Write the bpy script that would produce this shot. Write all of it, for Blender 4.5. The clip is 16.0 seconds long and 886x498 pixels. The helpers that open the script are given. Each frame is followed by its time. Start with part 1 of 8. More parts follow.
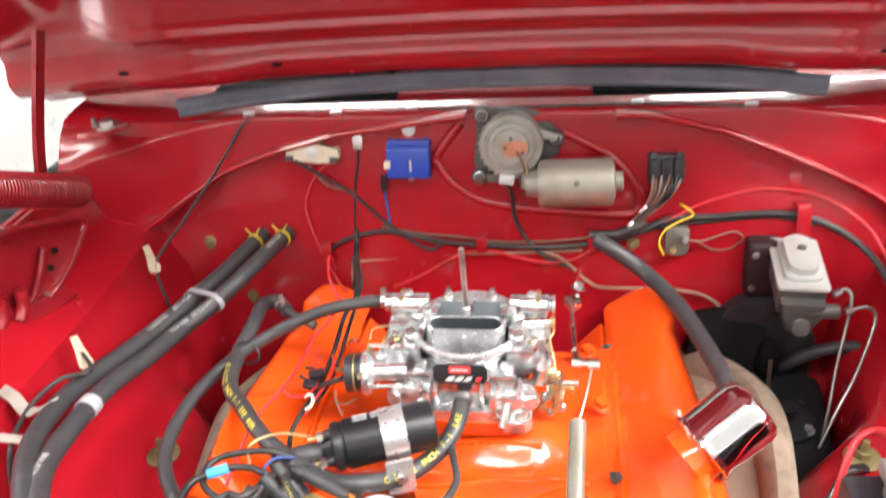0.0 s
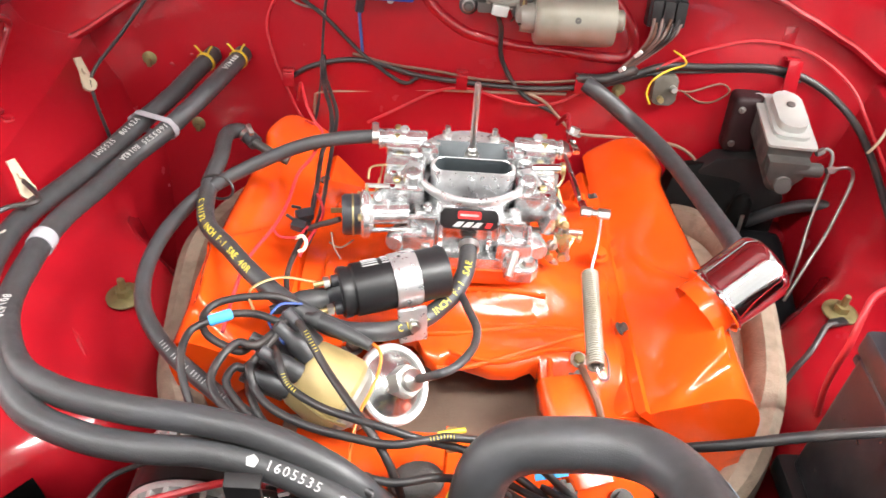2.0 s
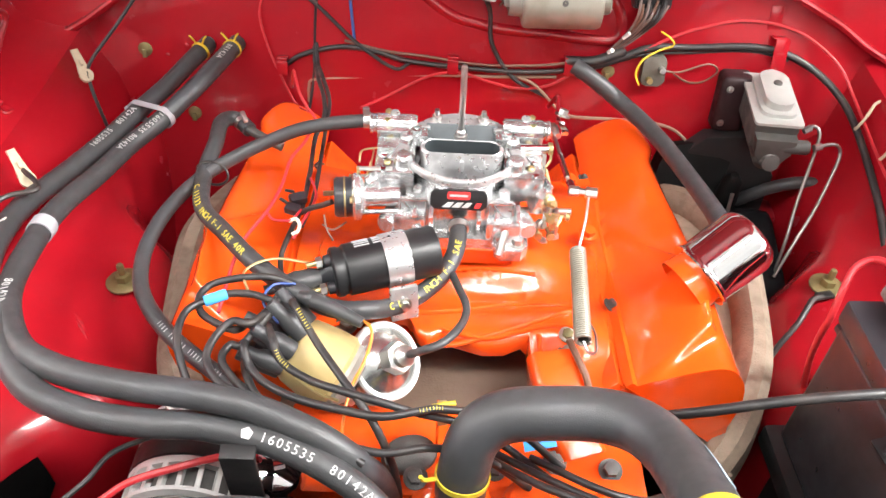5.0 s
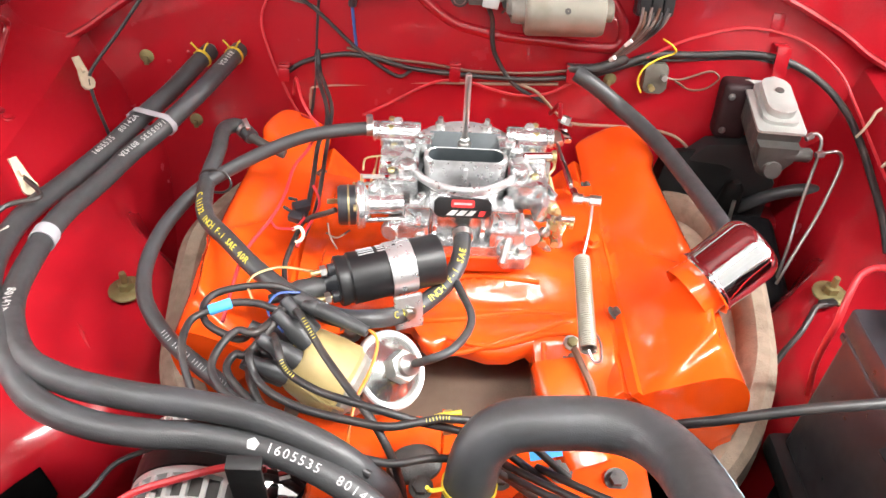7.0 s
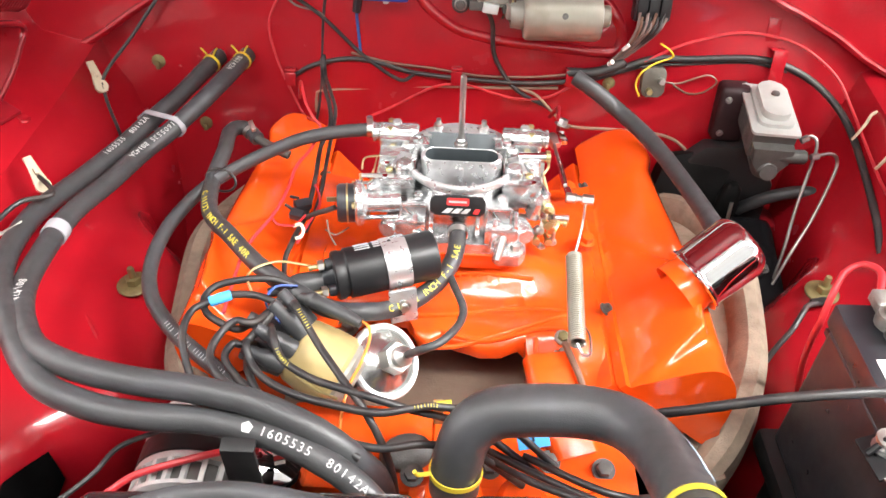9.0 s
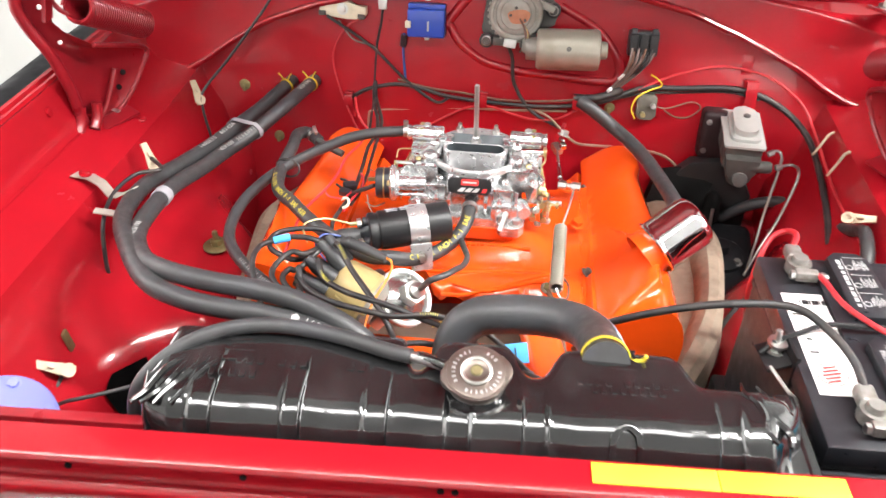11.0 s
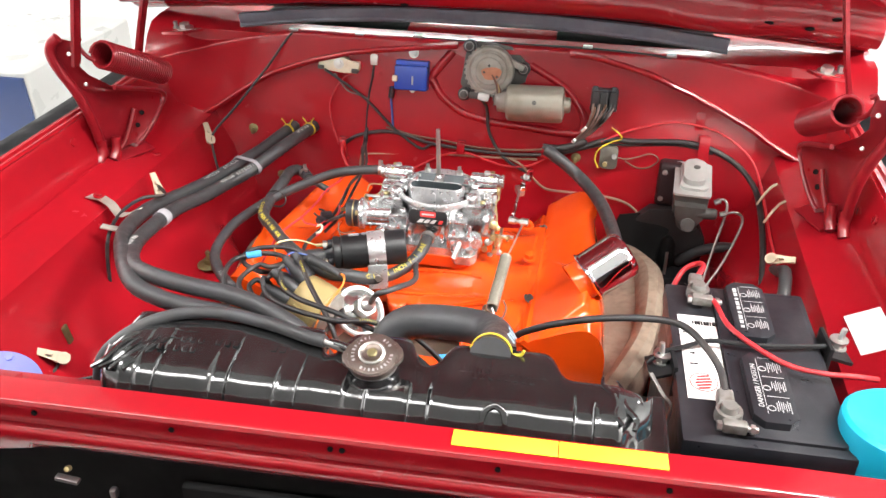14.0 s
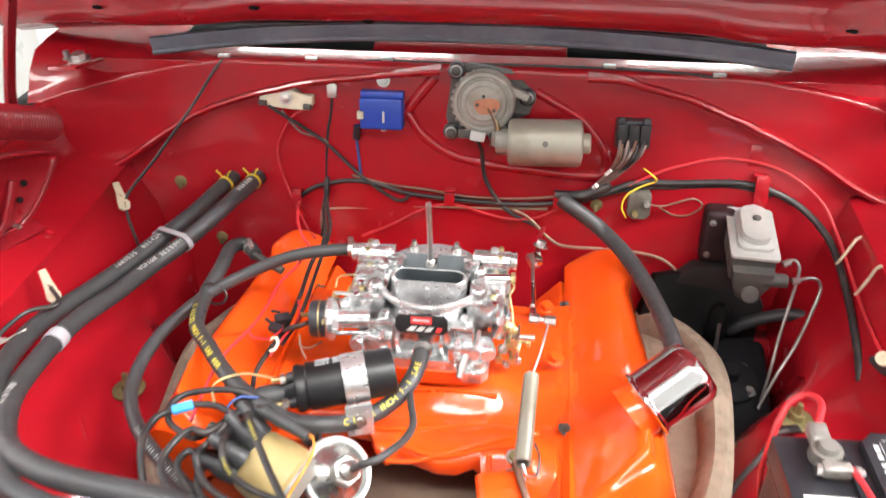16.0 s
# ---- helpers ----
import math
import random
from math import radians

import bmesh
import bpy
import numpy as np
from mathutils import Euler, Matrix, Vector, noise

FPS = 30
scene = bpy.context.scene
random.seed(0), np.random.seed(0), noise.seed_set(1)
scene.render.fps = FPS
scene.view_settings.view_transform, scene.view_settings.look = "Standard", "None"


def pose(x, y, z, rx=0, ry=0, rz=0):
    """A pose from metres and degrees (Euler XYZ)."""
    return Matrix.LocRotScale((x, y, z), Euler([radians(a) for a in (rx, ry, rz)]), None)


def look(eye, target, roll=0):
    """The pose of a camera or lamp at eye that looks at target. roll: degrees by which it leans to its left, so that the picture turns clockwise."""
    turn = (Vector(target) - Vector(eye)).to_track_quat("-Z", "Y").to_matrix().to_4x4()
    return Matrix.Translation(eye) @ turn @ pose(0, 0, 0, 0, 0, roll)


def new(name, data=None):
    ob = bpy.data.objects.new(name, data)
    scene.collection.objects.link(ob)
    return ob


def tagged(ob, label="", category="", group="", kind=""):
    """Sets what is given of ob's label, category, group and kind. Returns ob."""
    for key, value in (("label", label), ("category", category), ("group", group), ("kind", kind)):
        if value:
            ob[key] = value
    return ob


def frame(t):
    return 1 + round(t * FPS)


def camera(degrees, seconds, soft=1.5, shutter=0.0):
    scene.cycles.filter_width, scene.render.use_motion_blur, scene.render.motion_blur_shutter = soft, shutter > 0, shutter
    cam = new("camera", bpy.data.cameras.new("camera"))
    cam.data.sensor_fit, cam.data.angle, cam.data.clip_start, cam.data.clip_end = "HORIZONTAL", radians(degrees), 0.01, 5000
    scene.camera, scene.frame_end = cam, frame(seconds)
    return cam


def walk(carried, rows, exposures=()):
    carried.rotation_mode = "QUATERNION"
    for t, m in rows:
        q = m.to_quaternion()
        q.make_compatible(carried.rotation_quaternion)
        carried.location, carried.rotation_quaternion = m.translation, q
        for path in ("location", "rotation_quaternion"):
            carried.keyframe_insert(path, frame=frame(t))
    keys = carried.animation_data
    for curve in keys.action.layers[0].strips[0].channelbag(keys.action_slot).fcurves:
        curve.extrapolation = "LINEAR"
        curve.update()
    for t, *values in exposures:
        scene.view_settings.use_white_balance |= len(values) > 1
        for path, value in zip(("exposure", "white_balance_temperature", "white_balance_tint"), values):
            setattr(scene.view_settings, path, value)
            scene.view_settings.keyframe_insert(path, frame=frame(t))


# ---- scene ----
cam = camera(57.8, 16.0, shutter=0.6)
PATH = [
    (0, (0.0489, 0.0180, 1.4201), (-0.2597, 1.7057, 0.3922), -5.15),
    (0.5, (-0.0097, 0.0520, 1.4064), (-0.2752, 1.6272, 0.2029), -3.55),
    (1, (-0.0942, 0.0570, 1.3958), (-0.2012, 1.5550, 0.0750), -1.46),
    (1.5, (-0.1156, 0.0620, 1.3846), (-0.1397, 1.5395, 0.0369), 1.49),
    (2, (-0.1179, 0.0610, 1.3787), (-0.0777, 1.5415, 0.0346), 4.60),
    (2.5, (-0.1116, 0.0590, 1.3845), (-0.0257, 1.5337, 0.0362), 6.00),
    (3, (-0.1095, 0.0580, 1.3864), (-0.0503, 1.5411, 0.0459), 5.11),
    (3.5, (-0.1105, 0.0550, 1.3884), (-0.0847, 1.5297, 0.0376), 3.99),
    (4, (-0.0985, 0.0470, 1.3859), (-0.0764, 1.5064, 0.0185), 3.45),
    (6.5, (-0.1077, 0.0370, 1.3823), (-0.0758, 1.5139, 0.0340), 3.39),
    (7, (-0.1096, 0.0430, 1.3844), (-0.0738, 1.5164, 0.0325), 3.48),
    (7.5, (-0.1105, 0.0410, 1.3874), (-0.0747, 1.5158, 0.0370), 3.19),
    (8, (-0.1126, 0.0400, 1.3855), (-0.0737, 1.5167, 0.0372), 2.99),
    (8.2, (-0.1147, 0.0390, 1.3836), (-0.0666, 1.5173, 0.0373), 3.10),
    (10.3, (-0.0060, -0.1090, 1.4223), (-0.1927, 1.4332, 0.1626), 0.65),
    (10.5, (-0.0049, -0.1410, 1.4262), (-0.2007, 1.4181, 0.1890), 0.58),
    (11, (0.0026, -0.2540, 1.4369), (-0.1834, 1.3404, 0.2439), 0.64),
    (11.5, (0.0493, -0.3100, 1.4551), (-0.1513, 1.3078, 0.2964), 0.69),
    (12, (0.1345, -0.3570, 1.4576), (-0.1258, 1.2770, 0.3342), 0.84),
    (12.5, (0.1678, -0.3900, 1.4633), (-0.1416, 1.2523, 0.3646), 0.58),
    (13, (0.1760, -0.3890, 1.4680), (-0.1496, 1.2628, 0.3883), 0.51),
    (13.5, (0.1729, -0.3810, 1.4671), (-0.1603, 1.2764, 0.3984), 0.32),
    (14, (0.1750, -0.3760, 1.4690), (-0.1620, 1.2845, 0.4064), 0.23),
    (14.5, (0.1779, -0.3500, 1.4669), (-0.1520, 1.3107, 0.4025), -0.08),
    (15, (0.1143, -0.2350, 1.4525), (-0.1688, 1.4166, 0.3606), -0.42),
    (15.5, (0.0550, -0.1120, 1.4468), (-0.1712, 1.5282, 0.3249), -1.06),
    (16, (0.0558, 0.0020, 1.4418), (-0.1732, 1.6268, 0.2982), -0.99),
]
EXPOSURES = [(0.0, -0.12), (0.5, 0.08), (1.0, -0.02), (2.0, -0.02), (8.0, 0.0), (10.5, -0.15), (11.5, -0.18), (12.5, -0.33), (14.5, -0.38), (15.5, -0.33), (16.0, -0.22)]
walk(cam, [(t, look(eye, target, roll)) for t, eye, target, roll in PATH], EXPOSURES)


# ---- world and light ----
world = bpy.data.worlds.new("world")
scene.world = world
world.use_nodes = True
wn = world.node_tree.nodes
sky = wn.new("ShaderNodeTexSky")
sky.sky_type, sky.sun_disc = "NISHITA", False
sky.sun_elevation, sky.sun_rotation = radians(40), radians(200)
world.node_tree.links.new(sky.outputs[0], wn["Background"].inputs[0])
wn["Background"].inputs[1].default_value = 0.1


# ---- materials ----
def material(name, color, rough=0.5, metal=0.0, coat=0.0, vary=0.1, scale=40.0, bump=0.0, bump_scale=300.0, dirt_shade=None, dirt_shade_amount=0.0, dirt_shade_scale=12.0, spec=0.5, emit=0.0):
    """A procedural surface: colour varied at two scales, worn roughness, fine relief, optional dirt (or painted crevice
    shade).
    """
    m = bpy.data.materials.new(name)
    m.use_nodes = True
    nt = m.node_tree
    b = nt.nodes["Principled BSDF"]
    coords = nt.nodes.new("ShaderNodeTexCoord")

    def noise_of(s, detail=4.0):
        n = nt.nodes.new("ShaderNodeTexNoise")
        n.inputs["Scale"].default_value, n.inputs["Detail"].default_value = s, detail
        nt.links.new(coords.outputs["Object"], n.inputs["Vector"])
        return n.outputs["Fac"]

    def ramp(fac, lo, hi, a=0.3, z=0.7):
        r = nt.nodes.new("ShaderNodeMapRange")
        nt.links.new(fac, r.inputs["Value"])
        for key, v in zip(("From Min", "From Max", "To Min", "To Max"), (a, z, lo, hi)):
            r.inputs[key].default_value = v
        return r.outputs["Result"]

    def mix(fac, a, z):
        x = nt.nodes.new("ShaderNodeMix")
        x.data_type = "RGBA"
        if isinstance(fac, float):
            x.inputs[0].default_value = fac
        else:
            nt.links.new(fac, x.inputs[0])
        for slot, v in ((6, a), (7, z)):
            if isinstance(v, tuple):
                x.inputs[slot].default_value = (*v, 1)
            else:
                nt.links.new(v, x.inputs[slot])
        return x.outputs[2]

    lo = tuple(max(0.0, c * (1 - vary)) for c in color)
    hi = tuple(min(1.0, c * (1 + vary)) for c in color)
    coarse = noise_of(scale * 0.15)
    fine = noise_of(scale, 6.0)
    col = mix(ramp(coarse, 0.0, 1.0), lo, hi)
    col = mix(ramp(fine, 0.0, 0.5), col, lo)
    if dirt_shade:
        col = mix(ramp(noise_of(dirt_shade_scale, 8.0), 0.0, dirt_shade_amount, 0.48, 0.68), col, dirt_shade)
    nt.links.new(col, b.inputs["Base Color"])
    nt.links.new(ramp(fine, max(0.02, rough * 0.8), min(1.0, rough * 1.25)), b.inputs["Roughness"])
    b.inputs["Metallic"].default_value = metal
    b.inputs["Specular IOR Level"].default_value = spec
    b.inputs["Coat Weight"].default_value = coat
    b.inputs["Coat Roughness"].default_value = 0.03
    if emit:
        b.inputs["Emission Color"].default_value = (*color, 1)
        b.inputs["Emission Strength"].default_value = emit
    if bump:
        bp = nt.nodes.new("ShaderNodeBump")
        bp.inputs["Strength"].default_value, bp.inputs["Distance"].default_value = bump, 0.001
        nt.links.new(noise_of(bump_scale, 5.0), bp.inputs["Height"])
        nt.links.new(bp.outputs[0], b.inputs["Normal"])
    return m


RED = material("red body paint", (0.31, 0.0062, 0.0125), 0.22, coat=0.42, vary=0.12, scale=18, bump=0.10, bump_scale=16, dirt_shade=(0.22, 0.008, 0.013), dirt_shade_amount=0.25, dirt_shade_scale=7, spec=0.30)
RED_DULL = material("worn red paint", (0.25, 0.0075, 0.014), 0.34, coat=0.30, vary=0.15, scale=25, bump=0.1, bump_scale=120, dirt_shade=(0.15, 0.012, 0.015), dirt_shade_amount=0.35, dirt_shade_scale=16, spec=0.3)
ORANGE = material("orange engine enamel", (0.83, 0.084, 0.0070), 0.16, coat=0.7, vary=0.06, scale=30, bump=0.06, bump_scale=90, dirt_shade=(0.66, 0.058, 0.005), dirt_shade_amount=0.35, dirt_shade_scale=18)
ORANGE_CAST = material("orange cast iron enamel", (0.81, 0.081, 0.0070), 0.2, coat=0.6, vary=0.10, scale=60, bump=0.22, bump_scale=260, dirt_shade=(0.40, 0.045, 0.01), dirt_shade_amount=0.45, dirt_shade_scale=22)
BLACK_GLOSS = material("black gloss enamel", (0.010, 0.010, 0.0105), 0.13, coat=0.75, spec=0.5, vary=0.3, scale=30, bump=0.16, bump_scale=55, dirt_shade=(0.030, 0.030, 0.031), dirt_shade_amount=0.45, dirt_shade_scale=30)
BLACK_SATIN = material("satin black stripe", (0.008, 0.008, 0.009), 0.65, vary=0.2, scale=30, bump=0.05, spec=0.04)
BLACK = material("black paint", (0.012, 0.012, 0.013), 0.4, vary=0.3, scale=50, bump=0.1, dirt_shade=(0.04, 0.037, 0.035), dirt_shade_amount=0.3, spec=0.35)
BLACK_PLASTIC = material("black battery plastic", (0.017, 0.018, 0.022), 0.34, vary=0.2, scale=60, bump=0.15, bump_scale=900, dirt_shade=(0.05, 0.05, 0.055), dirt_shade_amount=0.35, dirt_shade_scale=25)
RUBBER = material("black hose rubber", (0.040, 0.0405, 0.042), 0.42, coat=0.0, vary=0.25, scale=80, bump=0.25, bump_scale=900, dirt_shade=(0.060, 0.062, 0.072), dirt_shade_amount=0.35, dirt_shade_scale=18, spec=0.5)
RUBBER_GREY = material("grey weatherstrip rubber", (0.11, 0.12, 0.15), 0.6, vary=0.15, scale=60, bump=0.3, bump_scale=500, dirt_shade=(0.2, 0.2, 0.22), dirt_shade_amount=0.3)
CHROME = material("chrome", (0.86, 0.85, 0.86), 0.05, 1.0, vary=0.02, scale=30)
# the dark blotches here paint in shaded crevices of the casting
ALU = material("polished cast aluminium", (0.66, 0.665, 0.67), 0.20, 0.82, vary=0.14, scale=90, bump=0.35, bump_scale=380, dirt_shade=(0.16, 0.155, 0.15), dirt_shade_amount=0.7, dirt_shade_scale=70)
ALU_FLAT = material("machined aluminium", (0.62, 0.625, 0.63), 0.30, 0.75, vary=0.10, scale=120, bump=0.12, bump_scale=800, dirt_shade=(0.32, 0.32, 0.32), dirt_shade_amount=0.4, dirt_shade_scale=60)
CAP_METAL = material("worn brown plated cap", (0.21, 0.175, 0.155), 0.36, 0.9, vary=0.15, scale=120, bump=0.12, dirt_shade=(0.12, 0.09, 0.07), dirt_shade_amount=0.5, dirt_shade_scale=60)
ZINC = material("zinc plated steel", (0.62, 0.62, 0.60), 0.35, 1.0, vary=0.12, scale=80, bump=0.1, dirt_shade=(0.35, 0.33, 0.28), dirt_shade_amount=0.4)
ALT_CAST = material("dull cast alternator case", (0.58, 0.58, 0.57), 0.4, 0.3, vary=0.12, scale=90, bump=0.3, bump_scale=400, dirt_shade=(0.35, 0.34, 0.32), dirt_shade_amount=0.5, dirt_shade_scale=40)
ADV_ZINC = material("bright plated can", (0.62, 0.63, 0.62), 0.22, 0.95, vary=0.1, scale=60, bump=0.1, dirt_shade=(0.45, 0.44, 0.40), dirt_shade_amount=0.4, dirt_shade_scale=30)
WHITE_ZINC = material("pale crimped zinc", (0.46, 0.47, 0.46), 0.35, 0.3, vary=0.08, scale=90, bump=0.1)
LIDZINC = material("dull silver lid", (0.42, 0.43, 0.41), 0.42, 0.4, vary=0.1, scale=60, bump=0.12, dirt_shade=(0.35, 0.34, 0.3), dirt_shade_amount=0.35)
STEEL = material("bare steel", (0.40, 0.39, 0.38), 0.4, 1.0, vary=0.2, scale=90, bump=0.2, dirt_shade=(0.15, 0.12, 0.1), dirt_shade_amount=0.5)
RELAY = material("tarnished dark can", (0.13, 0.12, 0.10), 0.45, 0.5, vary=0.25, scale=90, bump=0.3, dirt_shade=(0.06, 0.05, 0.04), dirt_shade_amount=0.5, dirt_shade_scale=50)
LEAD = material("lead battery clamp", (0.34, 0.33, 0.31), 0.5, 0.8, vary=0.25, scale=120, bump=0.5, bump_scale=600, dirt_shade=(0.16, 0.13, 0.1), dirt_shade_amount=0.5, dirt_shade_scale=60)
BRASS = material("yellow zinc", (0.58, 0.48, 0.24), 0.35, 0.9, vary=0.2, scale=120, dirt_shade=(0.3, 0.24, 0.12), dirt_shade_amount=0.4)
OLIVE = material("olive zinc washer", (0.22, 0.19, 0.085), 0.5, 0.6, vary=0.3, scale=90, bump=0.2, dirt_shade=(0.12, 0.09, 0.05), dirt_shade_amount=0.5, dirt_shade_scale=40)
MANIFOLD = material("tan cast exhaust manifold", (0.23, 0.178, 0.130), 0.75, vary=0.2, scale=70, bump=0.9, bump_scale=420, dirt_shade=(0.17, 0.125, 0.09), dirt_shade_amount=0.55, dirt_shade_scale=70)
VALLEY = material("brown valley tray", (0.17, 0.12, 0.085), 0.6, vary=0.2, scale=40, bump=0.3, dirt_shade=(0.08, 0.05, 0.04), dirt_shade_amount=0.5)
TAN = material("khaki moulded plastic", (0.37, 0.28, 0.12), 0.45, vary=0.14, scale=40, bump=0.15, dirt_shade=(0.24, 0.17, 0.07), dirt_shade_amount=0.45, dirt_shade_scale=20)
GREY_CAST = material("grey cast motor case", (0.30, 0.29, 0.26), 0.5, 0.35, vary=0.15, scale=70, bump=0.4, bump_scale=450, dirt_shade=(0.16, 0.13, 0.1), dirt_shade_amount=0.5, dirt_shade_scale=28)
GREY_CAN = material("grey painted steel can", (0.27, 0.255, 0.21), 0.42, 0.4, vary=0.1, scale=40, bump=0.1, dirt_shade=(0.15, 0.12, 0.08), dirt_shade_amount=0.4, dirt_shade_scale=20)
PIPE = material("tarnished copper nickel pipe", (0.36, 0.24, 0.17), 0.4, 0.5, vary=0.2, scale=90, bump=0.1)
RUST = material("rust stain", (0.40, 0.16, 0.09), 0.8, vary=0.3, scale=90, bump=0.4)
SLATE = material("slate grey anodised plate", (0.055, 0.066, 0.072), 0.45, 0.1, vary=0.12, scale=90, bump=0.1)
DARK_RED = material("dark maroon tone", (0.016, 0.005, 0.006), 0.55, vary=0.2, scale=60, bump=0.15, bump_scale=200, spec=0.3)
DARK_CAST = material("dark grey cast iron", (0.075, 0.072, 0.068), 0.5, 0.3, vary=0.25, scale=70, bump=0.5, bump_scale=450, dirt_shade=(0.14, 0.12, 0.1), dirt_shade_amount=0.3)
BLUE = material("blue painted steel", (0.012, 0.05, 0.36), 0.35, coat=0.2, vary=0.12, scale=60, bump=0.1)
CREAM = material("cream ceramic", (0.62, 0.56, 0.42), 0.55, vary=0.12, scale=90, bump=0.2, dirt_shade=(0.35, 0.28, 0.18), dirt_shade_amount=0.4, dirt_shade_scale=60)
CLIP = material("cream plastic clip", (0.50, 0.41, 0.29), 0.5, vary=0.15, scale=90, dirt_shade=(0.3, 0.22, 0.14), dirt_shade_amount=0.4, dirt_shade_scale=60)
PLATED = material("dull plated strap", (0.52, 0.49, 0.43), 0.4, 0.6, vary=0.15, scale=90, dirt_shade=(0.3, 0.25, 0.2), dirt_shade_amount=0.4, dirt_shade_scale=50)
WHITE_TIE = material("grey plastic strap", (0.34, 0.335, 0.36), 0.42, vary=0.1, scale=90, dirt_shade=(0.32, 0.3, 0.3), dirt_shade_amount=0.3)
WIRE_RED = material("red wire insulation", (0.50, 0.022, 0.03), 0.4, vary=0.15, scale=90, dirt_shade=(0.3, 0.03, 0.03), dirt_shade_amount=0.4, dirt_shade_scale=40)
WIRE_BLACK = material("black wire insulation", (0.018, 0.017, 0.018), 0.45, vary=0.25, scale=90, dirt_shade=(0.08, 0.06, 0.05), dirt_shade_amount=0.4, dirt_shade_scale=30)
WIRE_BROWN = material("brown wire insulation", (0.13, 0.06, 0.035), 0.5, vary=0.2, scale=90)
WIRE_BLUE = material("blue wire insulation", (0.03, 0.07, 0.26), 0.45, vary=0.1, scale=90)
WIRE_YELLOW = material("yellow wire insulation", (0.72, 0.50, 0.03), 0.45, vary=0.1, scale=90)
WIRE_ORANGE = material("orange wire insulation", (0.80, 0.22, 0.02), 0.45, vary=0.1, scale=90)
WIRE_WHITE = material("pale wire insulation", (0.17, 0.12, 0.105), 0.5, vary=0.2, scale=90)
YELLOW_CLAMP = material("yellow dichromate spring clamp", (0.78, 0.62, 0.06), 0.35, 0.4, vary=0.15, scale=90)
TAPE_YELLOW = material("yellow tape", (0.86, 0.66, 0.03), 0.5, vary=0.05, scale=30)
TAPE_BLUE = material("blue masking tape", (0.06, 0.34, 0.72), 0.6, vary=0.08, scale=60)
PRINT_WHITE = material("white hose print", (0.46, 0.46, 0.45), 0.7, vary=0.25, scale=300)
PRINT_YELLOW = material("yellow hose print", (0.68, 0.56, 0.06), 0.6, vary=0.12, scale=200)
PRINT_GREY = material("grey print", (0.40, 0.40, 0.40), 0.6, vary=0.1, scale=200)
LABEL_WHITE = material("white paper label", (0.74, 0.73, 0.71), 0.5, vary=0.05, scale=60, dirt_shade=(0.5, 0.48, 0.44), dirt_shade_amount=0.3)
LABEL_RED = material("red print", (0.55, 0.03, 0.03), 0.5, vary=0.1, scale=100)
CYAN = material("cyan plastic", (0.01, 0.42, 0.62), 0.4, coat=0.1, vary=0.05, scale=30, bump=0.05)
PERIWINKLE = material("periwinkle blue paint", (0.19, 0.21, 0.55), 0.4, vary=0.12, scale=40, bump=0.15, dirt_shade=(0.2, 0.2, 0.4), dirt_shade_amount=0.3)
WALL = material("white workshop wall", (0.80, 0.80, 0.79), 0.8, vary=0.04, scale=3, bump=0.1, bump_scale=80)
WALL_LOW = material("grey dado paint", (0.40, 0.42, 0.44), 0.6, vary=0.06, scale=3, bump=0.1, bump_scale=80)
CEILING = material("pale grey ceiling boards", (0.54, 0.54, 0.53), 0.8, vary=0.06, scale=3, bump=0.1, bump_scale=60)
# unseen low front wall, made dark to keep haze out of the firewall's reflection
WALL_DARK = material("dark grey for the unseen low front wall", (0.20, 0.20, 0.21), 0.6, vary=0.06, scale=3, bump=0.1, bump_scale=80)
CONCRETE = material("pale epoxy floor", (0.55, 0.55, 0.54), 0.4, vary=0.10, scale=6, bump=0.2, bump_scale=120, dirt_shade=(0.42, 0.41, 0.40), dirt_shade_amount=0.5, dirt_shade_scale=3)
DAYLIGHT = material("daylight glow", (1.0, 0.99, 0.97), 0.9, vary=0.0, emit=6.0)
# glow added out of view ahead of the car, for reflections and fill
FRONT_GLOW = material("front reflection glow", (1.0, 0.985, 0.96), 0.9, vary=0.0, emit=2.5)
LAMP_GLOW = material("lamp diffuser", (1.0, 0.98, 0.95), 0.5, vary=0.0, emit=6.0)
# near-black painted in for the shade of holes and gaps; also colours black parts
DARK = material("near-black cavity shade and dark parts", (0.006, 0.006, 0.006), 0.7, vary=0.3, scale=20, spec=0.1)


# ---- building helpers ----
def put(bm, name, mat, sharp=38):
    """Links a bmesh as one smooth-shaded mesh object."""
    bmesh.ops.recalc_face_normals(bm, faces=bm.faces)
    me = bpy.data.meshes.new(name)
    bm.to_mesh(me)
    bm.free()
    me.materials.append(mat)
    me.polygons.foreach_set("use_smooth", [True] * len(me.polygons))
    me.set_sharp_from_angle(angle=radians(sharp))
    return new(name, me)


def thing(name, base, label, category, group="", kind=""):
    ob = new(name)
    ob.empty_display_size = 0.02
    ob.location = base
    return tagged(ob, label, category, group, kind)


def part(name, bm, mat, parent, label="", sharp=38):
    ob = put(bm, name, mat, sharp)
    ob.parent = parent
    if parent.type == "EMPTY":
        ob.matrix_parent_inverse = Matrix.Translation(parent.location).inverted()
    return tagged(ob, label)


def single(name, bm, mat, label, category, group="", kind="", sharp=38):
    return tagged(put(bm, name, mat, sharp), label, category, group, kind)


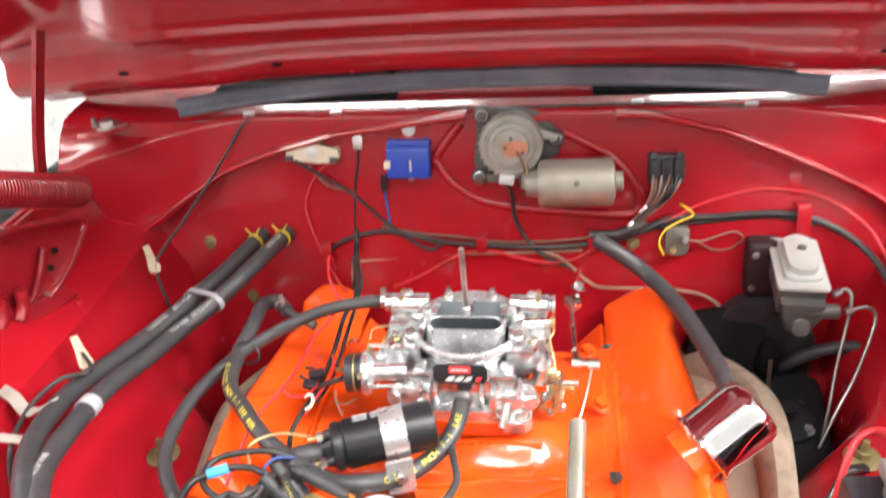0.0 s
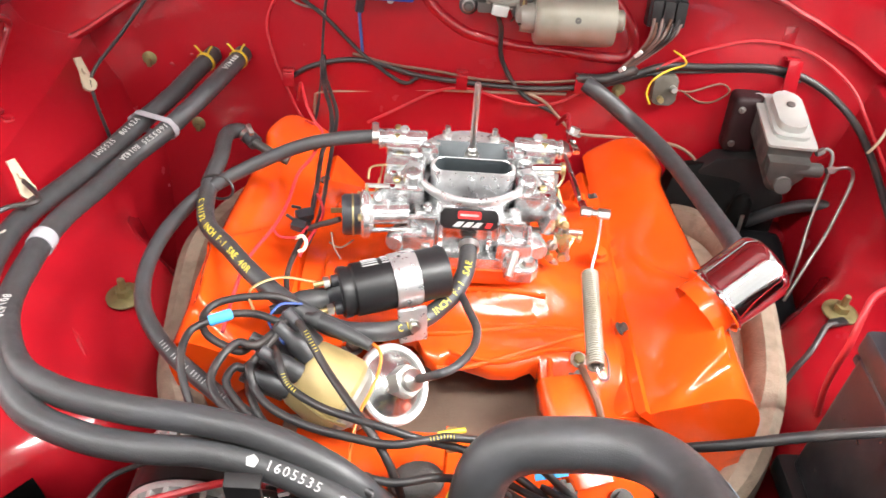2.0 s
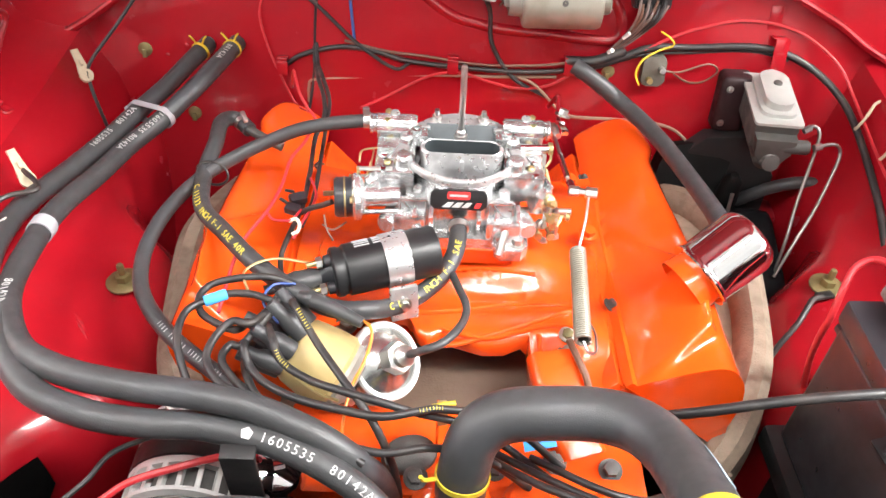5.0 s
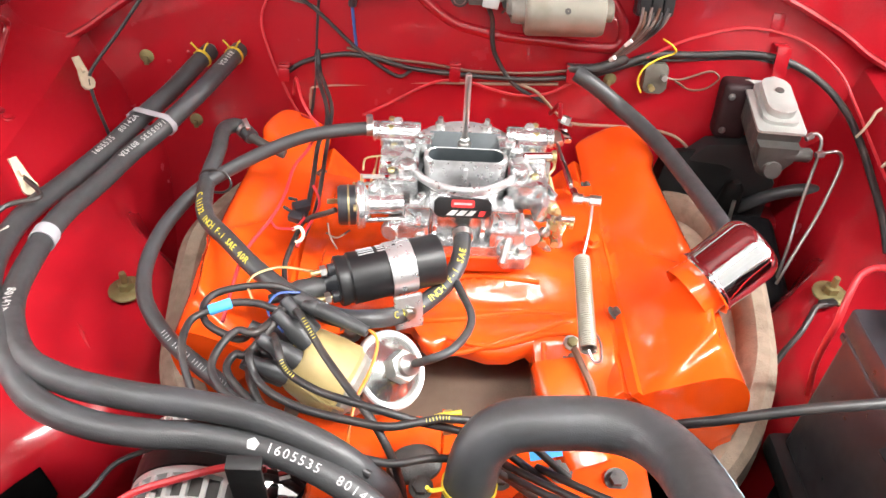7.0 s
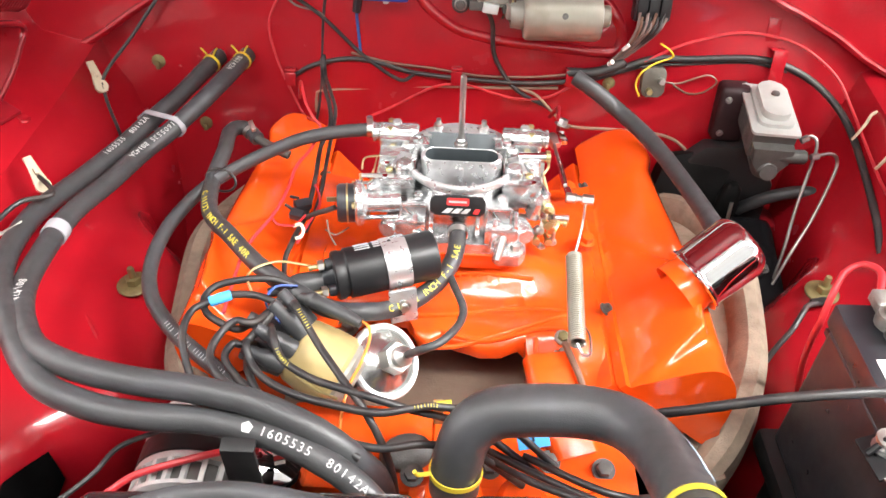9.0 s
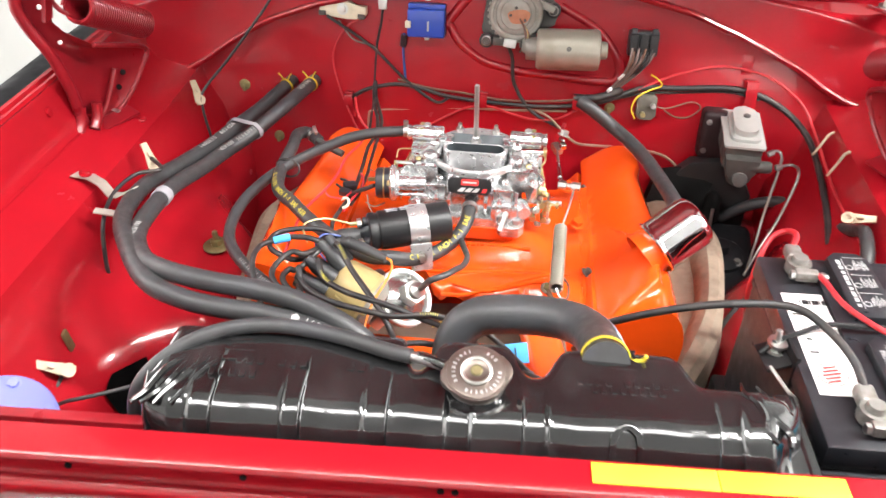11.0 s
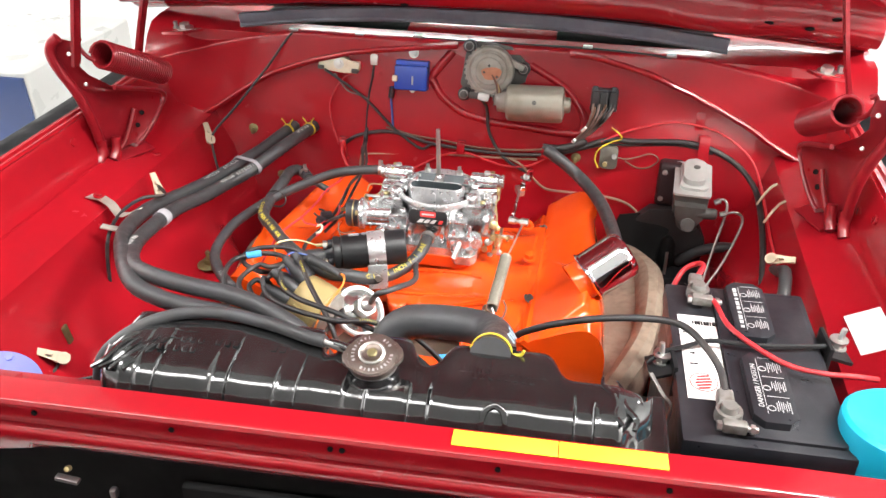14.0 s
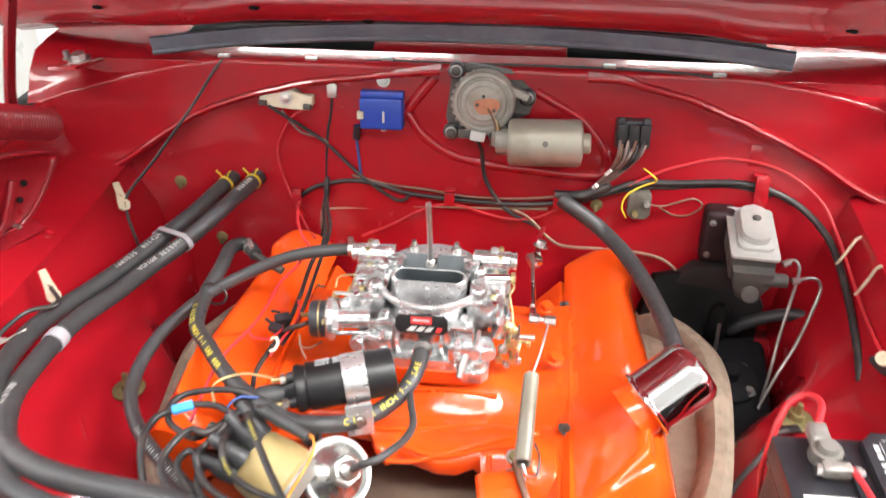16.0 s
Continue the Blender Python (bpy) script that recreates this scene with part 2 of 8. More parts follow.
def smooth_path(pts, n=6):
    """Points of a smooth curve through pts."""
    p = [Vector(q) for q in pts]
    if len(p) < 3:
        return p
    p = [2 * p[0] - p[1], *p, 2 * p[-1] - p[-2]]
    out = []
    for i in range(1, len(p) - 2):
        a, b, c, d = p[i - 1:i + 3]
        for k in range(n):
            t = k / n
            out.append(0.5 * (2 * b + (c - a) * t + (2 * a - 5 * b + 4 * c - d) * t * t + (3 * b - a - 3 * c + d) * t ** 3))
    out.append(p[-2])
    return out


def frames_along(line):
    """A steady pair of side directions at each point of a line."""
    out = []
    side = None
    for i, q in enumerate(line):
        d = (line[min(i + 1, len(line) - 1)] - line[max(i - 1, 0)]).normalized()
        if side is None:
            side = d.orthogonal().normalized()
        side = (side - d * side.dot(d)).normalized()
        out.append((q, d, side, d.cross(side)))
    return out


def sweep(bm, line, shape, caps=True, scale=None, up=None):
    """Sweeps a closed outline (u, v) along a line. up: keeps v near this direction."""
    rings = []
    for i, (q, d, s, w) in enumerate(frames_along(line)):
        if up:
            s = d.cross(Vector(up)).normalized()
            w = s.cross(d)
        k = scale(i / (len(line) - 1)) if scale else 1.0
        rings.append([bm.verts.new(q + s * u * k + w * v * k) for u, v in shape])
    n = len(shape)
    for a, b in zip(rings, rings[1:]):
        for j in range(n):
            bm.faces.new((a[j], a[(j + 1) % n], b[(j + 1) % n], b[j]))
    if caps:
        bm.faces.new(rings[0][::-1])
        bm.faces.new(rings[-1])
    return bm


def circle(r, seg=12):
    return [(r * math.cos(2 * math.pi * k / seg), r * math.sin(2 * math.pi * k / seg)) for k in range(seg)]


def tube(pts, r, seg=12, n=6, bm=None, scale=None):
    bm = bm or bmesh.new()
    return sweep(bm, smooth_path(pts, n), circle(r, seg), scale=scale)


def axes(origin, axis, spin=0.0):
    """A pose at origin whose z points along axis."""
    q = Vector(axis).normalized().to_track_quat("Z", "Y").to_matrix().to_4x4()
    return Matrix.Translation(origin) @ q @ Matrix.Rotation(radians(spin), 4, "Z")


def lathe(profile, m=None, seg=28, bm=None, oval=1.0):
    """Turns (radius, height) pairs about z, then places it by m."""
    bm = bm or bmesh.new()
    m = m or Matrix()
    rings = []
    for r, z in profile:
        if r < 1e-6:
            rings.append([bm.verts.new(m @ Vector((0, 0, z)))])
        else:
            rings.append([bm.verts.new(m @ Vector((r * math.cos(a), r * oval * math.sin(a), z))) for a in (2 * math.pi * k / seg for k in range(seg))])
    for a, b in zip(rings, rings[1:]):
        for j in range(seg):
            quad = [a[j % len(a)], a[(j + 1) % len(a)], b[(j + 1) % len(b)], b[j % len(b)]]
            quad = list(dict.fromkeys(quad))
            if len(quad) > 2:
                bm.faces.new(quad)
    return bm


def box(size, m=None, bevel=0.002, bm=None, seg=2, taper=1.0):
    """A bevelled block centred on m; taper narrows its top."""
    bm = bm or bmesh.new()
    m = m or Matrix()
    made = bmesh.ops.create_cube(bm, size=1.0)["verts"]
    for v in made:
        k = taper if v.co.z > 0 else 1.0
        v.co = Vector((v.co.x * size[0] * k, v.co.y * size[1] * k, v.co.z * size[2]))
    if bevel:
        edges = list({e for v in made for e in v.link_edges})
        geo = bmesh.ops.bevel(bm, geom=made + edges, offset=bevel, segments=seg, profile=0.6, affect="EDGES")
        made = list({v for v in made if v.is_valid} | {v for v in geo["verts"]})
    for v in made:
        v.co = m @ v.co
    return bm


def prism(outline, depth, m=None, bevel=0.0, bm=None):
    """Extrudes an outline (x, y) by depth along z, then places it by m."""
    bm = bm or bmesh.new()
    m = m or Matrix()
    lo = [bm.verts.new((x, y, 0)) for x, y in outline]
    hi = [bm.verts.new((x, y, depth)) for x, y in outline]
    n = len(outline)
    faces = [bm.faces.new(lo[::-1]), bm.faces.new(hi)]
    for j in range(n):
        bm.faces.new((lo[j], lo[(j + 1) % n], hi[(j + 1) % n], hi[j]))
    made = lo + hi
    if bevel:
        edges = list({e for e in faces[1].edges})
        geo = bmesh.ops.bevel(bm, geom=edges, offset=bevel, segments=2, profile=0.6, affect="EDGES")
        made = list({v for v in made if v.is_valid} | set(geo["verts"]))
    for v in made:
        v.co = m @ v.co
    return bm


def rounded(w, h, r, seg=5):
    """The outline of a rounded rectangle round the origin."""
    out = []
    for cx, cy, a0 in ((w / 2 - r, h / 2 - r, 0), (r - w / 2, h / 2 - r, 90), (r - w / 2, r - h / 2, 180), (w / 2 - r, r - h / 2, 270)):
        for k in range(seg + 1):
            a = radians(a0 + 90 * k / seg)
            out.append((cx + r * math.cos(a), cy + r * math.sin(a)))
    return out


def sheet(rows, thick=0.0, bm=None):
    """A skin over rows of points of equal count, with a thickness along its normals."""
    bm = bm or bmesh.new()
    grid = [[bm.verts.new(p) for p in row] for row in rows]
    faces = []
    for a, b in zip(grid, grid[1:]):
        for j in range(len(a) - 1):
            faces.append(bm.faces.new((a[j], a[j + 1], b[j + 1], b[j])))
    if thick:
        bmesh.ops.recalc_face_normals(bm, faces=faces)
        bmesh.ops.solidify(bm, geom=faces, thickness=thick)
    return bm


def hexagon(r, h, m, bm=None):
    return prism([(r * math.cos(radians(60 * k)), r * math.sin(radians(60 * k))) for k in range(6)], h, m, r * 0.12, bm)


def bolt(parent, at, axis, r=0.006, h=0.005, mat=None, name="bolt", washer=True, stud=0.0):
    m = axes(at, axis)
    bm = bmesh.new()
    if washer:
        lathe([(0, 0), (r * 1.5, 0), (r * 1.5, 0.0012), (0, 0.0012)], m, 16, bm)
    hexagon(r, h, m @ Matrix.Translation((0, 0, 0.001 if washer else 0)), bm)
    if stud:
        lathe([(r * 0.45, 0), (r * 0.45, h + stud), (r * 0.36, h + stud + 0.001), (0, h + stud + 0.001)], m, 10, bm)
    return part(name, bm, mat or ZINC, parent)


def text_mesh(body, size, m, depth=0.0003, align="CENTER", shear=0.0):
    """Lettering in the built-in font as a bmesh, placed by m."""
    cu = bpy.data.curves.new("lettering", "FONT")
    cu.body, cu.size, cu.align_x, cu.align_y, cu.extrude, cu.shear, cu.resolution_u = body, size, align, "CENTER", depth, shear, 2
    ob = bpy.data.objects.new("lettering", cu)
    me = bpy.data.meshes.new_from_object(ob)
    bm = bmesh.new()
    bm.from_mesh(me)
    bm.transform(m)
    bpy.data.objects.remove(ob)
    bpy.data.curves.remove(cu)
    bpy.data.meshes.remove(me)
    return bm


def along(pts, t, n=10):
    """Point and direction at the fraction t of a smooth curve's length."""
    line = smooth_path(pts, n)
    lens = [(b - a).length for a, b in zip(line, line[1:])]
    want = t * sum(lens)
    for (a, b), l in zip(zip(line, line[1:]), lens):
        if want <= l or b is line[-1]:
            k = min(1.0, want / max(l, 1e-9))
            return a.lerp(b, k), (b - a).normalized(), sum(lens)
        want -= l


def print_on_hose(parent, pts, r, body, t0, size, mat, facing, name="lettering", flip=False):
    """Letters one by one along a hose, on the side that faces a direction."""
    bm = bmesh.new()
    total = along(pts, 0.0)[2]
    t = t0
    for ch in body:
        q, d, _ = along(pts, min(t, 1.0))
        if flip:
            d = -d
        nrm = Vector(facing)
        nrm = (nrm - d * nrm.dot(d)).normalized()
        m = Matrix.Translation(q + nrm * (r + 0.0002)) @ Matrix((d, nrm.cross(d), nrm)).transposed().to_4x4()
        if ch != " ":
            other = text_mesh(ch, size, m, 0.0002)
            me = bpy.data.meshes.new("letter")
            other.to_mesh(me)
            other.free()
            bm.from_mesh(me)
            bpy.data.meshes.remove(me)
        t += (-1 if flip else 1) * size * 0.60 / total
    return part(name, bm, mat, parent, sharp=30)


def hose(name, pts, r, mat, label, category="hose", seg=14, n=7, group=""):
    """A hose or cable as a thing with one body part."""
    ob = thing(name, pts[0], label, category, group)
    part("sleeve", tube(pts, r, seg, n), mat, ob)
    return ob


# ---- the workshop ----
def slab(name, size, at, mat, label, category):
    return single(name, box(size, Matrix.Translation(at), 0.0), mat, label, category, kind="structure")


slab("floor", (9.0, 10.0, 0.1), (0, 1.0, -0.05), CONCRETE, "pale glossy workshop floor", "floor")
slab("ceiling", (9.2, 10.2, 0.1), (0, 1.0, 3.25), CEILING, "pale grey workshop ceiling", "ceiling")
for wy, wz, sy, sz in ((-2.4, 1.6, 3.2, 3.2), (5.3, 1.6, 1.4, 3.2), (1.9, 3.05, 5.4, 0.3)):
    slab("wall_west", (0.1, sy, sz), (-4.55, wy, wz), WALL, "white painted workshop wall with a wide doorway", "wall")
slab("backdrop", (0.05, 9.0, 4.5), (-6.2, 2.0, 2.2), DAYLIGHT, "bright overexposed daylight outside the doorway", "backdrop")
slab("ground", (1.7, 10.0, 0.1), (-5.4, 1.0, -0.06), CONCRETE, "pale concrete apron outside the doorway", "ground")
slab("wall_east", (0.1, 10.0, 1.4), (4.55, 1.0, 0.7), WALL_LOW, "white painted workshop wall", "wall")
slab("wall_east", (0.1, 10.0, 1.8), (4.55, 1.0, 2.3), WALL, "white painted workshop wall", "wall")
slab("wall_north", (9.0, 0.1, 1.4), (0, 6.05, 0.7), WALL_LOW, "white painted workshop wall", "wall")
slab("wall_north", (9.0, 0.1, 1.8), (0, 6.05, 2.3), WALL, "white painted workshop wall", "wall")
# unseen front wall; the glow in its opening is added for the tank's reflections
for wx, wz, sx, sz in ((-4.1, 1.6, 0.8, 3.2), (4.1, 1.6, 0.8, 3.2), (0, 3.1, 7.4, 0.2), (0, 0.8, 7.4, 1.6)):
    slab("wall_south", (sx, 0.1, sz), (wx, -4.05, wz), WALL_DARK if wz == 0.8 else WALL, "unseen front wall with an added wide opening", "wall")
slab("backdrop", (9.6, 0.05, 5.0), (0, -4.9, 2.4), FRONT_GLOW, "pale glow added behind the unseen front opening", "backdrop")


# fixtures added out of view, placed and powered to light the bay
def ceiling_fill(x, y, power, length=1.5):
    ob = thing("ceiling_fill", (x, y, 3.2), "added, unseen white ceiling light fixture with a bright diffuser", "ceiling light", "workshop ceiling lights")
    part("housing", box((length + 0.1, 0.34, 0.06), Matrix.Translation((x, y, 3.165)), 0.01), WALL, ob)
    part("diffuser", box((length, 0.3, 0.02), Matrix.Translation((x, y, 3.13)), 0.005), LAMP_GLOW, ob)
    lamp = bpy.data.lights.new("fill_lamp", "AREA")
    lamp.shape, lamp.size, lamp.size_y, lamp.energy, lamp.color = "RECTANGLE", length - 0.04, 0.28, power, (1.0, 0.985, 0.965)
    lob = new("fill_lamp", lamp)
    lob.matrix_world = pose(x, y, 3.115)


# strong east lamps fill the passenger wing; the north pair brightens the cowl's reflection
for lx, ly, lp in ((-1.45, -0.35, 40), (0.1, -0.35, 30), (1.65, -0.05, 165), (-3.3, 0.4, 40), (3.3, 0.55, 430), (-1.3, 4.6, 66), (1.3, 4.6, 66)):
    ceiling_fill(lx, ly, lp)

# daylight through the doorway
door_light = bpy.data.lights.new("doorway_light", "AREA")
door_light.shape, door_light.size, door_light.size_y, door_light.energy, door_light.color = "RECTANGLE", 2.6, 5.2, 70, (0.97, 0.985, 1.0)
new("doorway_light", door_light).matrix_world = pose(-4.45, 1.9, 1.5, 0, -70, 0)

# ---- the car body: engine bay ----
CX = -0.045


def fw(x, z, off=0.0):
    """A point on the leaning firewall, off metres towards the engine."""
    return Vector((x, 1.085 + 0.22 * (z - 0.77) - off, z))


FWN = Vector((0, -1, 0.22)).normalized()


car = thing("car_body", (CX, 0.8, 0.0), "glossy red car front with its engine bay open", "car")


def firewall_sheet():
    rows = []
    for i in range(25):
        z = 0.30 + i * (0.976 - 0.30) / 24
        row = []
        for j in range(49):
            x = -0.70 + j * 1.32 / 48
            y = fw(x, z).y + 0.003 * math.sin(x * 9) * math.sin(z * 11)
            # the footwell hump leans towards the engine low down
            y -= 0.10 * max(0.0, (0.66 - z) / 0.36) ** 1.5
            # stamped panel between the harness and the ridge on the brake side
            if 0.26 < x < 0.50 and 0.70 < z < 0.86:
                y -= 0.004
            row.append((x, y, z))
        rows.append(row)
    return sheet(rows, 0.006)


part("firewall", firewall_sheet(), RED, car, "glossy red firewall panel", 50)


ARCH = ((-0.80, 0.800), (-0.709, 0.803), (-0.652, 0.808), (-0.614, 0.823), (-0.539, 0.869), (-0.479, 0.905), (-0.386, 0.938), (-0.296, 0.957), (-0.206, 0.970), (-0.10, 0.979), (0.0, 0.982), (0.10, 0.980), (0.169, 0.976), (0.247, 0.958), (0.326, 0.930), (0.405, 0.895), (0.453, 0.873), (0.497, 0.846), (0.545, 0.825), (0.62, 0.812), (0.72, 0.808))


def arch_z(x):
    """Height of the curved seam where the cowl panel meets the firewall."""
    for (xa, za), (xb, zb) in zip(ARCH, ARCH[1:]):
        if x <= xb:
            return za + (zb - za) * max(0.0, x - xa) / (xb - xa)
    return ARCH[-1][1]


def cowl_z(x):
    """Height of the cowl's front edge, dropping towards both corners."""
    return 0.9835 - 0.048 * (max(0.0, abs(x - CX) - 0.38) / 0.26) ** 1.3


def panel_y(x, z):
    """The cowl panel stands a little ahead of the firewall and wraps forward at its ends."""
    return 1.085 + 0.22 * (z - 0.77) - 0.012 - 0.05 * max(0.0, (abs(x - CX) - 0.50) / 0.20) ** 2 + 0.0012 * math.sin(x * 17 + z * 9)


def cowl_panel():
    rows = []
    for j in range(93):
        x = CX - 0.70 + 1.40 * j / 92
        lo, hi = min(arch_z(x), cowl_z(x) - 0.010) - 0.004, cowl_z(x) - 0.006
        rows.append([(x, panel_y(x, lo + (hi - lo) * k / 10), lo + (hi - lo) * k / 10) for k in range(11)])
    return sheet(rows, 0.003)


def cowl_sheet():
    # cowl top: over a rolled edge, then back under the hood
    rows = []
    for j in range(93):
        x = CX - 0.70 + 1.40 * j / 92
        z, y = cowl_z(x), panel_y(x, cowl_z(x))
        lift = 0.9885 - z
        rows.append([(x, y + dy, z + dz + lift * k) for dy, dz, k in ((0.0, -0.008, 0.0), (0.0005, -0.004, 0.0), (0.003, -0.001, 0.0), (0.008, 0.0005, 0.02), (0.020, 0.001, 0.25), (0.040, 0.001, 0.65), (0.065, 0.001, 0.95), (0.10, 0.003, 1.0), (0.30, 0.012, 1.0))])
    return sheet(rows, 0.003)


part("cowl_panel", cowl_panel(), RED, car, "glossy red panel between firewall seam and cowl", 60)
part("cowl", cowl_sheet(), RED, car, "glossy red cowl edge", 60)
random.seed(4)
bm = bmesh.new()
for x0, x1 in ((-0.70, -0.10), (0.115, 0.62)):
    pts = []
    for k in range(25):
        x = x0 + (x1 - x0) * k / 24
        z = arch_z(x) + random.uniform(-0.0012, 0.0012)
        pts.append((x, panel_y(x, z) + 0.004, z))
    sweep(bm, smooth_path(pts, 4), [(-0.0015, -0.018), (0.0015, -0.0185), (0.0045, -0.016), (0.0050, -0.004), (0.0050, 0.008), (-0.0030, 0.008), (-0.0030, -0.010), (-0.0045, -0.015)], up=(0, 1, 0))
part("seam_flange", bm, RED, car, "raised welded seam flange")
# raised bead round the wiper motor plate
bead = [(-0.110, 0.966), (-0.150, 0.916), (-0.146, 0.905), (-0.127, 0.878), (-0.086, 0.851), (-0.05, 0.842), (-0.016, 0.836), (0.05, 0.832), (0.119, 0.827), (0.150, 0.832), (0.150, 0.865), (0.111, 0.912), (0.042, 0.950)]
part("stamped_bead", tube([fw(x, z, 0.002) for x, z in bead], 0.0088, 12, 5), RED, car)
part("wiper_plate", sheet([[fw(x, z, 0.003), fw(x * 0.5, 0.9 + (z - 0.9) * 0.5, 0.004), fw(0.0, 0.9, 0.004)] for x, z in bead + bead[:1]], 0.002), RED, car)


# half width of the bay at each top rail
RAIL = {-1: 0.661, 1: 0.640}


# the hard crease between ledge and wall
EDGES = {-1: 0.570, 1: 0.557}


def inner_fender(side):
    """The inner wing: top rail, sloping ledge, crease, side wall and shock tower bulge."""
    rows = []
    for i in range(45):
        y = 0.14 + i * (1.115 - 0.14) / 44
        tower = math.exp(-((y - (0.66 if side < 0 else 0.64)) / 0.17) ** 4)
        low = max(0.0, (0.34 - y) / 0.2)
        k = side
        back = max(0.0, (y - 0.93) / 0.19)
        crease_z = 0.802 - 0.03 * low + 0.01 * back
        rail = RAIL[side]
        edge = EDGES[side]
        prof = [(rail + 0.003, 0.915), (rail, 0.908), (rail - 0.006, 0.862), (rail - 0.013, 0.848), (rail - 0.022, 0.834), (edge + 0.026, 0.8165 + 0.0012 * math.sin(y * 30)), (edge + 0.008, crease_z + 0.0065), (edge + 0.001, crease_z + 0.0035), (edge, crease_z), (edge - 0.0015, crease_z - 0.006), (edge - 0.008, crease_z - 0.024),
                (0.535, 0.745), (0.522 - 0.02 * tower, 0.705), (0.50 - 0.07 * tower, 0.688), (0.487 - 0.10 * tower, 0.672), (0.480 - 0.125 * tower, 0.640), (0.474 - 0.13 * tower, 0.58), (0.470 - 0.125 * tower, 0.45), (0.46 - 0.10 * tower, 0.25)]
        rows.append([(CX + k * px, y, pz) for px, pz in prof])
    return sheet(rows, 0.004)


for side in (-1, 1):
    part("inner_fender", inner_fender(side), RED, car, "glossy red inner fender with shock tower", 50)
    # outer fender: narrow top with its gutter, then the black-striped shoulder
    x0 = CX + side * RAIL[side]
    for name, prof, mat, label in (
            ("fender_gutter", [(0.003, 0.9155), (0.006, 0.920), (0.010, 0.9205), (0.012, 0.917), (0.015, 0.917), (0.018, 0.9215), (0.024, 0.9225)], RED, "red fender edge with a drip gutter"),
            ("fender_shoulder", [(0.0245, 0.9225), (0.050, 0.921), (0.075, 0.915), (0.095, 0.902), (0.108, 0.880), (0.120, 0.82), (0.128, 0.6), (0.125, 0.4)], BLACK_SATIN, "satin black stripe along the fender shoulder")):
        rows = []
        for i in range(24):
            y = -0.25 + i * 1.75 / 23
            rows.append([(x0 + side * px_, y, pz) for px_, pz in prof])
        part(name, sheet(rows, 0.003), mat, car, label)

for side in (-1, 1):
    for y, z in ((0.30, 0.886), (0.52, 0.886), (0.735, 0.889), (0.802, 0.866)):
        at = axes((CX + side * (RAIL[side] - 0.003), y, z), (-side, 0, 0.15))
        part("rail_bolt", hexagon(0.0075, 0.006, at @ Matrix.Translation((0, 0, 0.0015)), lathe([(0.011, 0), (0.011, 0.0018), (0, 0.0018)], at, 16)), RED, car)
    # folded seam along the ledge
    part("ledge_seam", tube([(CX + side * (0.638 if side < 0 else 0.632), y, 0.8365) for y in (0.2, 0.4, 0.6, 0.86)], 0.0036, 6, 4), RED, car)
    part("rail_seam", tube([(CX + side * (RAIL[side] - 0.001), y, 0.9065) for y in (0.16, 0.4, 0.7, 1.0)], 0.0022, 6, 4), RED, car)
    part("ledge_lip", tube([(CX + side * (EDGES[side] + 0.001), y, 0.8038) for y in (0.34, 0.55, 0.75, 0.92)] + [(CX + side * (EDGES[side] + 0.002), 1.0, 0.808), (CX + side * (EDGES[side] + 0.004), 1.07, 0.814)], 0.0034, 8, 4), RED, car)
    for x, y, r in ((0.612, 0.585, 0.016), (0.600, 0.905, 0.010), (0.585, 0.865, 0.008)):
        part("ledge_dimple", lathe([(r, 0), (r * 0.85, 0.0022), (r * 0.5, 0.0008), (0, 0.0004)], pose(CX + side * x, y, 0.8185 + 0.16 * (x - 0.60), 0, -15 * side, 0), 18), RED, car)
    # pressed folds round the shock tower's shoulder
    for pts in (((-0.535, 0.745, 0.7005), (-0.517, 0.705, 0.6985)), ((-0.526, 0.682, 0.696), (-0.506, 0.650, 0.6945), (-0.487, 0.627, 0.692), (-0.472, 0.605, 0.688))):
        part("tower_fold", tube([(CX + side * -(x - CX), y, z) for x, y, z in pts], 0.0045, 8, 6, scale=lambda t: 0.35 + 0.65 * math.sin(math.pi * t) ** 0.5), RED, car)
# added near-black slab: the deep shade under the engine, put in as colour
part("bay_shade_floor", box((0.95, 0.95, 0.02), Matrix.Translation((CX, 0.65, 0.26)), 0.004), DARK, car, "near-black slab standing in for the shade under the engine")

# ---- radiator support across the front, turned a little against the bay ----
FRONT = Matrix.Translation((CX, 0.16, 0)) @ Matrix.Rotation(radians(2.6), 4, "Z") @ Matrix.Translation((-CX, -0.16, 0))
rows = []
for j in range(41):
    x = CX - 0.74 + j * 1.48 / 40
    drop = 0.010 * max(0.0, (abs(x - CX) - 0.45) / 0.3)
    flare = 0.02 * max(0.0, (-0.33 - x) / 0.1)
    prof = [(0.176, 0.885), (0.176, 0.908), (0.173, 0.912), (0.145, 0.9125), (0.142, 0.911), (0.141, 0.906), (0.144, 0.903), (0.151, 0.900), (0.154, 0.895), (0.156, 0.872), (0.154, 0.868), (0.149, 0.867), (0.146, 0.865), (0.145, 0.861), (0.147, 0.846), (0.152, 0.842 - flare), (0.158, 0.840 - flare)]
    rows.append([FRONT @ Vector((x, y, z - drop)) for y, z in prof])
part("radiator_support", sheet(rows, 0.0025), RED, car, "glossy red radiator support crossmember", 45)
for x in (-0.21, -0.045, -0.033, 0.12, 0.28, -0.36):
    part("punched_hole", lathe([(0, 0), (0.003, 0), (0.003, 0.0012), (0, 0.0012)], FRONT @ axes((x, 0.1535, 0.884), (0, -1, 0.1)), 12), DARK, car, "small dark drilled hole")
part("grille_cavity", box((1.3, 0.02, 0.5), FRONT @ Matrix.Translation((CX, 0.17, 0.58)), 0.0), DARK, car, "dark cavity behind the grille")
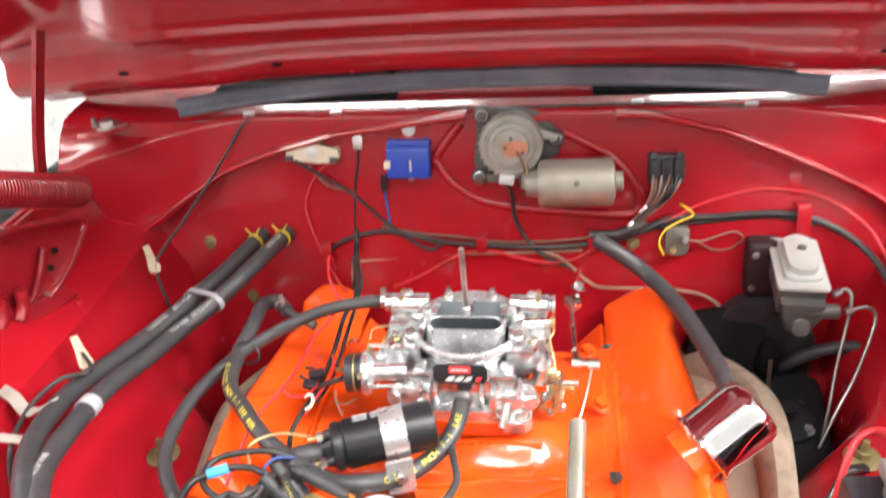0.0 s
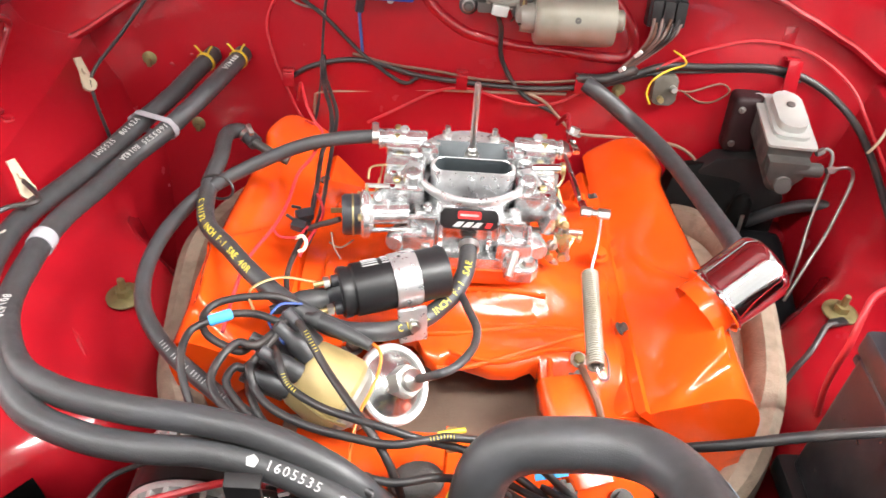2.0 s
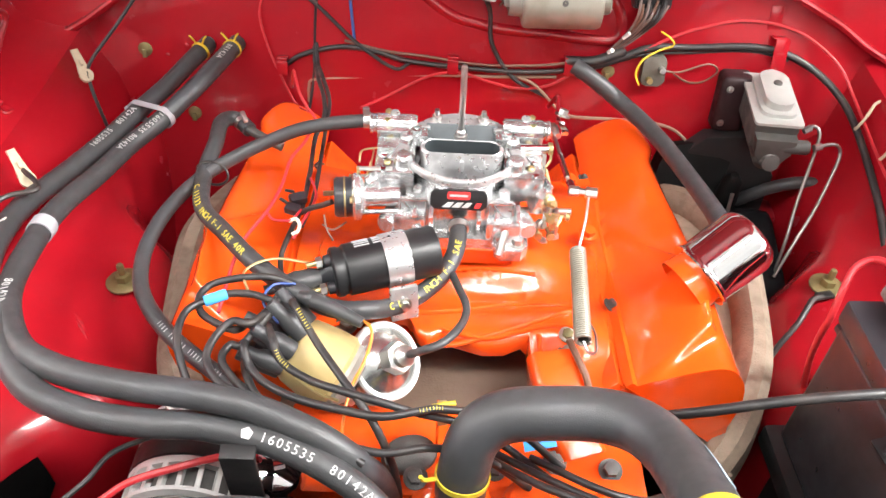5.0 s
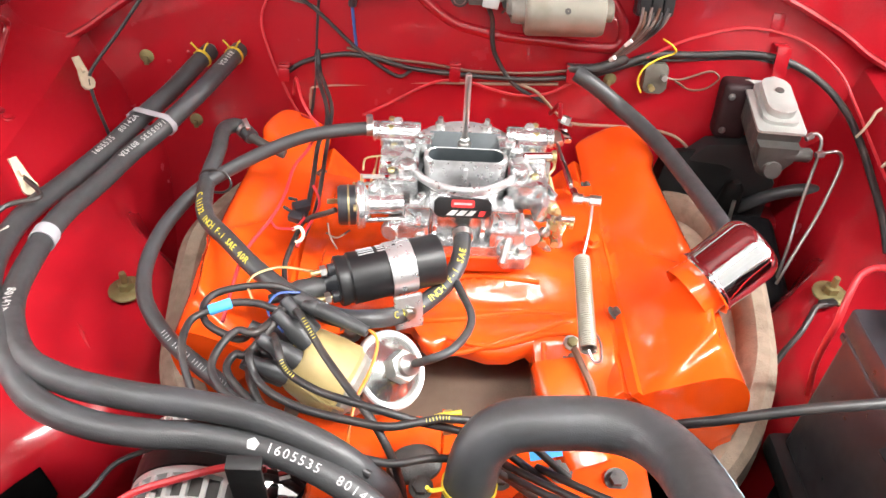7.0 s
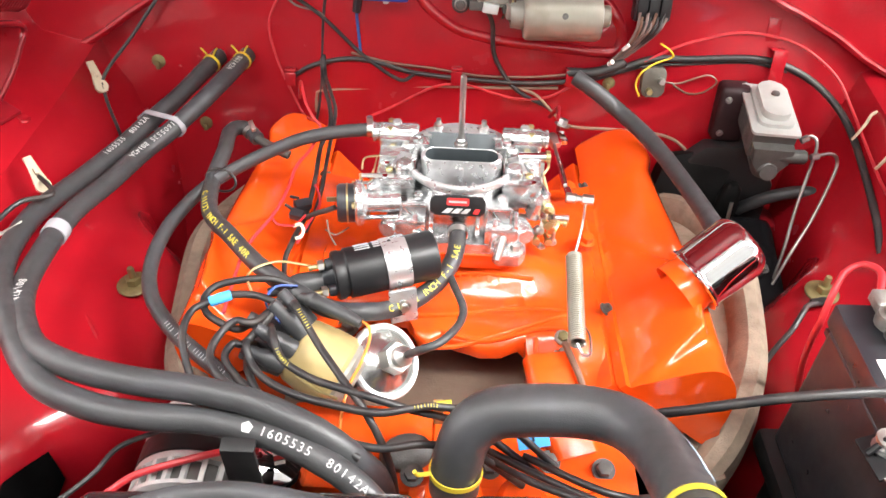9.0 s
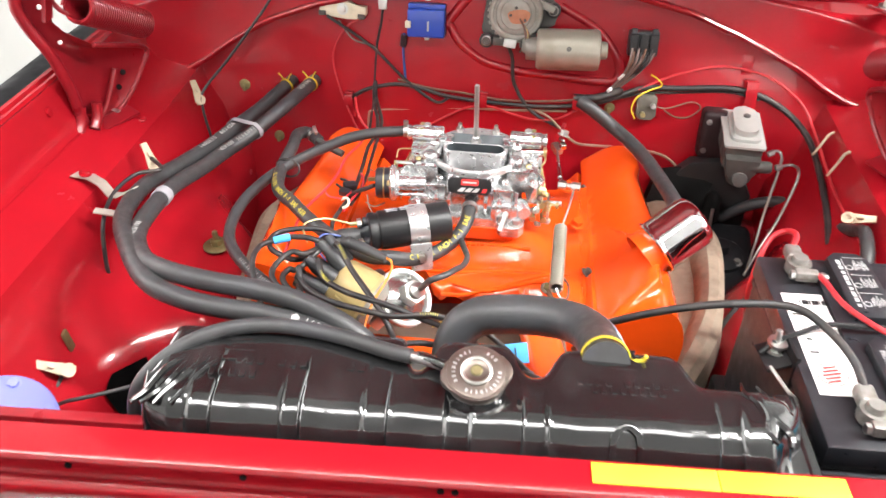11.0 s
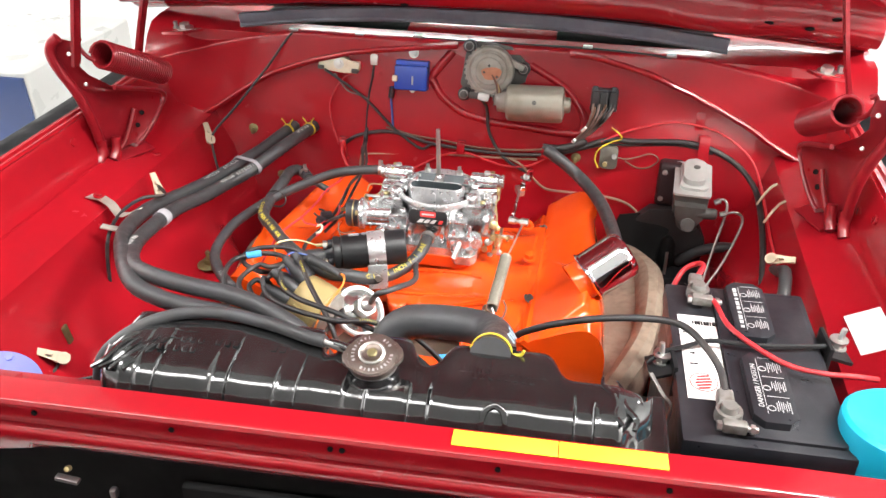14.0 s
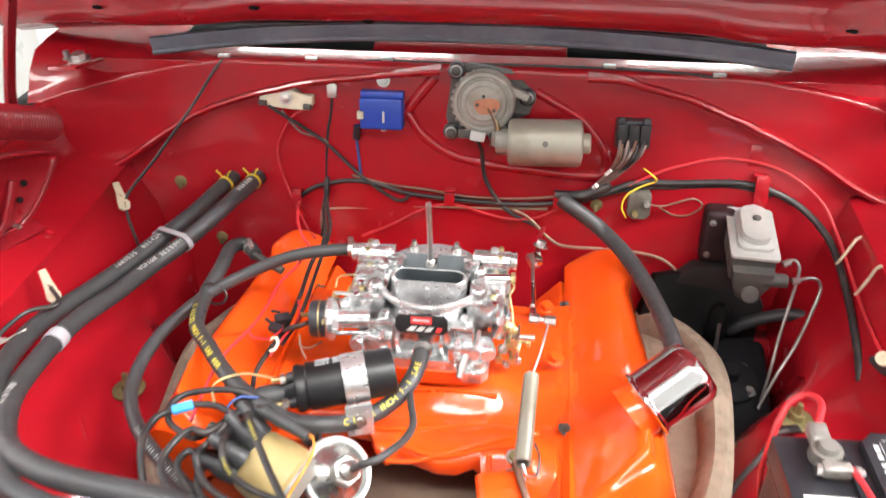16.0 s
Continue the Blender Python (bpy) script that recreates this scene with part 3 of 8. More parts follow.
part("front_panel", box((0.62, 0.012, 0.36), FRONT @ Matrix.Translation((0.10, 0.150, 0.63)), 0.004), DARK, car, "black panel ahead of the radiator")
part("lower_valance", box((1.5, 0.03, 0.30), FRONT @ Matrix.Translation((CX, 0.045, 0.665)), 0.008, seg=3), RED, car, "red front valance edge")
part("latch_bracket", box((0.026, 0.008, 0.005), FRONT @ pose(-0.335, 0.139, 0.806, 0, 8), 0.0015), STEEL, car)
part("latch_bracket", box((0.007, 0.008, 0.012), FRONT @ Matrix.Translation((-0.286, 0.141, 0.792)), 0.002), STEEL, car)
bolt(car, FRONT @ Vector((-0.325, 0.136, 0.828)), (0, -0.7, 0.4), 0.0032, 0.006, BRASS, washer=False)
# side panels beside the radiator
for x0, x1 in ((-0.53, -0.315),):
    part("support_side", box((x1 - x0, 0.012, 0.55), FRONT @ Matrix.Translation(((x0 + x1) / 2, 0.215, 0.60)), 0.003), RED_DULL, car, "dull red support side panel")
# near-black patch on the uncut wall, painting an opening's dark inside
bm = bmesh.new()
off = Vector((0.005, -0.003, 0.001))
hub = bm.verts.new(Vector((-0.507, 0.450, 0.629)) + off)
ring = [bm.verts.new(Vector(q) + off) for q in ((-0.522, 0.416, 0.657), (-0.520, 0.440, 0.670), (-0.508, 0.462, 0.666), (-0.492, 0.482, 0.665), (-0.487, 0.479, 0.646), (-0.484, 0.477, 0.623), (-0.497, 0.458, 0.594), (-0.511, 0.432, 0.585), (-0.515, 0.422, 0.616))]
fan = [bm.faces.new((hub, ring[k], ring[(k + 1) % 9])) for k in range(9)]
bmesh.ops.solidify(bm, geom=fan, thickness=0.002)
part("opening_shade_patch", bm, DARK, car, "near-black patch for the shaded opening low in the inner fender")


tape = thing("yellow_tape", (0.18, 0.16, 0.914), "strip of bright yellow tape on the radiator support", "tape")
for x in (0.125, 0.2255):
    part("strip", box((0.0995, 0.0195, 0.0012), FRONT @ Matrix.Translation((x, 0.1595, 0.9137)), 0.0003), TAPE_YELLOW, tape)

# ---- hood, raised ----
HZ, HY, HOOD_ANGLE = 1.034, 1.165, 128.0


def hood_point(x, s, h=0.0):
    """s metres from the rear edge towards the front, h into the bay side."""
    a = radians(HOOD_ANGLE)
    return Vector((x, HY + s * math.cos(a) + h * -math.sin(a) * 1.0, HZ + s * math.sin(a) + h * math.cos(a)))


hood = thing("hood", (CX, HY, HZ), "raised glossy red hood with its ribbed inner panel", "hood")


def hood_inner():
    rows = []
    for i in range(120):
        s = 0.24 * i / 79 if i < 80 else 0.24 + 0.98 * (i - 79) / 40
        row = []
        for j in range(61):
            u = j / 60 * 2 - 1
            x = CX + (0.69 if u > 0 else 0.765) * u
            h = 0.012 * math.sin(min(1.0, s / 0.04) * math.pi / 2)
            # stepped ribs along the rear edge, and pockets further up
            h += 0.026 * (0.5 + 0.5 * math.tanh((s - 0.050) / 0.009)) - 0.034 * (0.5 + 0.5 * math.tanh((s - 0.098) / 0.010)) + 0.020 * (0.5 + 0.5 * math.tanh((s - 0.138) / 0.005)) - 0.014 * (0.5 + 0.5 * math.tanh((s - 0.150) / 0.004))
            if s > 0.16:
                h -= 0.03 * min(1.0, (s - 0.16) / 0.03) * (1 if 0.10 < abs(u) < 0.82 and s < 1.1 else 0)
            # shallow swell beside a deep rounded pocket at each end of the rear rib
            h += 0.012 * math.exp(-((abs(u) - 0.60) / 0.13) ** 4 - ((s - 0.085) / 0.03) ** 4)
            h -= 0.035 * math.exp(-((abs(u) - 0.84) / 0.10) ** 4 - ((s - 0.19) / 0.06) ** 4)
            row.append(hood_point(x, s - 0.055 * u * u * max(0.0, 1 - s / 0.5), h))
        rows.append(row)
    return sheet(rows, 0.002)


part("inner_panel", hood_inner(), RED, hood, "ribbed red hood underside", 50)
rows = [[hood_point(CX + (0.695 if j > 10 else 0.77) * (j / 20 * 2 - 1), i * 1.28 / 10 - 0.02, -0.035) for j in range(21)] for i in range(11)]
part("outer_skin", sheet(rows, 0.002), RED, hood)
for x, s in ((-0.60, 0.075), (-0.36, 0.085), (-0.20, 0.060), (0.45, 0.07), (0.52, 0.06), (0.555, 0.09), (-0.52, 0.035)):
    part("rib_hole", lathe([(0, 0), (0.008, 0), (0.008, 0.0015), (0, 0.0015)], axes(hood_point(x, s, 0.0385 if 0.055 < s < 0.095 else 0.0135), hood_point(0, 0, 1) - hood_point(0, 0, 0)), 14, None, 0.6), DARK, hood, "small dark oval hole")

seal = thing("cowl_seal", (-0.08, 1.14, 1.0), "grey rubber weatherstrip across the hood's rear edge", "weatherstrip")
pts = [(-0.545, 1.118, 1.004), (-0.42, 1.128, 1.018), (-0.29, 1.134, 1.027), (-0.18, 1.137, 1.031), (-0.07, 1.138, 1.032), (0.05, 1.137, 1.032), (0.16, 1.134, 1.029), (0.28, 1.128, 1.023), (0.395, 1.118, 1.014)]
part("lip", sweep(bmesh.new(), smooth_path([(x, y - 0.0015, z - 0.0125) for x, y, z in pts], 10), [(-0.0035, -0.004), (0.0, -0.0045), (0.0035, 0.0), (0.002, 0.004), (-0.003, 0.003)], up=(0, 0, 1)), RUBBER_GREY, seal, "thin lower lip of the weatherstrip")
part("strip", sweep(bmesh.new(), smooth_path(pts, 10), [(-0.010, -0.011), (-0.004, -0.013), (0.003, -0.009), (0.006, 0.004), (0.004, 0.010), (-0.004, 0.011), (-0.008, 0.003)], up=(0, 0, 1)), RUBBER_GREY, seal)

# rear cowl panel behind the seal: black with a red middle
for name, x0, x1, mat in (("cowl_vent", -0.52, -0.212, BLACK_SATIN), ("cowl_middle", -0.211, 0.083, RED), ("cowl_vent", 0.084, 0.38, BLACK_SATIN)):
    rows = [[(x0 + (x1 - x0) * j / 8, y, z) for j in range(9)] for y, z in ((1.164, 0.9885), (1.172, 0.994), (1.20, 0.997), (1.30, 1.003), (1.46, 1.016))]
    part(name, sheet(rows, 0.003), mat, car, "striped cowl panel ahead of the windshield")


# ---- hood hinges ----
def hood_hinge(side):
    """A stamped bracket with a horn, a tension spring and two lifting arms; drawn for one side and mirrored."""
    def P(x, y, z):
        return Vector((x if side < 0 else -0.120 - x, y, z))

    outer = [P(-0.690, 0.752, 1.068), P(-0.703, 0.746, 1.056), P(-0.706, 0.745, 1.038), P(-0.700, 0.750, 1.010), P(-0.690, 0.758, 0.980), P(-0.686, 0.765, 0.958), P(-0.682, 0.770, 0.932), P(-0.683, 0.780, 0.900), P(-0.686, 0.790, 0.861), P(-0.688, 0.798, 0.836)]
    inner = [P(-0.670, 0.762, 1.060), P(-0.668, 0.764, 1.042), P(-0.672, 0.765, 1.016), P(-0.664, 0.772, 1.000), P(-0.641, 0.800, 0.970), P(-0.630, 0.925, 0.916), P(-0.638, 0.920, 0.884), P(-0.648, 0.890, 0.855), P(-0.662, 0.860, 0.834), P(-0.678, 0.822, 0.831)]
    bm = bmesh.new()
    prev = None
    k = -1 if side < 0 else 1
    for a, b in zip(outer, inner):
        dish = Vector((k * 0.007, 0.006, -0.003))
        back = Vector((k * 0.004, 0.004, -0.001))
        face = [a, a.lerp(b, 0.10) + dish * 0.2, a.lerp(b, 0.2) + dish, a.lerp(b, 0.5) + dish, a.lerp(b, 0.85) + dish * 0.8, b]
        ring = [bm.verts.new(v) for v in face + [v + back for v in face[::-1]]]
        n = len(ring)
        if prev:
            for j in range(n):
                bm.faces.new((prev[j], prev[(j + 1) % n], ring[(j + 1) % n], ring[j]))
        else:
            bm.faces.new(ring[::-1])
        prev = ring
    bm.faces.new(prev)
    ob = part("hood_hinge", bm, RED_DULL, hood, "red painted hinge bracket with a coil spring", 60)
    part("bracket_rim", tube(outer, 0.0085, 12, 6), RED_DULL, ob)
    part("bracket_rim", tube(inner[4:], 0.004, 8, 6), RED_DULL, ob)
    part("stamped_rib", tube([a.lerp(b, 0.62) + Vector((-k * 0.001, 0, 0.002)) for a, b in zip(outer[6:], inner[6:])], 0.005, 8, 6), RED_DULL, ob)
    for x, y in ((-0.684, 0.792), (-0.668, 0.812)):
        part("foot_rib", tube([P(x, y, 0.870), P(x - 0.001, y - 0.006, 0.848), P(x - 0.002, y - 0.020, 0.834)], 0.0085, 10, 5), RED_DULL, ob)
    part("foot", box((0.052, 0.070, 0.005), pose(P(-0.668, 0.84, 0).x, 0.845, 0.832, 0, -14 * side, 24 * side), 0.002), RED_DULL, ob)
    part("foot_tab", box((0.014, 0.007, 0.003), pose(P(-0.663, 0, 0).x, 0.852, 0.836, 0, 0, 20 * side), 0.001), ZINC, ob)
    wide = 0.034 if side > 0 else 0.0
    flat = [(-0.003, -0.0095), (0.003, -0.0095), (0.003, 0.0095), (-0.003, 0.0095)]
    part("upper_arm", sweep(bmesh.new(), smooth_path([P(-0.676 - wide, 0.762, 1.020), P(-0.666 - wide, 0.760, 1.055), P(-0.654 - wide, 0.762, 1.108), P(-0.640 - wide, 0.78, 1.20), P(-0.62 - wide, 0.84, 1.32)]), flat, up=(0, 1, 0)), RED_DULL, ob)
    part("rear_arm", sweep(bmesh.new(), smooth_path([P(-0.652 - wide, 0.905, 0.955), P(-0.645 - wide, 0.900, 0.998), P(-0.622 - wide, 0.900, 1.072), P(-0.60 - wide, 0.93, 1.18)]), flat, up=(0, 1, 0)), RED_DULL, ob)
    a, b = P(-0.646, 0.792, 1.030), P(-0.641, 0.955, 0.944)
    d = b - a
    m = axes(a, d)
    turns, r = 30, 0.0215
    pts = [m @ Vector((r * math.cos(2 * math.pi * t / 14), r * math.sin(2 * math.pi * t / 14), d.length * t / (14 * turns))) for t in range(14 * turns + 1)]
    part("coil_spring", sweep(bmesh.new(), pts, circle(0.0031, 6)), RED_DULL, ob)
    part("spring_bore", lathe([(r - 0.002, d.length - 0.004), (r - 0.002, 0.004)], m, 24), RED_DULL, ob)
    part("spring_hook", tube([P(-0.662, 0.792, 1.018), P(-0.670, 0.785, 1.028), P(-0.676, 0.778, 1.048), P(-0.670, 0.772, 1.062), P(-0.664, 0.772, 1.058)], 0.0036, 8), RED_DULL, ob)
    for q in (P(-0.676, 0.748, 1.042), P(-0.676, 0.772, 0.982)):
        part("hinge_rivet", lathe([(0.0036, 0), (0.0030, 0.002), (0, 0.0028)], axes(q + Vector((-k * 0.004, -0.003, 0.002)), (-k * 0.6, -0.7, 0.4)), 12), ZINC, ob)
    for q, rr in ((P(-0.655, 0.885, 0.888), 0.0045), (P(-0.660, 0.872, 0.868), 0.0045)):
        part("hinge_hole", lathe([(0, 0), (rr, 0), (rr, 0.0015), (0, 0.0015)], axes(q + Vector((-k * 0.004, -0.006, 0.003)), (-k * 0.8, -0.5, 0.4)), 12), DARK, ob)
    return ob


hood_hinge(-1)
hood_hinge(1)
for side in (-1, 1):
    x = CX + side * 0.612
    hm = thing("hinge_bolt_plate", (x, 1.10, 0.985), "red plate with a silver hex bolt on the cowl corner", "bolt plate", "cowl corner plates")
    part("plate", box((0.055, 0.06, 0.006), pose(x, 1.085, 0.981, -8, 8 * side, 12 * side), 0.002), RED, hm)
    bolt(hm, (x - side * 0.004, 1.09, 0.987), (0, -0.1, 1), 0.011, 0.009, ZINC)
    bolt(hm, (x + side * 0.018, 1.095, 0.985), (0, -0.1, 1), 0.005, 0.012, STEEL)


# ---- the engine ----
EX = -0.070
engine = thing("engine", (EX, 0.75, 0.30), "orange painted V8 engine with stamped valve covers", "engine")
part("block", box((0.34, 0.52, 0.26), Matrix.Translation((EX, 0.76, 0.50)), 0.02), ORANGE_CAST, engine)


def bank_axes(side):
    """Directions across a cylinder bank's cover: outward-down and outward-up."""
    return Vector((side * 0.766, 0, -0.643)), Vector((side * 0.643, 0, 0.766))


def smin(values, k=0.005):
    """A softened minimum, so that pressed faces meet in small radii."""
    lo = min(values)
    return lo - k * math.log(sum(math.exp(-(v - lo) / k) for v in values))


def cover_height(w, l, wide, long):
    """Height of the pressing at w across and l along: a faceted box at the front, a rounded barrel and dome behind it."""
    strip = 0.008 / (1 + math.exp((l - 0.30) / 0.03))
    w, wide = w - strip, wide - strip
    if w < 0.001:
        return 0.003
    front = smin((0.105 - 0.56 * w, 0.002 + 4.2 * w, 0.018 + 1.5 * l, 0.006 + 1.7 * (wide - w), 0.018 + 1.05 * l + 1.3 * w, 0.014 + 1.3 * l + 1.1 * (wide - w), 0.082 + 0.7 * (0.150 + 0.28 * w - l)), 0.003)
    fore = 1 / (1 + math.exp((l - 0.27) / 0.035))
    crown = 0.0765 + 0.008 * fore - 11.0 * (w - 0.36 * wide) ** 2 + 0.012 / (1 + math.exp(-(l - 0.350 - 1.0 * w) / 0.005))
    rear = smin((crown, 0.004 + (2.4 + 3.0 * max(0.0, l - 0.25)) * w, 0.008 + 2.2 * (wide - w), 0.004 + 3.0 * (long - l), 0.020 + 0.55 * (long - l) + 0.75 * (wide - w)), 0.013)
    h = max(0.003, -smin((-front, -rear), 0.003))
    h += 0.005 * math.exp(-((w - 0.030) / 0.030) ** 4 - ((l - 0.125) / 0.048) ** 4)
    # pressed bead running out from the bolt
    away = abs((l - 0.122) * 0.80 - (w - 0.004) * 0.60)
    run = (l - 0.122) * 0.60 + (w - 0.004) * 0.80
    return h + 0.006 * math.exp(-(away / 0.009) ** 2) * (1 if -0.004 < run < 0.052 else math.exp(-((run - 0.024) / 0.030) ** 8))


def valve_cover(side, y0, y1, inner, flare):
    u, h = bank_axes(side)

    def base(y):
        # the engine leans back a little in its mounts
        return Vector((inner, y, 0.729 - 0.075 * (y - 0.664)))
    n, q = 80, 40
    long = y1 - y0
    rows = []
    for i in range(n + 1):
        t = i / n
        wide = 0.106 + flare * (1 - t) ** 0.9 - 0.030 * t ** 2
        row = []
        for j in range(q + 1):
            w = wide * j / q
            # the rear end is rounded in plan
            run = long - 0.06 * max(0.0, (w - 0.02) / (wide - 0.02)) ** 2 - 0.03 * max(0.0, 1 - w / 0.02) ** 2
            row.append(base(y0 + t * run) + u * w + h * cover_height(w, t * run, wide, run))
        rows.append([row[0] - h * 0.009] + row + [row[-1] - h * 0.009])
    for end in (0, -1):
        foot = [p - h * ((p - base(p.y)).dot(h) + 0.006) for p in rows[end]]
        rows.insert(0, foot) if end == 0 else rows.append(foot)
    ob = part("valve_cover", sheet(rows), ORANGE, engine, "glossy orange stamped valve cover", 70)
    # gasket flange
    lean = (base(y1) - base(y0)).normalized()
    m = Matrix((u, lean * side, h)).transposed().to_4x4()
    m.translation = base((y0 + y1) / 2) + u * 0.063 - h * 0.007
    part("flange", box((0.126, long - 0.11, 0.005), m @ Matrix.Translation((0, -0.050 * side, 0)), 0.002), ORANGE, ob)
    for y in (0.664, 0.918):
        bolt(ob, base(y) + u * -0.003 - h * 0.004, h, 0.0056, 0.007, DARK_CAST)
    # cylinder head below
    m2 = m.copy()
    m2.translation = base((y0 + y1) / 2) + u * 0.070 - h * 0.055
    part("cylinder_head", box((0.125, long - 0.07, 0.09), m2 @ Matrix.Translation((-0.012, -0.03 * side, 0)), 0.006), ORANGE_CAST, engine)
    return ob


valve_cover(1, 0.545, 1.062, 0.106, 0.044)
valve_cover(-1, 0.575, 1.066, -0.264, 0.012)


# exhaust manifolds, cast, curving out past the covers
def exhaust_manifold(pts, side):
    ob = thing("exhaust_manifold", (pts[2][0], pts[2][1], 0.56), "rough tan cast exhaust manifold beside the valve cover", "exhaust manifold", "exhaust manifolds")
    shape = [(-0.020, -0.075), (0.018, -0.078), (0.026, -0.04), (0.027, 0.02), (0.020, 0.042), (0.008, 0.052), (-0.008, 0.052), (-0.020, 0.042), (-0.026, 0.0)]
    part("log", sweep(bmesh.new(), smooth_path(pts, 9), shape, up=(0, 0, 1), scale=lambda t: 0.9 + 0.12 * math.sin(t * 19) * 0.5), MANIFOLD, ob)
    bm = bmesh.new()
    for k in range(4):
        y = pts[0][1] + (pts[-1][1] - pts[0][1]) * (k + 0.7) / 4.4
        q = min(smooth_path(pts, 12), key=lambda p: abs(p.y - y))
        tube([(EX + side * 0.20, y, 0.60), (EX + side * 0.25, y, 0.605), (q.x, y, 0.62)], 0.026, 10, 4, bm)
    part("runner", bm, MANIFOLD, ob)
    line = smooth_path(pts, 6)[4:-4]
    part("flange_web", sheet([[p.lerp(Vector((EX + side * 0.205, p.y, 0.63)), k / 4) + Vector((0, 0, 0.020 - 0.006 * k)) for k in range(5)] for p in line], 0.006), MANIFOLD, ob)
    part("outlet_flange", box((0.07, 0.02, 0.09), Matrix.Translation((pts[-1][0], pts[-1][1], 0.60)) @ pose(0, 0, 0, 0, 0, 20 * side), 0.008), MANIFOLD, ob)


exhaust_manifold([(0.225, 1.00, 0.585), (0.272, 0.945, 0.622), (0.299, 0.87, 0.640), (0.300, 0.76, 0.645), (0.282, 0.65, 0.64), (0.240, 0.555, 0.62), (0.195, 0.50, 0.60)], 1)
exhaust_manifold([(-0.30, 1.02, 0.60), (-0.365, 0.93, 0.635), (-0.396, 0.83, 0.652), (-0.396, 0.73, 0.660), (-0.380, 0.62, 0.658), (-0.352, 0.55, 0.635), (-0.32, 0.48, 0.60)], -1)

# intake manifold
intake = thing("intake_manifold", (EX, 0.75, 0.66), "orange painted cast intake manifold between the heads", "intake manifold")


def deck_z(x, y):
    """Height of the casting's top: plenum, fanned runners, front water crossover."""
    u = (x - EX) / 0.178
    z = 0.700 + 0.022 * abs(u) ** 2
    z += 0.034 * math.exp(-((y - 0.79) / 0.105) ** 6) * math.exp(-(u / 0.60) ** 6)
    z += 0.013 * (0.5 + 0.5 * math.cos(2 * math.pi * (y - 0.62) / 0.11)) * min(1.0, abs(u) * 1.6) * (1 if abs(u) < 0.93 else 0.3)
    z += 0.020 * math.exp(-((y - 0.635) / 0.035) ** 4) * math.exp(-((u - 0.1) / 0.75) ** 6)
    return z


EDGE = ((-0.27, 0.60), (-0.19, 0.62), (-0.17, 0.645), (-0.125, 0.640), (-0.115, 0.618), (-0.10, 0.610), (-0.088, 0.622), (-0.062, 0.614), (-0.042, 0.608), (-0.018, 0.607), (0.0, 0.612), (0.008, 0.614), (0.014, 0.578), (0.03, 0.55), (0.11, 0.55))


def intake_deck():
    rows = []
    for i in range(31):
        row = []
        for j in range(97):
            x = EX + 0.178 * (j / 48 - 1) - 0.012 * (1 - j / 48 if j < 48 else 0)
            # scalloped front edge, legs at both ends
            x = max(-0.259, min(0.107, x))
            for (xa, ya), (xb, yb) in zip(EDGE, EDGE[1:]):
                if xa <= x <= xb:
                    y0 = ya + (yb - ya) * (x - xa) / (xb - xa)
            y = y0 + i * (0.905 - y0) / 30
            row.append((x, y, deck_z(x, y)))
        rows.append(row)
    lip = rows[0]
    rows.insert(0, [(x, y - 0.003, z - 0.005) for x, y, z in lip])
    rows.insert(0, [(x, y - 0.001, z - 0.020 - 0.022 * max(0.0, min(1.0, (x - 0.0) / 0.012))) for x, y, z in lip])
    rows.insert(0, [(x, y + 0.035, z - 0.024 - 0.022 * max(0.0, min(1.0, (x - 0.0) / 0.012))) for x, y, z in lip])
    return sheet(rows, 0.005)


part("deck", intake_deck(), ORANGE_CAST, intake, sharp=60)
part("carburettor_pad", prism(rounded(0.150, 0.165, 0.02), 0.020, Matrix.Translation((-0.075, 0.795, 0.738)), 0.004), ORANGE_CAST, intake)
RIDGES = (((-0.125, 0.640), (-0.072, 0.652), (-0.02, 0.668), (0.015, 0.672), (0.045, 0.668), (0.072, 0.655)), ((0.072, 0.655), (0.045, 0.640), (0.018, 0.628), (-0.02, 0.618), (-0.066, 0.608), (-0.10, 0.604)), ((-0.085, 0.622), (-0.041, 0.612), (-0.002, 0.616), (0.017, 0.620), (0.042, 0.620), (0.06, 0.618)), ((0.018, 0.612), (0.022, 0.585), (0.030, 0.560)), ((-0.12, 0.70), (-0.05, 0.71), (0.02, 0.705)))
for pts in RIDGES:
    part("casting_ridge", tube([(x, y, deck_z(x, y) + 0.0014) for x, y in pts], 0.0030, 8, 6), ORANGE, intake)
for x, y, z in ((0.050, 0.596, 0.722), (-0.19, 0.62, 0.725), (0.075, 0.88, 0.735), (0.09, 0.78, 0.732)):
    bolt(intake, (x, y, z), (0.1, -0.2, 1), 0.008, 0.008, ORANGE_CAST if y > 0.7 else STEEL)
bm = text_mesh("2 0 8 0 1", 0.015, pose(-0.045, 0.69, 0.742, 12))
part("casting_mark", bm, ORANGE_CAST, intake)
part("front_leg", sweep(bmesh.new(), smooth_path([(0.030, 0.590, 0.722), (0.036, 0.560, 0.715), (0.046, 0.525, 0.700), (0.058, 0.490, 0.685)], 5), rounded(0.052, 0.03, 0.010, 3), up=(0, 0, 1)), ORANGE_CAST, intake)
part("valley_tray", sheet([[(EX - 0.19 + 0.38 * j / 16, 0.47 + 0.20 * i / 8, 0.662 + 0.012 * math.sin(j) * 0.3 - 0.02 * (i / 8)) for j in range(17)] for i in range(9)], 0.003), VALLEY, engine, "brown valley tray below the intake")
# front of the engine: timing cover and water pump housing
part("timing_cover", box((0.30, 0.06, 0.22), Matrix.Translation((EX, 0.475, 0.555)), 0.02), ORANGE_CAST, engine)
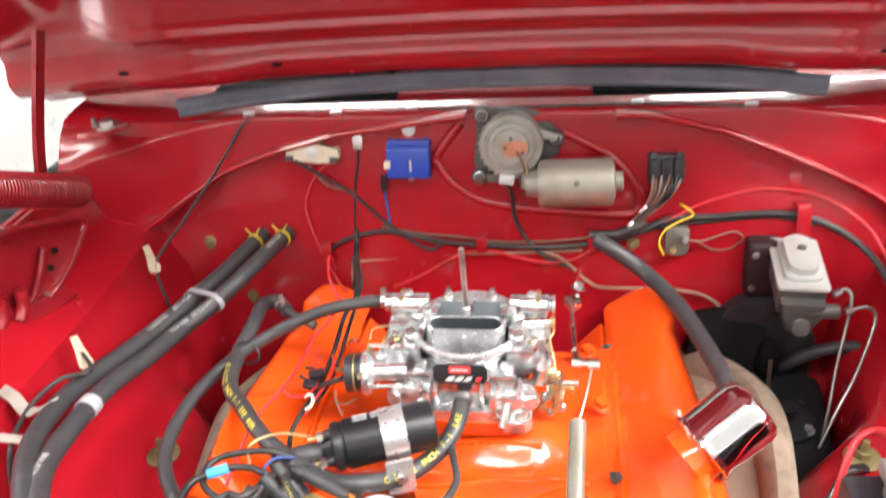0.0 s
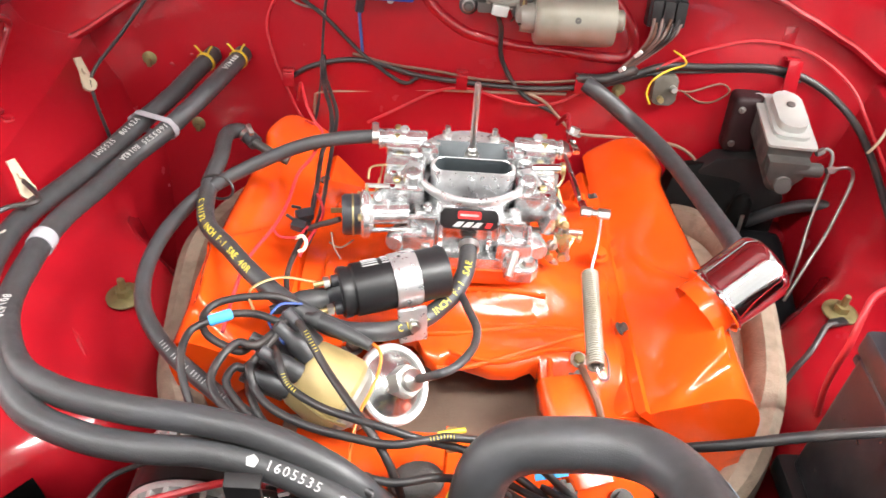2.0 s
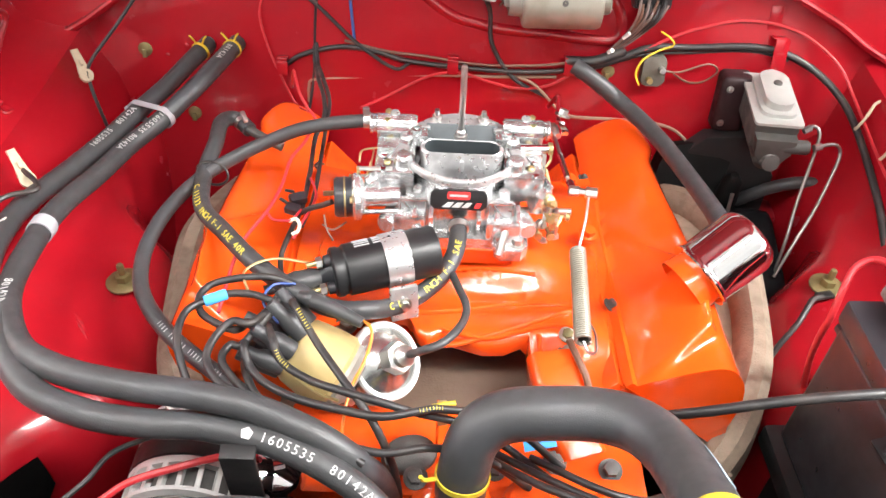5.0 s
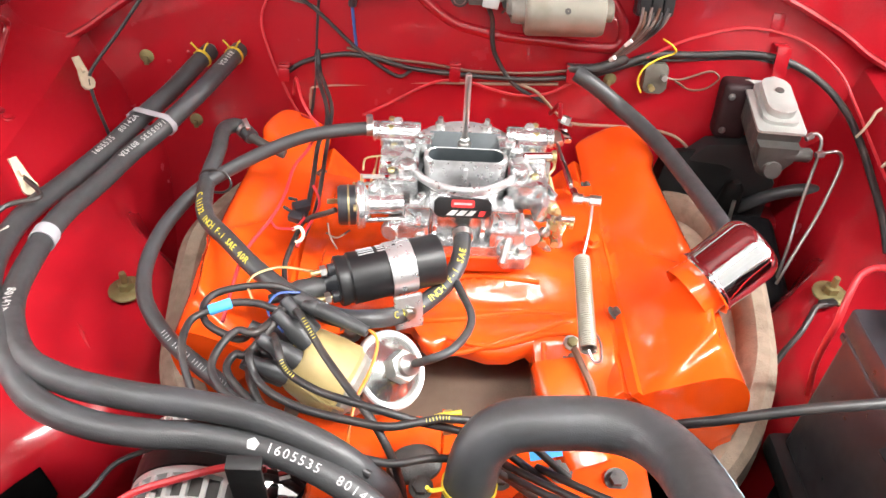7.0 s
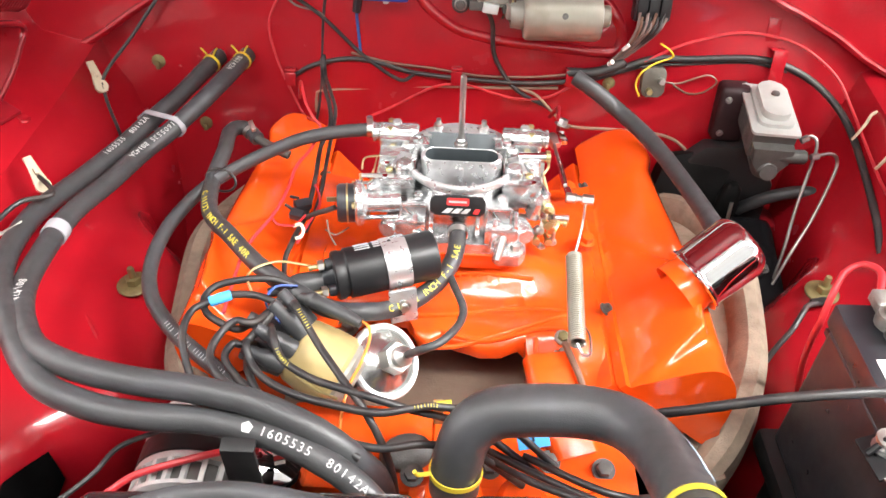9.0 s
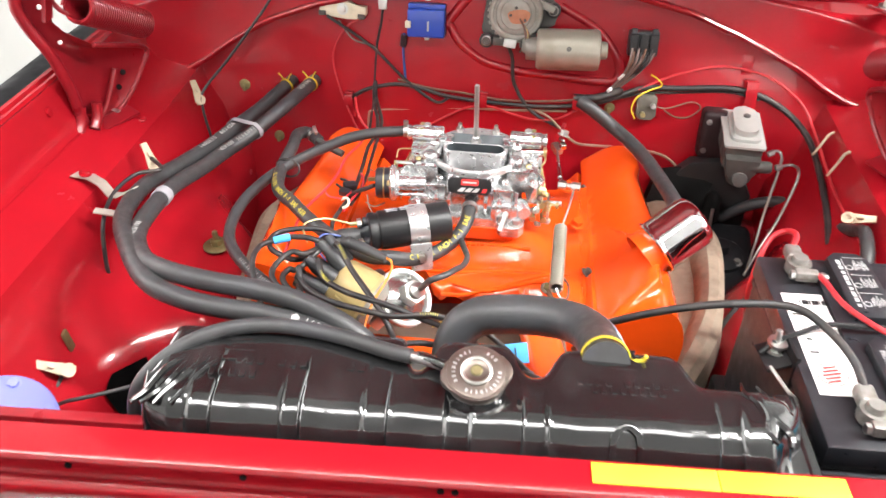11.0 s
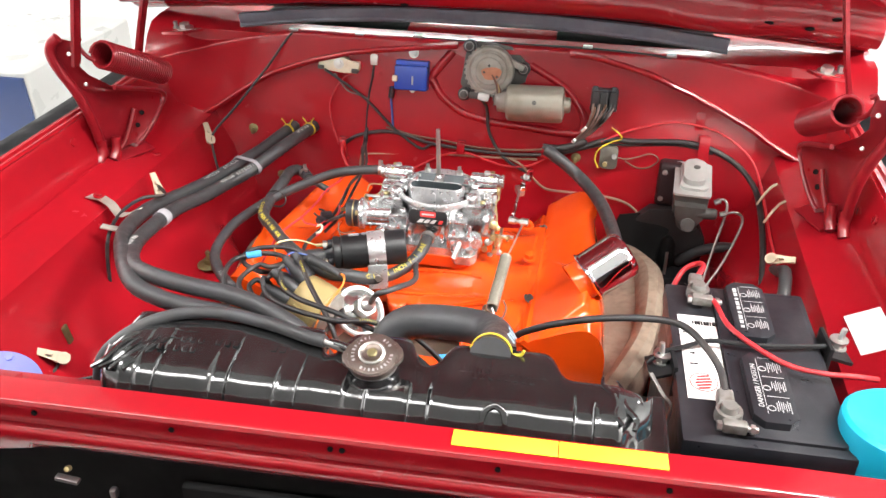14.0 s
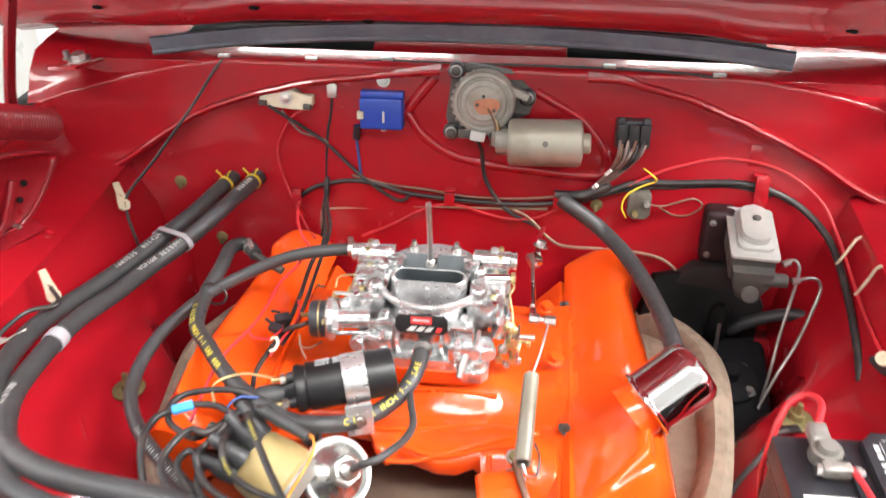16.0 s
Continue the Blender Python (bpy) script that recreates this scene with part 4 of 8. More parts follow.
part("front_rail", box((0.36, 0.105, 0.035), Matrix.Translation((EX + 0.01, 0.492, 0.671)), 0.008), ORANGE_CAST, engine)
part("water_pump", box((0.19, 0.09, 0.075), Matrix.Translation((-0.02, 0.405, 0.66)), 0.02), ORANGE_CAST, engine)
part("pump_boss", lathe([(0, 0), (0.045, 0), (0.045, 0.05), (0.036, 0.06), (0, 0.06)], axes((0.02, 0.38, 0.66), (0, -1, 0)), 24), ORANGE_CAST, engine)
part("thermostat_housing", lathe([(0.042, 0), (0.042, 0.012), (0.030, 0.018), (0.026, 0.06), (0, 0.06)], axes((-0.067, 0.40, 0.695), (0, 0.0, 1)), 24), ORANGE, engine)
for x, y in ((-0.108, 0.405), (-0.027, 0.39), (0.035, 0.42)):
    bolt(engine, (x, y, 0.703), (0, 0, 1), 0.008, 0.007, DARK_CAST)
part("coil_mount_tab", box((0.003, 0.020, 0.050), pose(-0.088, 0.497, 0.722, -10), 0.001), ORANGE, engine, "thin orange bracket tab")
part("pump_flange", lathe([(0, 0.012), (0.016, 0.012), (0.026, 0.008), (0.028, 0), (0.028, -0.03)], axes((-0.114, 0.480, 0.695), (0.1, -0.4, 1)), 24, None, 0.7), DARK_CAST, engine, "grey cast flange")
part("hose_nozzle", lathe([(0.012, 0), (0.012, 0.04), (0, 0.04)], axes((-0.15, 0.42, 0.70), (-0.2, 0.3, 1)), 16), STEEL, engine)
for x, y, z in ((-0.163, 0.472, 0.698), (-0.107, 0.452, 0.700), (-0.03, 0.47, 0.692), (0.03, 0.48, 0.692), (0.085, 0.475, 0.690)):
    bolt(engine, (x, y, z), (0, -0.3, 1), 0.008, 0.008, DARK_CAST)
for x, y, w in ((0.0, 0.430, 0.05), (0.075, 0.425, 0.04)):
    part("pump_lobe", lathe([(w * 0.5, -0.05), (w * 0.5, 0.004), (w * 0.38, 0.012), (0, 0.014)], axes((x, y, 0.695), (0, -0.25, 1)), 20), ORANGE_CAST, engine)

# ---- carburettor ----
carb = thing("carburetor", (-0.074, 0.79, 0.758), "polished aluminium four-barrel carburetor on the intake manifold", "carburetor")
CZ = 0.758
part("base_plate", prism(rounded(0.152, 0.158, 0.018), 0.014, Matrix.Translation((-0.074, 0.795, CZ)), 0.002), ALU, carb)
for dx, dy in ((-0.064, -0.066), (0.066, -0.064), (-0.066, 0.064), (0.066, 0.064)):
    part("mount_ear", lathe([(0.014, 0), (0.014, 0.018), (0.011, 0.020), (0, 0.020)], Matrix.Translation((-0.074 + dx, 0.795 + dy, CZ)), 18), ALU, carb)
    bolt(carb, (-0.074 + dx, 0.795 + dy, CZ + 0.020), (0, 0, 1), 0.0065, 0.007, ZINC, stud=0.004)
part("main_body", box((0.120, 0.128, 0.036), Matrix.Translation((-0.074, 0.797, CZ + 0.030)), 0.003, seg=2), ALU, carb)
for k in (-1, 1):
    bx = -0.074 + k * 0.074
    part("float_bowl", box((0.046, 0.100, 0.036), Matrix.Translation((bx, 0.808, CZ + 0.054)), 0.0035, seg=2), ALU, carb)
    part("bowl_cover", box((0.040, 0.034, 0.012), Matrix.Translation((bx + k * 0.004, 0.838, CZ + 0.078)), 0.002), ALU, carb)
    part("bowl_cover", box((0.036, 0.022, 0.008), Matrix.Translation((bx + k * 0.004, 0.804, CZ + 0.076)), 0.002), ALU, carb)
    part("needle_cover", lathe([(0.008, 0), (0.008, 0.006), (0.006, 0.008), (0, 0.008)], Matrix.Translation((bx - k * 0.012, 0.818, CZ + 0.074)), 14), ZINC, carb)
    part("rod_cover", box((0.014, 0.030, 0.005), pose(bx - k * 0.006, 0.786, CZ + 0.079, 0, 0, 20 * k), 0.0015), ALU_FLAT, carb)
    for dy, dz in ((-0.050, 0.040), (-0.044, 0.056), (-0.030, 0.030)):
        part("casting_web", box((0.004, 0.020, 0.022), pose(bx + k * 0.026, 0.806 + dy, CZ + dz, 10, 0, 30 * k), 0.001), ALU, carb)
    part("fast_rod", tube([(bx + k * 0.026, 0.765, CZ + 0.052), (bx + k * 0.028, 0.786, CZ + 0.058), (bx + k * 0.027, 0.815, CZ + 0.060)], 0.0010, 6), BRASS, carb)
    part("vacuum_port", lathe([(0.006, 0), (0.006, 0.008), (0.0035, 0.009), (0.0035, 0.022), (0, 0.022)], axes((bx - k * 0.026, 0.732, CZ + 0.016), (0, -1, 0.15)), 12), BRASS if k < 0 else ZINC, carb)
    part("metering_tower", lathe([(0.011, 0), (0.011, 0.014), (0.008, 0.018), (0, 0.018)], Matrix.Translation((bx - k * 0.010, 0.775, CZ + 0.068)), 16), ALU, carb)
    part("pump_well", lathe([(0, -0.027), (0.011, -0.027), (0.0125, -0.0255), (0.0125, 0.020), (0.0105, 0.022), (0.0105, 0.025), (0.012, 0.026), (0.012, 0.029), (0, 0.030)], axes((bx + k * 0.004, 0.842, CZ + 0.080), (k, 0, 0)), 24), ALU, carb, "polished tubular boss")
    part("well_plug", hexagon(0.0055, 0.004, Matrix.Translation((bx + k * 0.004, 0.846, CZ + 0.091))), ALU_FLAT, carb)
    for dy in (-0.045, -0.02, 0.03, 0.048):
        bolt(carb, (bx + k * 0.012, 0.806 + dy, CZ + 0.073 if dy < 0.0 else CZ + 0.0885), (0, 0, 1), 0.0038, 0.003, CHROME if dy < 0 else BRASS, "screw", False)
    part("vent_tube", lathe([(0.0045, 0), (0.0045, 0.022), (0.006, 0.024), (0.006, 0.028), (0, 0.028)], axes((bx, 0.758, CZ + 0.050), (k * 0.6, -0.5, 0.4)), 12), ALU, carb)
    part("side_rib", box((0.012, 0.03, 0.035), pose(bx + k * 0.018, 0.762, CZ + 0.045, 0, 20 * k, 12 * k), 0.003), ALU, carb)
    part("side_boss", lathe([(0.012, 0), (0.012, 0.02), (0.009, 0.024), (0, 0.024)], axes((bx, 0.742, CZ + 0.024), (k * 0.3, -1, 0.1)), 16), ALU, carb)
for x, w, z in ((-0.122, 0.006, 0.036), (-0.104, 0.005, 0.030), (-0.050, 0.005, 0.026), (-0.030, 0.006, 0.034), (-0.006, 0.005, 0.032)):
    part("casting_web", box((w, 0.022, z), pose(x, 0.733, CZ + 0.030, 18, 0, 0), 0.001), ALU, carb)
part("front_boss", box((0.036, 0.02, 0.028), Matrix.Translation((-0.128, 0.727, CZ + 0.028)), 0.005), ALU, carb)
part("front_boss", box((0.040, 0.022, 0.026), Matrix.Translation((-0.022, 0.727, CZ + 0.024)), 0.005), ALU, carb)
part("air_horn_top", lathe([(0.056, -0.020), (0.062, -0.002), (0.0675, 0.003), (0.0685, 0.005), (0.0685, 0.0105), (0.067, 0.0125), (0.0635, 0.0125), (0.0622, 0.0105), (0.058, -0.016), (0.050, -0.018), (0, -0.018)], Matrix.Translation((-0.072, 0.806, CZ + 0.066)), 48), ALU_FLAT, carb)
part("air_horn_neck", lathe([(0.056, -0.02), (0.058, 0.0), (0.063, 0.014)], Matrix.Translation((-0.072, 0.804, CZ + 0.052)), 40), ALU, carb)
# oval primary throat with its choke plate, and the dark air valve behind
throat = [(x - 0.072, y + 0.783) for x, y in rounded(0.092, 0.027, 0.0133, 8)]
bm = bmesh.new()
n = len(throat)
prev = None
for off, z in ((0.0, CZ + 0.056), (0.001, CZ + 0.091), (-0.001, CZ + 0.0935), (-0.0022, CZ + 0.0925)):
    c = Vector((-0.072, 0.783, 0))
    ring = []
    for x, y in throat:
        d = Vector((x, y, 0)) - c
        ring.append(bm.verts.new(c + d * (1 + off / 0.03) + Vector((0, 0, z))))
    if prev:
        for j in range(n):
            bm.faces.new((prev[j], prev[(j + 1) % n], ring[(j + 1) % n], ring[j]))
    prev = ring
part("throat_wall", bm, ALU_FLAT, carb)
bm = bmesh.new()
loops = [[bm.verts.new((-0.072 + (x + 0.072) * 0.925, 0.783 + (y - 0.783) * 0.925, z)) for x, y in throat] for z in (CZ + 0.0925, CZ + 0.050)]
for j in range(n):
    bm.faces.new((loops[0][j], loops[0][(j + 1) % n], loops[1][(j + 1) % n], loops[1][j]))
part("throat_bore", bm, SLATE, carb, "dark bore inside the throat")
part("choke_plate", box((0.088, 0.0012, 0.026), pose(-0.072, 0.783, CZ + 0.068, 12), 0.0004), DARK_CAST, carb)
# near-black plate painting in the shade at the bottom of the throat
part("throat_shade", prism([(x + 0.072, y - 0.783) for x, y in throat], 0.001, Matrix.Translation((-0.072, 0.783, CZ + 0.0565))), DARK, carb)
for k in (-1, 1):
    part("air_valve", box((0.039, 0.032, 0.002), pose(-0.072 + k * 0.0225, 0.8285, CZ + 0.0735, 48), 0.0005), SLATE, carb, "slate grey air valve plate")
    part("valve_hinge", box((0.010, 0.004, 0.010), pose(-0.072 + k * 0.0425, 0.835, CZ + 0.080, 20), 0.001), ALU_FLAT, carb)
    part("horn_boss", box((0.026, 0.024, 0.016), Matrix.Translation((-0.072 + k * 0.052, 0.826, CZ + 0.076)), 0.003), ALU, carb)
    part("horn_boss", lathe([(0.0065, 0), (0.0065, 0.009), (0.0045, 0.010), (0.004, 0.007), (0, 0.007)], Matrix.Translation((-0.072 + k * 0.053, 0.822, CZ + 0.080)), 14), ALU, carb)
    part("horn_web", box((0.004, 0.020, 0.012), pose(-0.072 + k * 0.044, 0.806, CZ + 0.074, 0, 0, -25 * k), 0.001), ALU, carb)
    part("flange_lug", lathe([(0.007, 0), (0.007, 0.010), (0.004, 0.012), (0, 0.012)], Matrix.Translation((-0.072 + k * 0.060, 0.783, CZ + 0.060)), 14), ALU, carb)
rear_deck = [(0.0615 * math.cos(radians(g)), 0.0615 * math.sin(radians(g))) for g in range(24, 157, 6)] + [(-0.044, 0.025), (-0.040, 0.031), (0.040, 0.031), (0.044, 0.025)]
part("rear_deck", prism(rear_deck, 0.006, Matrix.Translation((-0.072, 0.806, CZ + 0.0755)), 0.0012), ALU_FLAT, carb)
part("valve_gap", box((0.007, 0.022, 0.010), Matrix.Translation((-0.072, 0.822, CZ + 0.068)), 0.001), DARK, carb)
part("throat_rib", box((0.005, 0.004, 0.030), pose(-0.072, 0.7655, CZ + 0.071, 0), 0.001), ALU_FLAT, carb)
part("flange_slot", box((0.010, 0.002, 0.005), Matrix.Translation((-0.072, 0.7388, CZ + 0.0725)), 0.0005), DARK, carb)
for dx, dy in ((-0.030, 0.048), (0.026, 0.048)):
    part("cover_stud", lathe([(0.006, 0), (0.006, 0.006), (0.0035, 0.007), (0.003, 0.014), (0, 0.014)], Matrix.Translation((-0.072 + dx, 0.806 + dy, CZ + 0.081)), 12), ZINC, carb)
part("air_cleaner_stud", lathe([(0.0055, 0), (0.0055, 0.008), (0.0036, 0.010), (0.0036, 0.092), (0.003, 0.094), (0, 0.094)], axes((-0.0735, 0.811, CZ + 0.088), (-0.01, -0.03, 1)), 14), ZINC, carb, "threaded steel stud")
part("stud_nut", hexagon(0.008, 0.006, Matrix.Translation((-0.0735, 0.811, CZ + 0.085))), ZINC, carb)
for x, y, z, r, h in ((-0.155, 0.800, 0.060, 0.006, 0.012), (-0.160, 0.775, 0.046, 0.005, 0.010), (0.010, 0.792, 0.066, 0.006, 0.010), (0.018, 0.770, 0.058, 0.005, 0.010), (-0.120, 0.742, 0.060, 0.005, 0.006), (-0.024, 0.742, 0.060, 0.005, 0.006)):
    part("casting_boss", lathe([(r, 0), (r, h * 0.8), (r * 0.8, h), (r * 0.45, h), (r * 0.4, h * 0.7), (0, h * 0.7)], Matrix.Translation((x, y, CZ + z)), 14), ALU, carb)
for k in (-1, 1):
    for j in range(3):
        part("cover_screw", lathe([(0.0042, 0), (0.0042, 0.002), (0.0030, 0.0032), (0, 0.0032)], Matrix.Translation((-0.074 + k * (0.082 - 0.012 * (j == 1)), 0.775 + 0.022 * j, CZ + 0.0725)), 12), BRASS, carb)
    part("link_rod", tube([(-0.074 + k * 0.104, 0.745, CZ + 0.020), (-0.074 + k * 0.108, 0.765, CZ + 0.044), (-0.074 + k * 0.102, 0.79, CZ + 0.062)], 0.0014, 6), BRASS, carb)
    part("lower_web", box((0.030, 0.004, 0.022), pose(-0.074 + k * 0.052, 0.722, CZ + 0.020, 10, 0, 35 * k), 0.001), ALU, carb)
# cast frames beside the badge, the front pads and the side bracket
for x0, w, h, z0 in ((-0.124, 0.030, 0.034, 0.040), (-0.026, 0.028, 0.028, 0.042)):
    frame_m = pose(x0, 0.7295, CZ + z0, 82)
    part("casting_panel", box((w, h, 0.003), frame_m @ Matrix.Translation((0, 0, -0.003)), 0.0008), ALU_FLAT, carb)
    for sx in (-1, 1):
        part("panel_rib", box((0.0035, h, 0.006), frame_m @ Matrix.Translation((sx * w / 2, 0, 0)), 0.001), ALU, carb)
    for sy in (-1, 1):
        part("panel_rib", box((w, 0.0035, 0.006), frame_m @ Matrix.Translation((0, sy * h / 2, 0)), 0.001), ALU, carb)
    part("panel_rib", box((0.003, h * 1.15, 0.005), frame_m @ Matrix.Rotation(radians(40), 4, "Z"), 0.001), ALU, carb)
part("base_flange", prism(rounded(0.150, 0.142, 0.012), 0.010, Matrix.Translation((-0.074, 0.800, CZ - 0.010)), 0.0015), ALU_FLAT, carb)
part("front_pad", prism([(-0.022, 0.020), (-0.018, -0.012), (-0.010, -0.020), (0.014, -0.020), (0.022, -0.010), (0.022, 0.020)], 0.016, pose(-0.014, 0.726, CZ - 0.007, 4), 0.0015), ALU, carb)
part("pad_screw", hexagon(0.0062, 0.008, pose(-0.024, 0.722, CZ + 0.008)), ZINC, carb)
bolt(carb, (-0.004, 0.718, CZ + 0.008), (0, 0, 1), 0.0070, 0.008, ZINC)
part("front_pad", box((0.034, 0.030, 0.014), pose(-0.136, 0.722, CZ + 0.002, 4), 0.003), ALU, carb)
bolt(carb, (-0.138, 0.719, CZ + 0.009), (0, 0, 1), 0.0075, 0.008, ZINC)
part("idle_screw", tube([(-0.018, 0.722, CZ + 0.030), (-0.026, 0.700, CZ + 0.006)], 0.0045, 10, 1), ZINC, carb)
part("cross_arm", tube([(-0.004, 0.800, CZ + 0.082), (0.030, 0.800, CZ + 0.084)], 0.0055, 12, 1), CHROME, carb)
part("arm_collar", lathe([(0.0068, 0), (0.0072, 0.001), (0.0072, 0.005), (0, 0.006)], axes((0.028, 0.800, CZ + 0.084), (1, 0, 0.05)), 14), BRASS, carb)
part("arm_drop", tube([(0.031, 0.799, CZ + 0.083), (0.032, 0.796, CZ + 0.072), (0.027, 0.790, CZ + 0.066)], 0.0016, 6), BRASS, carb)
part("side_bracket", box((0.020, 0.004, 0.050), pose(0.018, 0.796, CZ + 0.050, -12, 0, 6), 0.0012), ALU_FLAT, carb)
for dx, dz in ((-0.004, 0.012), (0.005, 0.010), (0.001, -0.012)):
    part("bracket_rivet", lathe([(0.003, 0), (0.003, 0.002), (0, 0.003)], axes((0.018 + dx, 0.7935 + dz * 0.2, CZ + 0.050 + dz), (0.1, -1, 0.2)), 10), DARK_CAST, carb)
for px, py, pz, pr, ph in ((0.028, 0.752, 0.046, 0.006, 0.014), (0.034, 0.760, 0.036, 0.005, 0.012), (0.022, 0.744, 0.018, 0.006, 0.012), (0.040, 0.748, -0.002, 0.005, 0.012), (0.026, 0.744, -0.006, 0.004, 0.014)):
    part("linkage_boss", lathe([(pr, 0), (pr, ph * 0.6), (pr * 0.6, ph * 0.7), (pr * 0.5, ph), (0, ph)], axes((px, py, CZ + pz), (0.35, -0.8, 0.4)), 8), BRASS if pz > 0.02 else ZINC, carb)
# electric choke housing
m = axes((-0.186, 0.738, CZ + 0.051), (-1, -0.12, 0.0))
part("choke_housing", lathe([(0.012, -0.046), (0.012, -0.008), (0.020, -0.005), (0.0225, -0.003), (0.0265, -0.002), (0.0270, 0.004), (0.0245, 0.007), (0.021, 0.008)], m, 28), ALU, carb)
for ang, w in ((215, 0.006), (320, 0.006)):
    part("housing_leg", lathe([(w * 0.5, -0.044), (w * 0.5, -0.004), (w * 0.36, -0.001), (0, -0.001)], m @ Matrix.Translation((0.018 * math.cos(radians(ang)), 0.018 * math.sin(radians(ang)), 0)), 10), ALU, carb)
cap = part("choke_cap", lathe([(0.0225, 0.006), (0.0225, 0.024), (0.0205, 0.027), (0, 0.027)], m, 28), BLACK_PLASTIC, carb, "black electric choke cap")
part("cap_ring", lathe([(0.0222, 0.014), (0.0232, 0.0145), (0.0232, 0.016), (0.0222, 0.0165)], m, 28), BRASS, cap)
for a in (30, 150, 270):
    bolt(cap, m @ Vector((0.023 * math.cos(radians(a)), 0.023 * math.sin(radians(a)), 0.007)), (-1, -0.12, 0), 0.004, 0.003, BRASS, "screw", False)
part("choke_terminal", box((0.002, 0.006, 0.012), m @ Matrix.Translation((0, 0.006, 0.033)), 0.0005), BRASS, cap)
part("choke_rod", tube([(-0.187, 0.766, CZ + 0.078), (-0.185, 0.780, CZ + 0.084), (-0.168, 0.795, CZ + 0.078)], 0.0012, 6), BRASS, carb)
part("choke_link", tube([(-0.190, 0.762, CZ + 0.072), (-0.150, 0.764, CZ + 0.072)], 0.0026, 8, 1), ZINC, carb)
part("choke_link", tube([(-0.188, 0.764, CZ + 0.060), (-0.150, 0.768, CZ + 0.060)], 0.0020, 8, 1), ZINC, carb)
part("choke_lever", prism([(-0.004, -0.012), (0.004, -0.012), (0.007, 0.010), (0.0, 0.016), (-0.006, 0.008)], 0.002, axes((-0.189, 0.764, CZ + 0.066), (1, 0, 0), 60)), BRASS, carb)
# badge, drawn as plain shapes
badge = part("badge", prism([(-0.036, -0.007), (-0.030, -0.013), (0.030, -0.013), (0.036, -0.007), (0.036, 0.008), (0.031, 0.014), (-0.031, 0.014), (-0.036, 0.008)], 0.003, pose(-0.074, 0.7275, CZ + 0.0615, 76) @ Matrix.Scale(0.88, 4), 0.0006), BLACK, carb, "black badge plate with red and white marks")
bf = pose(-0.074, 0.7248, CZ + 0.0622, 76) @ Matrix.Scale(0.88, 4)
part("badge_emblem", prism(rounded(0.029, 0.0105, 0.0022), 0.0006, bf @ Matrix.Translation((0.0, 0.0070, 0.0))), LABEL_RED, badge)
part("emblem_border", prism(rounded(0.023, 0.0028, 0.001), 0.0004, bf @ Matrix.Translation((0.0, 0.0070, 0.0005))), PRINT_WHITE, badge)
for x, w in ((-0.012, 0.010), (0.0, 0.010), (0.0115, 0.009)):
    part("badge_mark", prism([(x - w / 2 - 0.0035, -0.0095), (x + w / 2 - 0.0040, -0.0095), (x + w / 2 + 0.0015, -0.0025), (x - w / 2 + 0.0035, -0.0025)], 0.0005, bf), PRINT_WHITE, badge)
part("badge_mark", prism([(0.0195, -0.0095), (0.0265, -0.0095), (0.0295, -0.0025), (0.0225, -0.0025)], 0.0005, bf), LABEL_RED, badge)
# throttle side linkage
part("throttle_shaft", tube([(-0.005, 0.772, CZ + 0.014), (0.062, 0.772, CZ + 0.014)], 0.004, 10, 1), ZINC, carb)
part("throttle_lever", prism([(-0.012, -0.008), (0.010, -0.012), (0.016, 0.012), (0.006, 0.036), (-0.006, 0.036), (-0.010, 0.010)], 0.003, axes((0.040, 0.772, CZ + 0.014), (1, 0, 0), 90)), ZINC, carb)
part("fast_idle_cam", prism([(0.010 * math.cos(a) * (1 + 0.2 * math.sin(2 * a)), 0.010 * math.sin(a)) for a in (k * math.pi / 8 for k in range(16))], 0.004, axes((0.026, 0.752, CZ + 0.020), (1, -0.2, 0)), 0.0005), ZINC, carb)
for p, ax in (((0.030, 0.742, CZ + 0.030), (0.3, -1, 0.3)), ((0.028, 0.760, CZ + 0.042), (0.6, -0.6, 0.4)), ((0.034, 0.742, CZ + 0.006), (0.2, -1, 0.1)), ((0.048, 0.752, CZ + 0.024), (1, -0.2, 0)), ((0.020, 0.735, CZ + 0.012), (0, -1, 0.1))):
    part("adjuster_screw", lathe([(0.0022, -0.012), (0.0022, 0.004), (0.0048, 0.005), (0.0048, 0.009), (0, 0.0095)], axes(p, ax), 12), BRASS, carb)
m = axes((0.038, 0.745, CZ + 0.012), (0.1, -0.4, 1))
pts = [m @ Vector((0.005 * math.cos(t * 0.8), 0.005 * math.sin(t * 0.8), 0.0006 * t)) for t in range(44)]
part("idle_spring", sweep(bmesh.new(), pts, circle(0.0009, 5)), BRASS, carb)
part("linkage_rod", tube([(0.053, 0.930, 0.776), (0.0545, 0.87, 0.788), (0.056, 0.81, 0.798), (0.059, 0.766, 0.809)], 0.0024, 8), ZINC, carb)
part("linkage_end", lathe([(0.004, -0.007), (0.0060, -0.006), (0.0060, 0.005), (0.004, 0.006), (0.004, 0.012), (0.0062, 0.013), (0.0062, 0.026), (0, 0.026)], axes((0.060, 0.766, 0.809), (1, -0.1, 0.0)), 6), ZINC, carb)
part("linkage_sleeve", tube([(0.0547, 0.862, 0.789), (0.0568, 0.800, 0.800)], 0.0040, 10, 1), CHROME, carb)
part("linkage_sleeve", tube([(0.0578, 0.788, 0.803), (0.0590, 0.764, 0.810)], 0.0050, 10, 1), CHROME, carb)
part("linkage_pivot", box((0.014, 0.022, 0.012), pose(0.053, 0.930, 0.778, 10, 0, 25), 0.003), ZINC, carb)
bolt(carb, (0.062, 0.935, 0.80), (0.3, 0.3, 1), 0.007, 0.008, STEEL)
